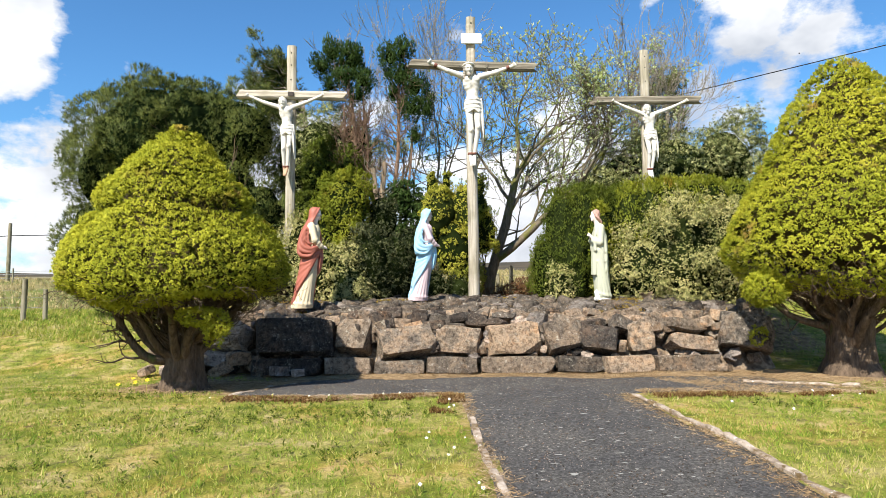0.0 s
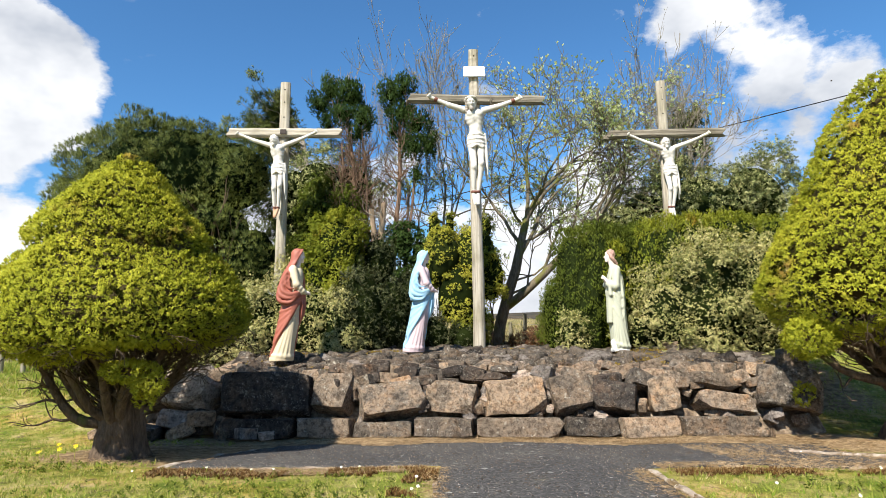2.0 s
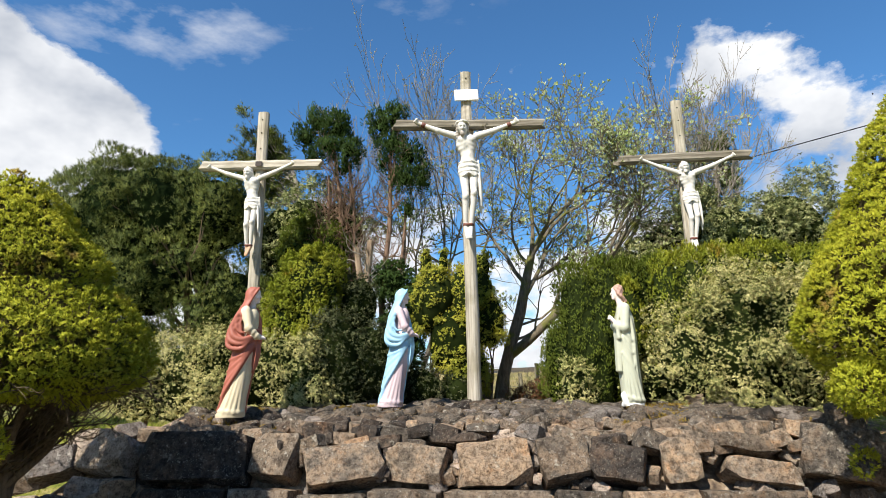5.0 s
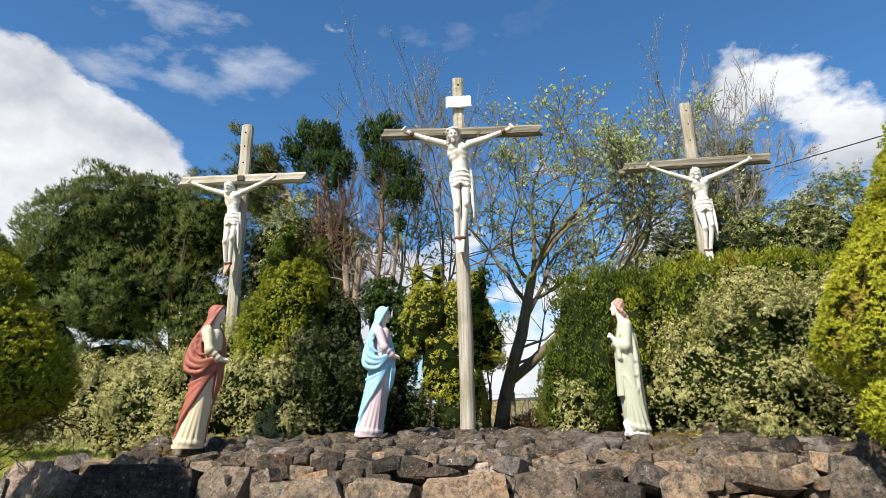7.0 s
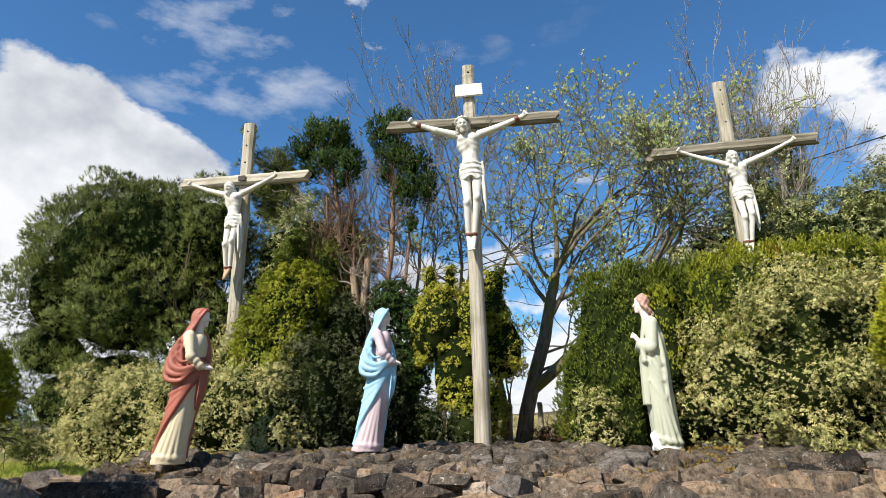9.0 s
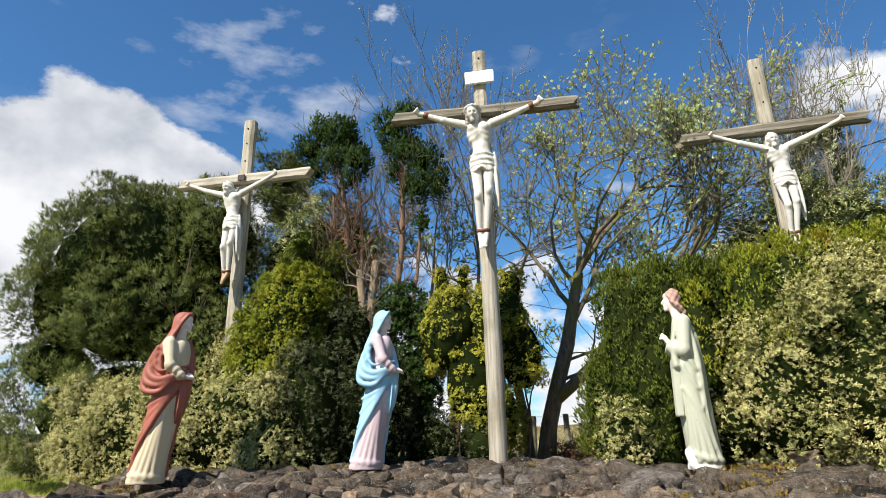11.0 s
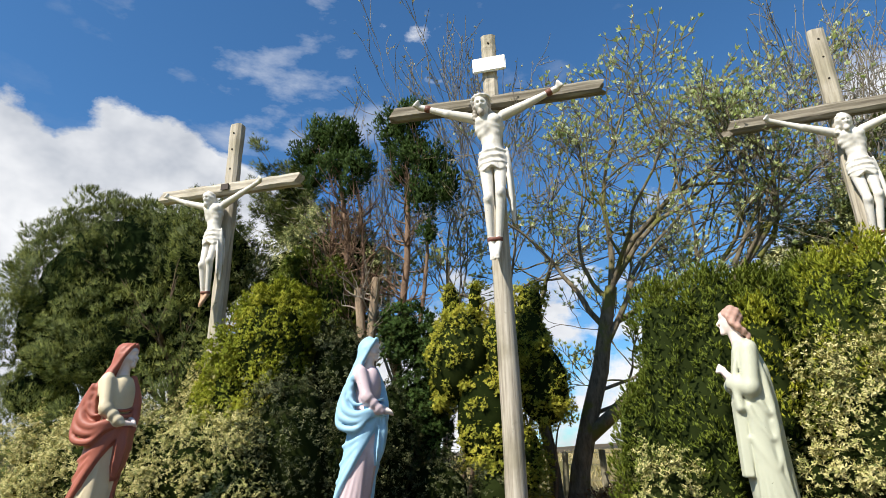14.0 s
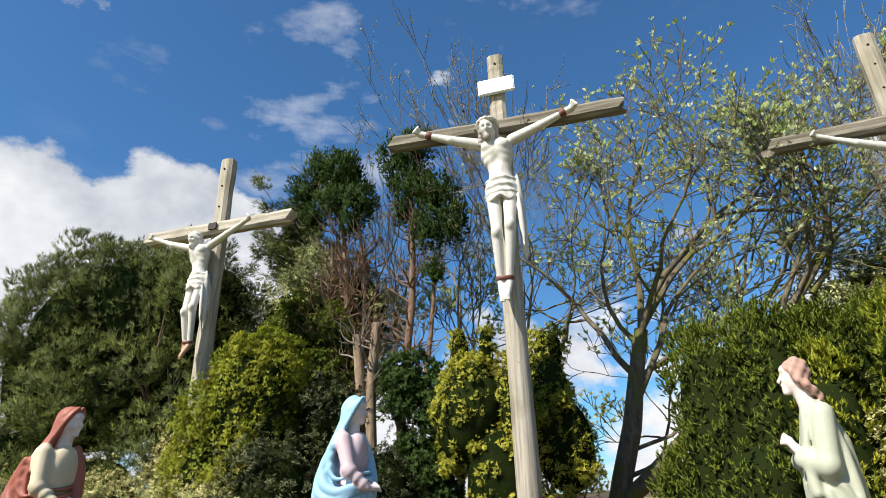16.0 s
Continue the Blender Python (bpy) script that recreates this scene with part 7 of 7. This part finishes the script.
def build_whitebeam():
    root = plant("whitebeam_tree", (1.15, 15.5, 0.7), "many-stemmed tree with young pale green spring leaves", "tree")
    Y = 15.5
    main = [(1.12, Y, 0.6), (1.22, Y, 1.3), (1.42, Y, 2.0), (1.62, Y, 2.6), (1.75, Y, 3.2), (1.9, Y, 3.8)]
    left = [(0.88, Y + 0.1, 0.6), (0.84, Y + 0.1, 1.3), (0.72, Y + 0.1, 2.0), (0.55, Y + 0.1, 3.0)]
    low = [(1.3, Y, 1.65), (1.75, Y - 0.1, 2.0), (2.25, Y - 0.1, 2.45), (2.8, Y, 3.0), (3.5, Y, 3.6)]
    pieces = [tube(main, [0.17, 0.135, 0.125, 0.12, 0.10, 0.085], 10), tube(left, [0.10, 0.085, 0.075, 0.055], 8), tube(low, [0.10, 0.1, 0.09, 0.08, 0.06], 8)]
    trunk = limbs("trunk", root, pieces, BARK_MOSSY, "mossy brown leaning trunks")
    tips, tw = [], []
    starts = [((1.62, Y, 2.6), (0.75, -0.05, 1), 1.5, 0.07), ((1.75, Y, 3.2), (-0.55, 0.1, 1), 1.5, 0.06), ((1.9, Y, 3.8), (0.35, 0, 1), 1.7, 0.075), ((1.9, Y, 3.8), (-0.1, -0.1, 1), 1.7, 0.065), ((1.9, Y, 3.8), (0.8, 0.2, 0.9), 1.6, 0.06),
              ((2.25, Y, 2.45), (0.3, 0.1, 1), 1.5, 0.05), ((2.8, Y, 3.0), (0.35, 0, 1), 1.7, 0.055), ((3.5, Y, 3.6), (0.5, 0, 0.9), 1.6, 0.055), ((3.5, Y, 3.6), (0.05, 0, 1), 1.6, 0.05), ((0.55, Y, 3.0), (-0.3, 0.1, 1), 1.4, 0.05), ((0.55, Y, 3.0), (0.25, 0.1, 1), 1.6, 0.05),
              ((1.42, Y, 2.0), (1.0, 0.1, 0.4), 1.3, 0.04), ((1.75, Y, 3.2), (0.9, -0.1, 0.5), 1.4, 0.045), ((3.9, Y, 4.0), (0.8, 0.1, 0.8), 1.5, 0.05), ((1.5, Y, 2.3), (0.9, 0, 0.35), 1.2, 0.035),
              ((1.8, Y, 3.5), (0.15, -0.3, 1), 1.9, 0.055), ((2.5, Y, 2.7), (0.6, -0.2, 1), 1.9, 0.05), ((3.2, Y, 3.3), (0.7, 0.2, 1), 1.8, 0.05), ((1.85, Y, 3.6), (-0.75, -0.1, 0.7), 1.3, 0.045)]
    for i, (p, d, ln, r) in enumerate(starts):
        got = grow(p, d, ln, r * 0.78, 4, 900 + i, (3, 4), 0.78, 0.21, 0.68, 0.06, seg=4, sides=(6, 5, 4, 3, 3), min_r=0.0065, tips=tips)
        for v, _ in got:
            v[:, 1] = Y + (v[:, 1] - Y) * np.where(v[:, 1] < Y, 0.4, 1.0)      # the crown is clipped flat behind the crosses
        v, f = join(got)
        part("limb", raw_mesh("limb", v, f, BARK_MOSSY, True), trunk, "grey-brown limb with many twigs")
    rg = np.random.RandomState(71)
    P, D = np.array([p for p, _ in tips]), np.array([w for _, w in tips])
    P[:, 1] = Y + (P[:, 1] - Y) * np.where(P[:, 1] < Y, 0.4, 1.0)
    ok = rg.uniform(0, 1, len(P)) < 0.85
    P, D = P[ok], D[ok]
    foliage("leaves", root, "cup", P, D + np.array([0, 0, 0.6]), rg.uniform(0.05, 0.105, len(P)), 72, YOUNG_LEAF, "fresh pale green opening leaves")


build_whitebeam()
for where, label, seed, stems, top in (((-1.2, 17.0, 1.0), "leafless grey tree with fine upright twigs", 1100, ((-2.0, -0.14), (-1.3, 0.0), (-0.6, 0.14)), 9.7), ((6.5, 18.5, 1.0), "leafless grey tree rising behind the evergreen bush", 1200, ((5.6, -0.1), (6.4, 0.0), (7.2, 0.08)), 9.6)):
    tree("bare_tree", where, [((x, where[1], 0.9), (w, 0, 1), 3.0, 0.11, 5) for x, w in stems], label, BARK_GREY, seed, 5, BUD, 1, 0.04, top, 0.66,
         split=(3, 4), spread=0.7, shrink=0.7, up=0.1, min_r=0.0075, seg=4, wander=0.15, sides=(8, 6, 4, 3, 3, 3))


def scraggly(base, trunk, fan, count, reach, seed, label):
    """A thin windswept conifer: limbs fan out from the upper trunk between two bearings (degrees from the upright), brushes of needles along them."""
    rg = np.random.RandomState(seed)
    root = plant("scraggly_conifer", base, label, "conifer")
    trunk = np.array(trunk, float)
    pieces = [tube(trunk, np.linspace(0.13, 0.03, len(trunk)), 8)]
    C, A = [], []
    for k in range(count):
        u = rg.uniform(0.55, 1.0) * (len(trunk) - 1)
        i = min(int(u), len(trunk) - 2)
        p = trunk[i] + (trunk[i + 1] - trunk[i]) * (u - i)
        a = radians(rg.uniform(*fan))
        d = np.array([math.sin(a), rg.normal() * 0.3, math.cos(a)])
        ln = reach * rg.uniform(0.6, 1.1) * (0.45 + 0.55 * abs(math.sin(a)))
        t = np.linspace(0, 1, 7)[:, None]
        pts = p + d * ln * t + np.array([0, 0, 0.25]) * ln * t ** 2 + rg.normal(size=(7, 3)) * 0.035
        pieces.append(tube(pts, np.linspace(0.022, 0.005, 7), 4))
        for q in range(9):
            v = rg.uniform(0.4, 1.02) * 6
            j = min(int(v), 5)
            c = pts[j] + (pts[j + 1] - pts[j]) * (v - j)
            w = d + rg.normal(size=3) * 0.55 + np.array([0, 0, 0.3])
            tip = c + w / np.linalg.norm(w) * rg.uniform(0.08, 0.26)
            pieces.append(tube([c, tip], [0.006, 0.003], 3))
            C += [tip, 0.5 * (c + tip)]
            A += [w, w]
    limbs("trunk", root, pieces, BARK_GREY, "thin grey trunk and bare limbs")
    tufts("crown", root, "needles", np.array(C), np.array(A), rg.uniform(0.07, 0.13, len(C)), 8, 0.125, seed, PINE, "thin dark windswept needles", 1.0, 0.2, 0.5)


scraggly((-3.7, 17.0, 0.8), [(-3.5, 17, 0.7), (-3.6, 17, 3), (-3.75, 17, 5), (-3.95, 17, 6.3), (-4.2, 17, 6.85)], (-88, -32), 46, 1.5, 81, "thin windswept dark conifer with a bare trunk")
scraggly((7.2, 19.2, 1.0), [(7.2, 19.2, 0.9), (7.2, 19.2, 3), (7.2, 19.2, 5), (7.2, 19.2, 6.2), (7.25, 19.2, 7.1)], (-75, 70), 26, 0.85, 82, "dark conifer top showing behind the bushes")

# bramble thicket in the gap behind the mound
rgx = np.random.RandomState(66)
bramble = plant("bramble_thicket", (2.1, 15.9, 0.7), "tangled russet bramble stems with small leaves", "bramble")
_pc = []
for k in range(34):
    _pc += grow((rgx.uniform(1.3, 2.7), rgx.uniform(14.9, 16.5), 0.68), (rgx.uniform(-1, 1), rgx.uniform(-0.5, 0.5), 0.7), rgx.uniform(0.35, 0.6), 0.01, 1, 1300 + k, (2, 3), 0.8, 0.3, 0.7, -0.02, sides=(4, 3))
limbs("twig_mass", bramble, _pc, BARK)
_p, _d = cloud_points([(2.1, 15.6, 0.95, 0.6, 0.5, 0.32), (1.5, 15.4, 0.85, 0.4, 0.3, 0.2)], 900, 67, 0.3, 4, 0.8, 2.0, 0.7)
foliage("leaves", bramble, "rosette", _p, _d + np.array([0, 0, 0.4]), 0.07, 68, RUSSET)

# fences, pole and cables ------------------------------------------------------------


def fence_post(at, h, r, lean, seed):
    z = float(ground_z(at[0], at[1]))
    ob = tagged(new("fence_post", round_pole("fence_post", h + 0.2, r, r * 0.92, POST_WOOD, seed)), "round weathered wooden fence post", "fence post", "field fence posts")
    ob.matrix_world = Matrix.Translation((at[0], at[1], z - 0.2)) @ pose(0, 0, 0, lean[0], lean[1], 0)
    cap = part("post_top", disc("post_top", r * 0.93, 0.02, POST_WOOD), ob)
    cap.location = (0, 0, h + 0.205)
    return ob


for i, (x, y, h, r) in enumerate(((-9.75, 14.1, 0.98, 0.06), (-9.3, 14.2, 0.72, 0.055), (1.62, 17.8, 0.62, 0.055), (1.3, 18.0, 0.82, 0.06), (2.0, 18.0, 0.85, 0.06), (0.6, 18.0, 0.8, 0.055), (-13.2, 14.6, 0.95, 0.06), (4.0, 18.2, 0.8, 0.055))):
    fence_post((x, y), h, r, (2 * math.sin(i * 3), 2 * math.cos(i * 5)), i)
for i in range(12):
    fence_post((-34 + i * 2.6, 40 + 0.3 * i), 1.0, 0.05, (0, 2 * math.sin(i * 4)), 30 + i)


def strand(name, pts, r, material, label, category):
    v, f = tube(pts, [r] * len(pts), 4)
    return tagged(new(name, raw_mesh(name, v, f, material, True)), label, category)


def sagging(a, b, sag, n=12):
    t = np.linspace(0, 1, n)[:, None]
    p = np.array(a) * (1 - t) + np.array(b) * t
    p[:, 2] -= sag * 4 * (t * (1 - t))[:, 0]
    return p


for dz in (0.35, 0.6, 0.8):
    strand("fence_wire", sagging((-13.2, 14.55, float(ground_z(-13.2, 14.5)) + dz), (-9.3, 14.15, float(ground_z(-9.3, 14.2)) + dz * 0.9), 0.03), 0.004, WIRE, "thin grey fence wire between wooden posts", "wire")
    strand("fence_wire", sagging((0.6, 18.0, float(ground_z(0.6, 18)) + dz), (4.0, 18.2, float(ground_z(4, 18)) + dz), 0.03), 0.004, WIRE, "thin grey fence wire behind the bushes", "wire")
    strand("fence_wire", sagging((-34, 40, float(ground_z(-34, 40)) + dz), (-5.4, 43.3, float(ground_z(-5.4, 43)) + dz), 0.0), 0.012, WIRE, "distant field fence wire", "wire")
pole = tagged(new("utility_pole", round_pole("utility_pole", 4.6, 0.15, 0.12, POST_WOOD, 77)), "tall dark wooden utility pole in the field", "utility pole")
pole.matrix_world = Matrix.Translation((-32.3, 45, float(ground_z(-32.3, 45)) - 0.3)) @ pose(0, 0, 0, 0, 2, 0)
strand("overhead_cable", sagging((-32.2, 45, 4.5), (-8.0, 55, 6.6), 0.3), 0.03, CABLE, "thin dark overhead cable from the pole", "cable")
strand("overhead_cable", sagging((-32.2, 45, 4.5), (-60, 42, 3.4), 0.3), 0.03, CABLE, "thin dark overhead cable from the pole", "cable")
strand("overhead_cable", sagging((60.0, 13.95, 18.26), (-2, 21.5, 5.23), 0.0, 24), 0.016, CABLE, "black overhead cable crossing the sky", "cable")

# grass, litter and flowers ------------------------------------------------------------


def lawn_ok(x, y):
    onpath = path_area(x, y)
    kerbish = (np.abs(y - 6.85) < 0.07) & (x > -2.6) & (x < 4.9)
    bare = (np.hypot((x + 3.0) / 1.2, (y - 8.1) / 0.85) < 0.95) | (np.hypot((x - 5.8) / 1.3, (y - 8.6) / 0.9) < 0.9) | ((y > 6.9) & (x > -2.6) & (x < 5.2))
    stem_l = np.abs(x - (0.35 - 0.06 * (y - 3.7))) < 0.09
    stem_r = np.abs(x - (2.36 - 0.083 * (y - 3.7))) < 0.09
    return ~(onpath | kerbish | bare | ((stem_l | stem_r) & (y < 7)))


def build_grass():
    rg = np.random.RandomState(5)
    n = 54000
    y = np.concatenate([2.4 + 11.3 * rg.uniform(0, 1, n) ** 1.6, rg.uniform(-9, 14, 5000)])
    x = np.concatenate([rg.uniform(-1, 1, n) * (3.2 + 0.75 * y[:n]) - 0.6, rg.normal(size=5000) * 7.5])
    y = y + np.where(y < 5.0, rg.normal(size=len(y)) * 0.9, 0.0)      # the blades thin out behind
    ok = lawn_ok(x, y) & ~((y > 9.3) & (x > -4.2) & (x < 5.8))
    x, y = x[ok], y[ok]
    P = np.column_stack([x, y, ground_z(x, y)])
    clump = waves(P, 3.0, 6)
    s = np.where(np.arange(len(x)) < len(x) * 0.86, 1.0, 1.7) * (0.03 + 0.02 * rg.uniform(0, 1, len(x))) + 0.035 * np.clip(clump, 0, 1) * rg.uniform(0, 1, len(x))
    D = np.column_stack([rg.normal(size=(len(x), 2)) * 0.35, np.ones(len(x))])
    v, f = scatter("blades", P, D, s, 6)
    tagged(new("lawn_grass", raw_mesh("lawn_grass", v, f, GRASS)), "short patchy green and straw lawn grass", "grass", "", "stuff")
    # long dry grass along the field fence and right-hand ground
    n = 9000
    x = np.concatenate([rg.uniform(-15, -5.2, n), rg.uniform(6.2, 12, n // 4)])
    y = np.concatenate([rg.uniform(11.8, 17, n), rg.uniform(14, 18, n // 4)])
    keep = (y > 11.8 + 0.5 * np.sin(x * 2))
    x, y = x[keep], y[keep]
    P = np.column_stack([x, y, ground_z(x, y)])
    D = np.column_stack([rg.normal(size=(len(x), 2)) * 0.25 + 0.1, np.ones(len(x))])
    v, f = scatter("blades", P, D, rg.uniform(0.05, 0.15, len(x)), 8)
    tagged(new("long_grass", raw_mesh("long_grass", v, f, GRASS)), "longer green grass along the field fence", "grass", "", "stuff")
    n = 9000
    x, y = rg.uniform(-45, 30, n), 17 + 33 * rg.uniform(0, 1, n)
    P = np.column_stack([x, y, ground_z(x, y)])
    v, f = scatter("blades", P, np.column_stack([rg.normal(size=(n, 2)) * 0.2, np.ones(n)]), rg.uniform(0.12, 0.32, n), 9)
    tagged(new("field_grass", raw_mesh("field_grass", v, f, REED)), "rough tan field grass and rushes", "grass", "", "stuff")


build_grass()


def build_litter():
    rg = np.random.RandomState(15)
    xs, ys = [], []
    for x0, x1, y0, y1, n in ((-2.4, 4.9, 9.0, 9.55, 7500), (3.0, 5.6, 7.0, 9.2, 5200), (-4.0, -2.1, 7.2, 9.3, 3600), (-2.4, 0.1, 6.62, 6.84, 2600), (2.2, 4.8, 6.7, 7.05, 1800), (-3.2, 5.2, 10.2, 12.6, 7500)):
        xs.append(rg.uniform(x0, x1, n))
        ys.append(rg.uniform(y0, y1, n))
    t = rg.uniform(0, 1, 2600)
    yy = 1.5 + 5.3 * t
    xs.append(2.36 - 0.083 * (yy - 3.7) - np.abs(rg.normal(size=2600)) * 0.11 - 0.03)
    ys.append(yy)
    t = rg.uniform(0, 1, 1500)
    yy = 1.5 + 5.3 * t
    xs.append(0.35 - 0.06 * (yy - 3.7) + rg.normal(size=1500) * 0.07)
    ys.append(yy)
    x, y = np.concatenate(xs), np.concatenate(ys)
    z = ground_z(x, y) + 0.018
    z = np.where(y > 10.2, mound_z(x, y) - 0.015, z)
    P = np.column_stack([x, y, z])
    ok = waves(P, 2.2, 16) + rg.uniform(-0.5, 0.5, len(x)) > -0.1
    P = P[ok]
    v, f = scatter("straw", P, np.tile([0, 0, 1.0], (len(P), 1)) + rg.normal(size=P.shape) * 0.1, rg.uniform(0.03, 0.065, len(P)), 17)
    tagged(new("needle_litter", raw_mesh("needle_litter", v, f, LITTER)), "brown fallen needles and dry moss beside the wall", "litter", "", "stuff")
    # moss cushions among the rubble
    n = 5200
    x, y = rg.uniform(-3.2, 5.2, n), rg.uniform(10.2, 12.8, n)
    P = np.column_stack([x, y, mound_z(x, y) + 0.0])
    P = P[waves(P, 3.4, 18) > 0.3]
    v, f = scatter("tuft", P, np.tile([0, 0, 1.0], (len(P), 1)) + rg.normal(size=P.shape) * 0.3, 0.045, 19)
    tagged(new("moss", raw_mesh("moss", v, f, MOSS)), "yellow-brown moss cushions between the stones", "moss", "", "stuff")


build_litter()


def flower_mesh(name, petals, r, petal_mat, cup):
    bm = bmesh.new()
    for k in range(petals):
        a = k * 2 * math.pi / petals
        pts = [(0, 0, 0), (r * 0.6 * math.cos(a - 0.35), r * 0.6 * math.sin(a - 0.35), cup), (r * math.cos(a), r * math.sin(a), cup * 1.2), (r * 0.6 * math.cos(a + 0.35), r * 0.6 * math.sin(a + 0.35), cup)]
        bm.faces.new([bm.verts.new(p) for p in pts])
    return bm_mesh(name, bm, petal_mat)


def flower(name, x, y, h, petals, r, petal_mat, label, group, seed):
    rg = random.Random(seed)
    z = float(ground_z(x, y))
    root = tagged(empty(name, (x, y, z)), label, "flower", group)
    v, f = tube([(0, 0, -0.02), (0.004, 0, h * 0.5), (0.01, 0.005, h)], [0.004, 0.0035, 0.003], 4)
    part("stem", raw_mesh("stem", v, f, GRASS, True), root)
    head = part("petals", flower_mesh("petals", petals, r, petal_mat, r * 0.3), root)
    head.matrix_local = Matrix.Translation((0.01, 0.005, h)) @ pose(0, 0, 0, rg.uniform(20, 60), rg.uniform(-20, 20), 0)
    mid = part("flower_centre", disc("flower_centre", r * 0.3, r * 0.4, YELLOW_PETAL), root)
    mid.matrix_local = Matrix.Translation((0.01, 0.005, h + r * 0.2))


for i, (x, y, h) in enumerate(((-3.72, 7.35, 0.16), (-3.80, 7.45, 0.2), (-3.66, 7.52, 0.18), (-3.9, 7.3, 0.12))):
    flower("yellow_flower", x, y, h * 0.8, 6, 0.03, YELLOW_PETAL, "small yellow narcissus in the grass under the tree", "yellow flowers", i)
rgf = random.Random(3)
for i in range(26):
    if i < 12:
        x, y = rgf.gauss(0.05, 0.14), rgf.uniform(3.6, 6.3)
    elif i < 20:
        x, y = rgf.uniform(2.6, 4.6), rgf.gauss(6.2, 0.35)
    else:
        x, y = rgf.uniform(-2.6, -0.4), rgf.gauss(6.6, 0.12)
    if lawn_ok(np.array(x), np.array(y)):
        flower("daisy", x, y, rgf.uniform(0.035, 0.07), 8, rgf.uniform(0.010, 0.017), WHITE_PETAL, "tiny white daisy in the short grass", "daisies", 10 + i)


def build_grit():
    """Loose chippings and pale lichen patches on the asphalt."""
    rg = np.random.RandomState(25)
    for name, n, size, material, label in (("asphalt_grit", 11000, (0.003, 0.0075), STONE_PALE, "loose pale chippings on the asphalt"), ("dark_grit", 9000, (0.005, 0.012), STONE_DARK, "dark chippings standing out of the asphalt")):
        x, y = rg.uniform(-2.4, 4.6, n), rg.uniform(1.5, 9.1, n)
        ok = path_area(x, y)
        x, y = x[ok], y[ok]
        c = np.column_stack([x, y, ground_z(x, y) + 0.015])
        r = rg.uniform(*size, len(x))
        a = rg.uniform(0, 6.28, len(x))
        V = np.stack([c + r[:, None] * np.column_stack([np.cos(a + q * 2.09), np.sin(a + q * 2.09), 0 * a]) for q in range(3)] + [c + np.column_stack([0 * a, 0 * a, r * 0.8])], 1).reshape(-1, 3)
        i = np.arange(len(x))[:, None] * 4
        F = np.concatenate([i + np.array([[0, 1, 3]]), i + np.array([[1, 2, 3]]), i + np.array([[2, 0, 3]])])
        tagged(new(name, raw_mesh(name, V, F, material)), label, "grit", "", "stuff")
    n = 620
    x, y = np.where(rg.uniform(0, 1, n) < 0.6, rg.normal(1.15, 0.4, n), rg.uniform(-2.2, 4.4, n)), rg.uniform(2.0, 8.8, n)
    ok = path_area(x, y)
    x, y = x[ok], y[ok]
    P = np.column_stack([x, y, ground_z(x, y) + 0.019])
    r = 0.005 + 0.016 * rg.uniform(0, 1, len(x)) ** 3
    a = np.arange(7) * 6.283 / 7
    V = P[:, None] + r[:, None, None] * np.stack([np.cos(a)[None] * rg.uniform(0.3, 2.4, (len(x), 7)), np.sin(a)[None] * rg.uniform(0.2, 1.3, (len(x), 7)), 0 * rg.uniform(0, 1, (len(x), 7))], -1)
    tagged(new("lichen_patches", raw_mesh("lichen_patches", V.reshape(-1, 3), np.arange(len(x) * 7).reshape(-1, 7), LICHEN)), "pale lichen spots on the dark asphalt", "lichen", "", "stuff")


def build_weeds():
    """Dark broad-leaved weeds in the lawn and brown moss along the kerbs."""
    rg = np.random.RandomState(35)
    Ps = []
    for cx, cy, n, r in ((-1.4, 6.0, 150, 0.55), (-0.6, 5.9, 60, 0.3), (-2.4, 5.6, 90, 0.5), (-3.6, 6.9, 90, 0.45), (-0.9, 4.6, 40, 0.3), (3.4, 6.3, 30, 0.3), (-3.0, 4.3, 50, 0.5)):
        Ps.append(np.column_stack([rg.normal(cx, r, n), rg.normal(cy, r * 0.45, n)]))
    q = np.vstack(Ps)
    q = q[lawn_ok(q[:, 0], q[:, 1])]
    P = np.column_stack([q, ground_z(q[:, 0], q[:, 1]) + 0.005])
    v, f = scatter("rosette", P, np.column_stack([rg.normal(size=(len(P), 2)) * 0.3, np.ones(len(P))]), rg.uniform(0.03, 0.06, len(P)), 36)
    tagged(new("lawn_weeds", raw_mesh("lawn_weeds", v, f, HEDGE_DARK)), "low dark green weeds in the lawn", "weeds", "", "stuff")
    n = 2600
    x = np.concatenate([rg.uniform(-2.4, 0.1, n), rg.uniform(2.3, 4.7, n // 2), rg.uniform(-0.15, 0.22, n // 3)])
    y = np.concatenate([6.76 - np.abs(rg.normal(size=n)) * 0.09, 6.74 - np.abs(rg.normal(size=n // 2)) * 0.07, rg.uniform(5.9, 6.75, n // 3)])
    P = np.column_stack([x, y, ground_z(x, y) + 0.004])
    P = P[waves(P, 3.0, 37) > -0.25]
    v, f = scatter("tuft", P, np.column_stack([rg.normal(size=(len(P), 2)) * 0.4, np.ones(len(P))]), rg.uniform(0.025, 0.05, len(P)), 38)
    tagged(new("kerb_moss", raw_mesh("kerb_moss", v, f, KERB_MOSS)), "dry brown moss along the lawn edge", "moss", "", "stuff")


KERB_MOSS = leaf_mat("brown_moss", [(0.0, (0.06, 0.03, 0.012)), (0.5, (0.15, 0.075, 0.025)), (0.95, (0.36, 0.26, 0.12))], 3.0, 0.9, 0.05, 0.1)
build_weeds()
LICHEN = Mat("pale_lichen", 0.95, 0.1).colour((0.30, 0.29, 0.265)).m
build_grit()
